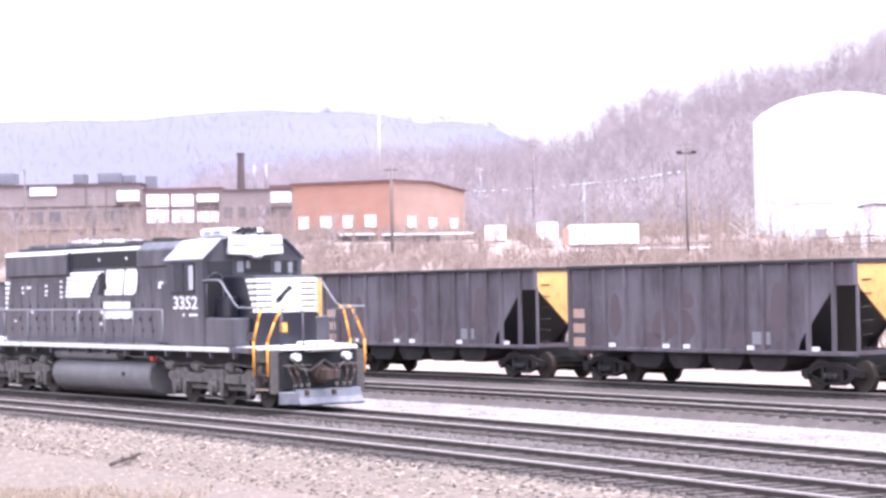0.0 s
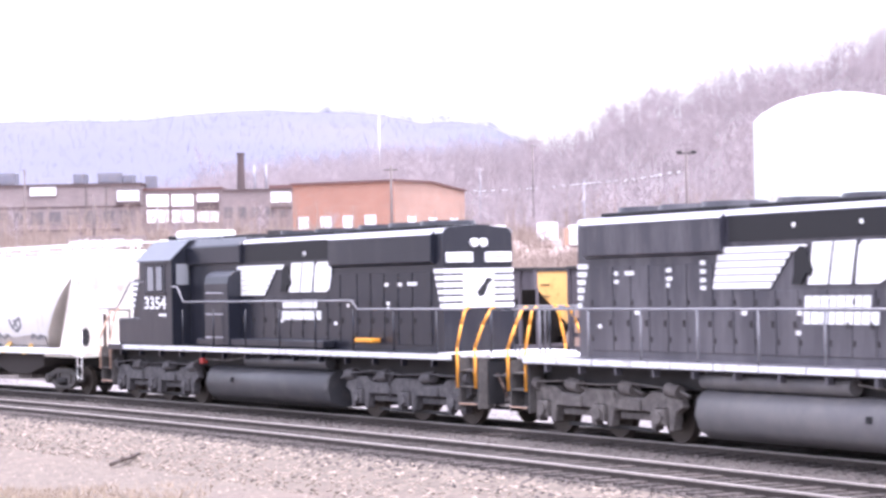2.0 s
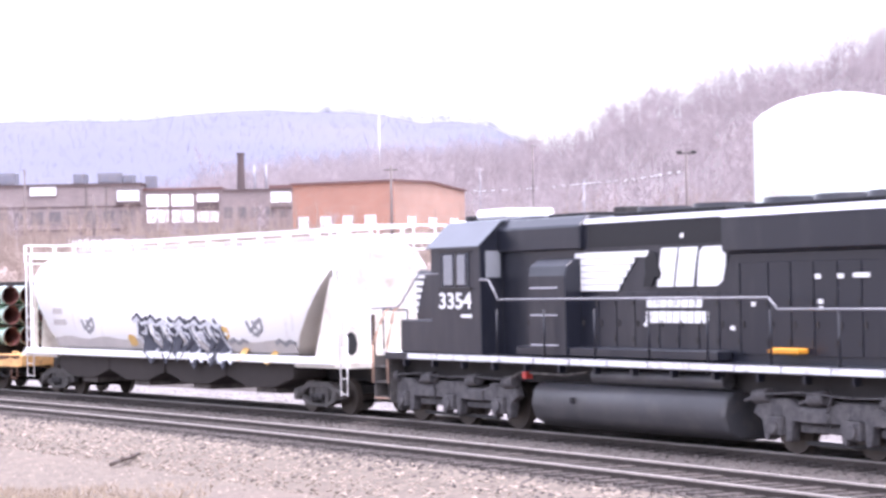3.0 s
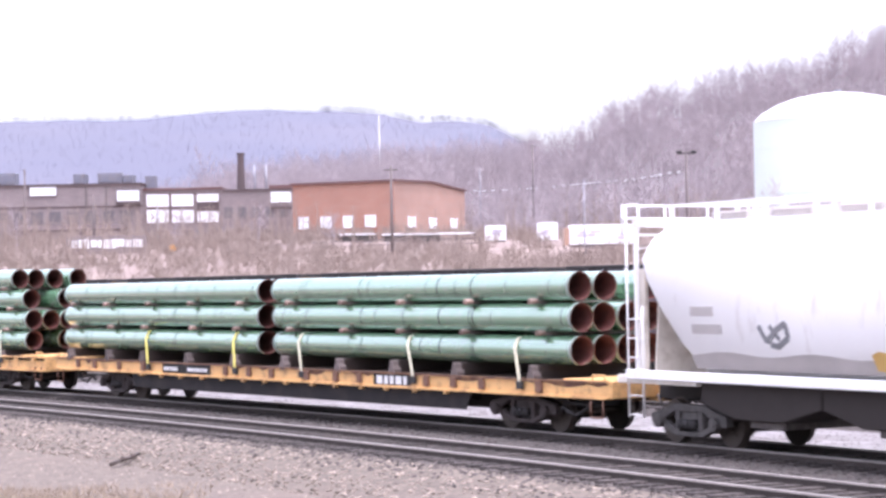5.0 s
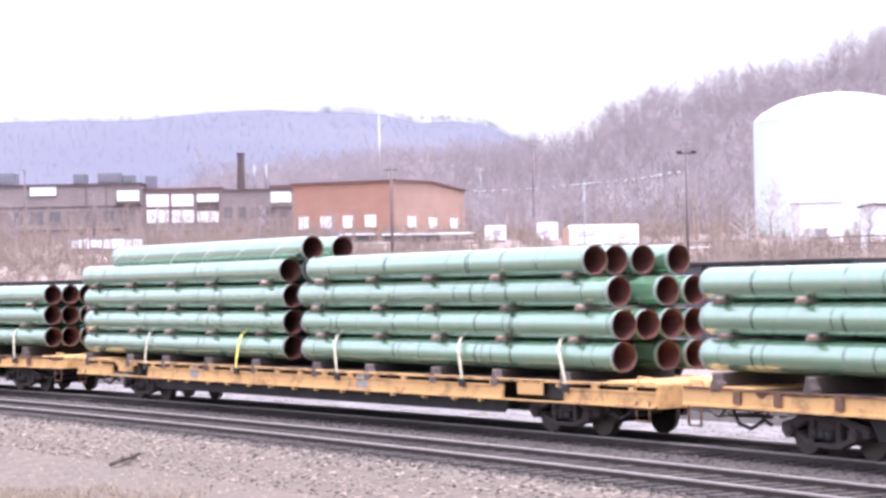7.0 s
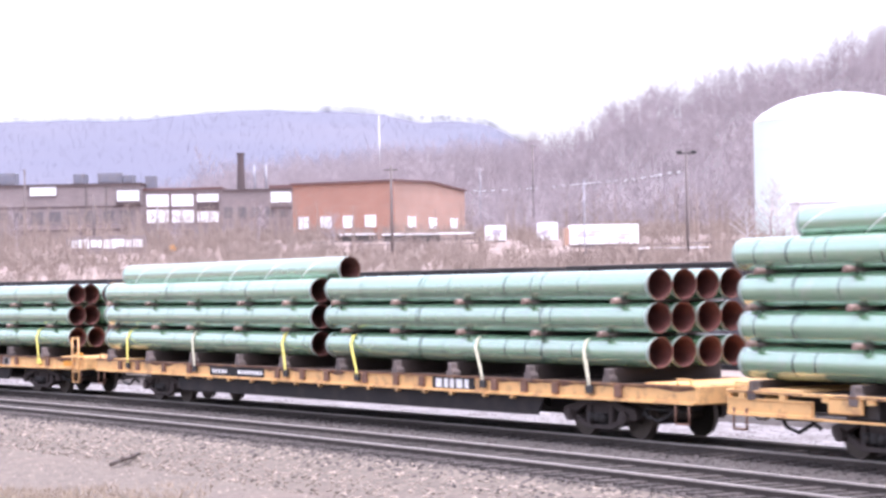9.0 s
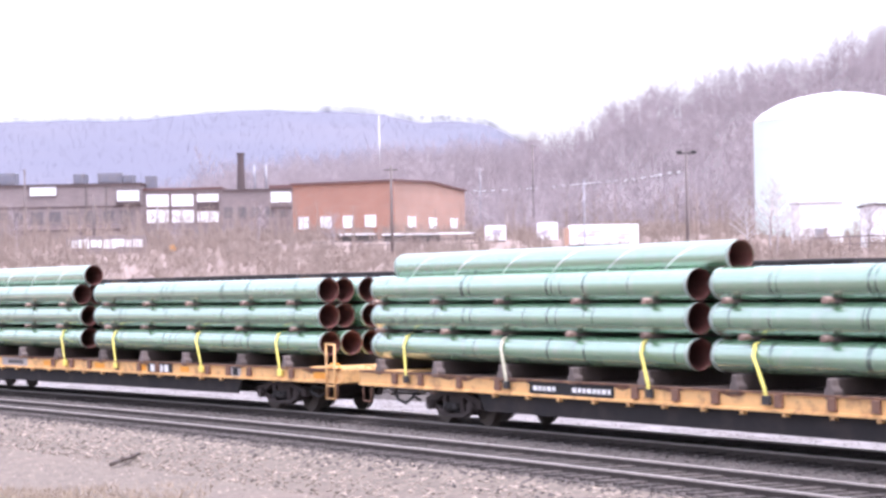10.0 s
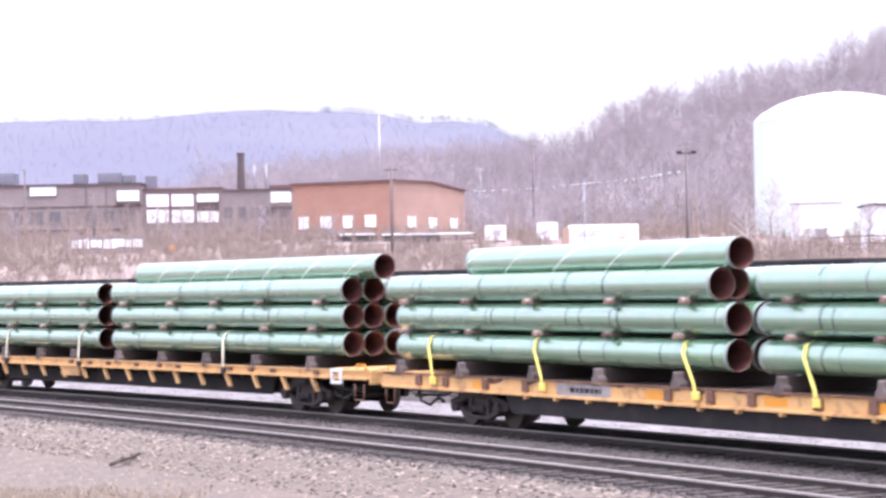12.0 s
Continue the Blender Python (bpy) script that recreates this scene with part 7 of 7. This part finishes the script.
def low_wall(x0, x1, y, top, length_of_body, label):
    """Low dark wall under a pale coping; the wall proper fills part of its length."""
    z = min(height(x0, y), height(x1, y)) - 0.3
    w = thing("low_wall", label, "wall", "low walls", pose(x0, y, z))
    a, c = length_of_body
    for i in range(int((x1 - x0) / 2.2)):
        part("coping", boxes((i * 2.2, i * 2.2 + 2.17, -0.25, 0.3, top - z - 0.22, top - z - 0.03 * (i % 3))), PALE_PANEL, w, "pale concrete coping slab")
    part("body", boxes((a - x0, c - x0, 0, 0.25, 0, top - z - 0.22)), CAR_STEEL, w, "dark wall face")
    for i in range(int((x1 - x0) / 2.2) + 1):
        part("pier", boxes((i * 2.2 - 0.1, i * 2.2 + 0.1, 0.0, 0.22, 0, top - z - 0.2)), POLE_WOOD, w)


low_wall(-12.4, -8.0, 262, 9.35, (-12.4, -8.2), "low pale-topped wall below the brick building")
low_wall(-7.2, 4.6, 262, 9.25, (-7.0, -0.4), "long low wall with pale coping below the brick building")
low_wall(18.2, 24.9, 205, 6.2, (18.3, 20.6), "low dark wall with pale coping on the brushy slope")


def covered_pile(x, y):
    p = thing("covered_pile", "small tan tarpaulin-covered heap with a dark open end", "pile", m=pose(x, y, height(x, y) - 0.1))
    bm = bmesh.new()
    bm_prism(bm, [(0.15, 0.0), (1.5, 0.0), (1.42, 0.8), (1.1, 1.25), (0.75, 1.3)], "y", 0, 1.6)
    part("cover", bm, CHOCK_WOOD, p, "tan tarpaulin", 0.06)
    bm = bmesh.new()
    bm_prism(bm, [(-0.25, 0.0), (0.12, 0.0), (0.74, 1.22), (0.62, 1.2)], "y", 0.1, 1.5)
    part("open_end", bm, ROOFING, p, "dark sloping end")


covered_pile(21.6, 207)


def storage_tank():
    t = thing("storage_tank", "large pale mint-white cylindrical storage tank with domed roof", "storage tank", m=pose(45.0, 248, 7.2))
    bm = bmesh.new()
    bm_cyl(bm, (0, 0, 0), (0, 0, 13.4), 9.6, 64)
    part("shell", bm, TANK_PAINT, t, "pale mint-white tank shell")
    bm = bmesh.new()
    prof = [(9.65, 13.38), (9.65, 13.55), (8.6, 14.45), (7.0, 15.35), (5.0, 16.05), (2.6, 16.5), (0.0, 16.65)]
    n = 64
    rows = [[bm.verts.new((r * math.cos(2 * math.pi * i / n), r * math.sin(2 * math.pi * i / n), z)) for i in range(n)] for r, z in prof[:-1]]
    tip = bm.verts.new((0, 0, prof[-1][1]))
    for a, c in zip(rows, rows[1:]):
        for i in range(n):
            bm.faces.new((a[i], a[(i + 1) % n], c[(i + 1) % n], c[i])).smooth = True
    for i in range(n):
        bm.faces.new((rows[-1][i], rows[-1][(i + 1) % n], tip)).smooth = True
    bm.faces.new(rows[0][::-1])
    part("roof", bm, PALE_PANEL, t, "white shallow dome")
    for z in (2.6, 5.2, 7.8, 10.4, 12.9):
        bm = bmesh.new()
        bm_cyl(bm, (0, 0, z), (0, 0, z + 0.06), 9.63, 64)
        part("stiffening_ring", bm, TANK_PAINT, t)
    part("ladder", boxes((5.4, 5.45, -8.1, -8.0, 0, 13.4), (5.85, 5.9, -7.8, -7.7, 0, 13.4)), GALV, t)
    bm = bmesh.new()
    bm_cyl(bm, (0, 0, 16.5), (0, 0, 17.0), 0.4, 12)
    part("roof_vent", bm, GALV, t)


storage_tank()


def shed(x0, x1, y0, depth, wall, rise, label):
    z = height((x0 + x1) / 2, y0) - 0.4
    s = thing("shed", label, "shed", m=pose(x0, y0, z))
    w = x1 - x0
    part("wall", boxes((0, w, 0, depth, 0, wall)), PALE_PANEL, s, "white panelled walls")
    bm = bmesh.new()
    bm_prism(bm, [(-0.3, wall), (w + 0.3, wall), (w + 0.3, wall + 0.18), (w / 2, wall + 0.18 + rise), (-0.3, wall + 0.18)], "y", -0.3, depth + 0.3)
    part("roof", bm, PALE_PANEL if rise > 0.08 else ROOFING, s)
    for i in range(int(w)):
        part("panel_rib", boxes((i + 0.45, i + 0.52, -0.04, 0, 0, wall)), PALE_PANEL, s)
    part("door", boxes((w * 0.35, w * 0.35 + 1.2, -0.05, 0, 0, 2.2)), GALV, s, "grey metal door")


shed(36.8, 41.2, 226, 6, 4.9, 0.1, "tall white pump house in front of the tank")
shed(41.5, 48.0, 212, 6, 4.6, 0.06, "white shed with a dark eave")


# ---- trailers and tanks parked beyond the yard ----
def trailer(x0, x1, y, h, label, wheels=True):
    z = height((x0 + x1) / 2, y) - 0.1
    t = thing("trailer" if wheels else "shipping_container", label, "trailer" if wheels else "container", "parked trailers", pose(x0, y, z))
    w = x1 - x0
    lift = 1.0 if wheels else 0.15
    part("box", boxes((0, w, 0, 2.5, lift, lift + h)), PALE_PANEL, t, "white box body", 0.04)
    bm = bmesh.new()
    for i in range(int(w / 0.6)):
        bm_box(bm, 0.3 + 0.6 * i, 0.36 + 0.6 * i, -0.03, 0, lift + 0.1, lift + h - 0.1)
    part("side_post", bm, PALE_PANEL, t)
    g = random.Random(int(x0 * 7))
    for i in range(3 if w > 5 else 1):
        a, c = g.uniform(0.3, w - 1.4), lift + g.uniform(0.4, h - 1.0)
        bm = bmesh.new()
        bm_box(bm, a, a + g.uniform(0.7, 1.1), -0.042, -0.032, c, c + 0.3)
        bm_box(bm, a + 0.25, a + g.uniform(0.9, 1.4), -0.044, -0.032, c + 0.36, c + 0.62)
        part("graffiti_smudge", bm, SMUDGE, t, "faint lavender spray-paint smudge")
    part("underframe", boxes((0.1, w - 0.1, 0.3, 2.2, lift - 0.15, lift)), STEEL_DARK, t)
    if wheels:
        part("end_panel", boxes((-0.45, 0, 0.1, 2.4, lift, lift + h * 0.85)), STENCIL, t, "faded orange end panel", 0.03)
        for xx in (w - 1.2, w - 2.3):
            bm = bmesh.new()
            bm_cyl(bm, (xx, 0.0, 0.5), (xx, 0.35, 0.5), 0.5, 16)
            part("wheel", bm, LOUVRE, t)
        part("landing_leg", boxes((1.6, 1.75, 0.4, 0.55, 0, lift)), STEEL_DARK, t)


trailer(12.8, 19.8, 222, 2.0, "white box trailer with an orange end panel parked on the slope")
trailer(11.3, 13.7, 261, 2.1, "short white container standing on the slope", False)
trailer(5.1, 7.6, 263, 1.8, "low white container standing on the slope", False)


def billboard_wall():
    z = height(-38, 252)
    w = thing("painted_wall", "low grey wall with a row of white painted shapes", "wall", m=pose(-43.2, 252, z))
    part("panel", boxes((0, 9.2, 0, 0.2, -0.3, 9.4 - z)), GREY_WALL, w)
    g = random.Random(4)
    bm = bmesh.new()
    x = 0.3
    while x < 8.7:
        s = g.uniform(0.35, 0.8)
        bm_box(bm, x, x + s, -0.03, 0.0, 7.9 - z + g.uniform(0, 0.25), 9.15 - z - g.uniform(0, 0.3))
        x += s + g.uniform(0.06, 0.2)
    part("painted_bars", bm, WHITE, w, "white painted bars")


billboard_wall()


# ---- poles, rails, fences ----
def pole(x, y, top, arm, material_, r=0.14, label="weathered wooden utility pole with a crossarm"):
    z = height(x, y)
    p = thing("utility_pole", label, "utility pole", "poles", pose(x, y, z))
    bm = bmesh.new()
    bm_cyl(bm, (0, 0, -0.5), (0, 0, top - z), r, 10, r * 0.7)
    part("post", bm, material_, p)
    if arm:
        part("crossarm", boxes((-arm / 2, arm / 2, -0.06, 0.06, top - z - 0.5, top - z - 0.36)), material_, p)
        bm = bmesh.new()
        for k in (-0.45, -0.2, 0.2, 0.45):
            bm_cyl(bm, (arm * k, 0, top - z - 0.36), (arm * k, 0, top - z - 0.2), 0.05, 6)
        part("insulator", bm, GALV, p)


pole(-5.3, 230, 15.6, 1.4, POLE_WOOD, 0.18)
pole(-57.0, 300, 19.9, 0, POLE_WOOD, 0.16, "plain weathered wooden pole")
pole(6.9, 395, 23.9, 0, GALV, 0.1, "slender pale steel mast")
pole(13.85, 214, 13.1, 0, GALV, 0.07, "slender pale steel mast")
pole(15.8, 380, 27.0, 1.2, POLE_WOOD, 0.2)
pole(-14.6, 520, 43.3, 0, PALE_PANEL, 0.13, "tall pale steel mast on the hill")
pole(-3.2, 520, 34.5, 0, PALE_PANEL, 0.1, "pale steel mast on the hill")
pole(-41.6, 262, 14.5, 0, POLE_WOOD, 0.13, "plain weathered wooden pole")
pole(-34.0, 262, 13.5, 0, GALV, 0.1, "slender pale steel mast")


def yard_lamp(x, y, top):
    z = height(x, y)
    p = thing("yard_light", "dark yard light on a tall pole", "light pole", m=pose(x, y, z))
    bm = bmesh.new()
    bm_cyl(bm, (0, 0, -0.5), (0, 0, top - z), 0.14, 10, 0.09)
    part("post", bm, POLE_WOOD, p)
    part("arm", boxes((-0.75, 0.75, -0.04, 0.04, top - z - 0.05, top - z + 0.05)), STEEL_DARK, p)
    for k in (-0.62, 0.62):
        part("lamp_head", boxes((k - 0.22, k + 0.22, -0.35, 0.1, top - z + 0.02, top - z + 0.22)), STEEL_DARK, p, "dark lamp head", 0.03)


yard_lamp(21.2, 190, 14.0)


def guard_rail():
    r = thing("guard_rail", "pale steel guard rail along the hillside road", "guard rail")
    pts = []
    for i in range(56):
        t = -0.002 + 0.111 * i / 55
        a = math.atan(t)
        want = road_line(t)
        d = 340.0
        while d < 560 and height(d * math.sin(a), d * math.cos(a)) < want:
            d += 1.0
        x, y = d * math.sin(a), d * math.cos(a)
        pts.append((x, y, height(x, y)))
    g = random.Random(9)
    for i, ((ax, ay, az), (bx, by, bz)) in enumerate(zip(pts, pts[1:])):
        bm = bmesh.new()
        bm_cyl(bm, (ax, ay, az), (ax, ay, az + 0.9), 0.08, 6)
        part("post", bm, POLE_WOOD, r)
        if i % 2 == 0 or g.random() < 0.25:
            bm = bmesh.new()
            k = [bm.verts.new(c) for c in ((ax, ay, az + 0.58), (bx, by, bz + 0.58), (bx, by, bz + 0.9), (ax, ay, az + 0.9), (ax, ay + 0.08, az + 0.58), (bx, by + 0.08, bz + 0.58), (bx, by + 0.08, bz + 0.9), (ax, ay + 0.08, az + 0.9))]
            for f in ((0, 1, 2, 3), (7, 6, 5, 4), (0, 4, 5, 1), (1, 5, 6, 2), (2, 6, 7, 3), (3, 7, 4, 0)):
                bm.faces.new([k[q] for q in f])
            part("rail", bm, PALE_PANEL, r)


guard_rail()


def fence(x0, x1, y, count, h):
    f = thing("pipe_fence", "dark pipe fence along the slope", "fence", "slope fences")
    prev = None
    for i in range(count):
        x = x0 + (x1 - x0) * i / (count - 1)
        z = height(x, y)
        bm = bmesh.new()
        bm_cyl(bm, (x, y, z - 0.3), (x, y, z + h), 0.07, 6)
        part("post", bm, POLE_WOOD, f)
        if prev:
            bm = bmesh.new()
            bm_cyl(bm, (prev[0], y, prev[1] + h * 0.95), (x, y, z + h * 0.95), 0.06, 6)
            bm_cyl(bm, (prev[0], y, prev[1] + h * 0.5), (x, y, z + h * 0.5), 0.05, 6)
            part("rail", bm, POLE_WOOD, f)
        prev = (x, z)


fence(12.5, 30.0, 214, 11, 1.3)
fence(33.5, 46.0, 200, 8, 1.5)
fence(-14.0, 4.0, 238, 10, 1.2)



def marker_sign(x, y):
    z = height(x, y)
    m = thing("marker_sign", "small orange-yellow marker sign on a thin post", "sign", m=pose(x, y, z))
    bm = bmesh.new()
    bm_cyl(bm, (0, 0, -0.3), (0, 0, 1.5), 0.04, 8)
    part("post", bm, GALV, m, "thin grey post")
    part("panel", boxes((-0.3, 0.3, -0.05, -0.03, 0.85, 1.5)), SAFETY, m, "plain orange-yellow panel", 0.01)


marker_sign(-29.3, 238)

# a stick lying on the gravel
STICK = bmesh.new()
bm_pipe(STICK, [(-1.1, 0, 0.03), (-0.4, 0.04, 0.05), (0.3, 0.0, 0.06), (1.1, 0.05, 0.08)], 0.042)
bm_pipe(STICK, [(0.1, 0.02, 0.05), (0.35, 0.2, 0.07)], 0.03)
stick = new("stick", mesh_of("stick", STICK, BOLSTER_WOOD))
tagged(stick, "short dark stick lying on the gravel", "stick")
stick.matrix_basis = pose(-6.62, 45.4, -0.46, 0, 0, 82)


def dry_grass():
    """A low tuft of dead grass at the edge of the gravel."""
    g = random.Random(21)
    vs, fs = [], []
    while len(fs) < 5600:
        u, v = g.uniform(0, 1), g.uniform(0, 1)
        x, y = -9.4 + 5.2 * u, 35.6 + 4.9 * v
        if g.random() > (1 - 0.85 * u) * (1 - 0.9 * v * v) + 0.25 * noise.noise((x * 1.3, y * 1.3, 2)):
            continue
        a, w, h = g.uniform(0, 6.28), g.uniform(0.006, 0.014), g.uniform(0.04, 0.16)
        c, d = math.cos(a) * w, math.sin(a) * w
        lx, ly = g.uniform(-0.12, 0.12), g.uniform(-0.12, 0.12)
        k = len(vs)
        vs += [(x - c, y - d, -0.525), (x + c, y + d, -0.525), (x + lx, y + ly, -0.52 + h)]
        fs.append((k, k + 1, k + 2))
    tagged(new("dry_grass", solid("dry_grass", vs, fs, DRY_GRASS)), "dead tan grass at the gravel edge", "grass", kind="stuff")


dry_grass()
# ---- the train's run ----
def on_track(place, half, t):
    """Pose of a vehicle whose middle stands at place in the train, riding on two trucks."""
    s = place + along(t)
    ax, ay, _ = rail_xy(s + half)
    bx, by, _ = rail_xy(s - half)
    return pose((ax + bx) / 2, (ay + by) / 2, 0, 0, 0, math.degrees(math.atan2(ay - by, ax - bx)))


def motions():
    times = [0.5 * i for i in range(25)]
    runs = {}
    for ob, local, place, half in MOVING:
        if (place, half) not in runs:
            runs[place, half] = [(t, on_track(place, half, t)) for t in times]
        walk(ob, [(t, m @ local) for t, m in runs[place, half]])
    for ob, rest, radius in TURNING:
        walk(ob, [(k / FPS, rest @ Matrix.Rotation(along(k / FPS) / radius, 4, "Y")) for k in range(12 * FPS + 1)])


motions()
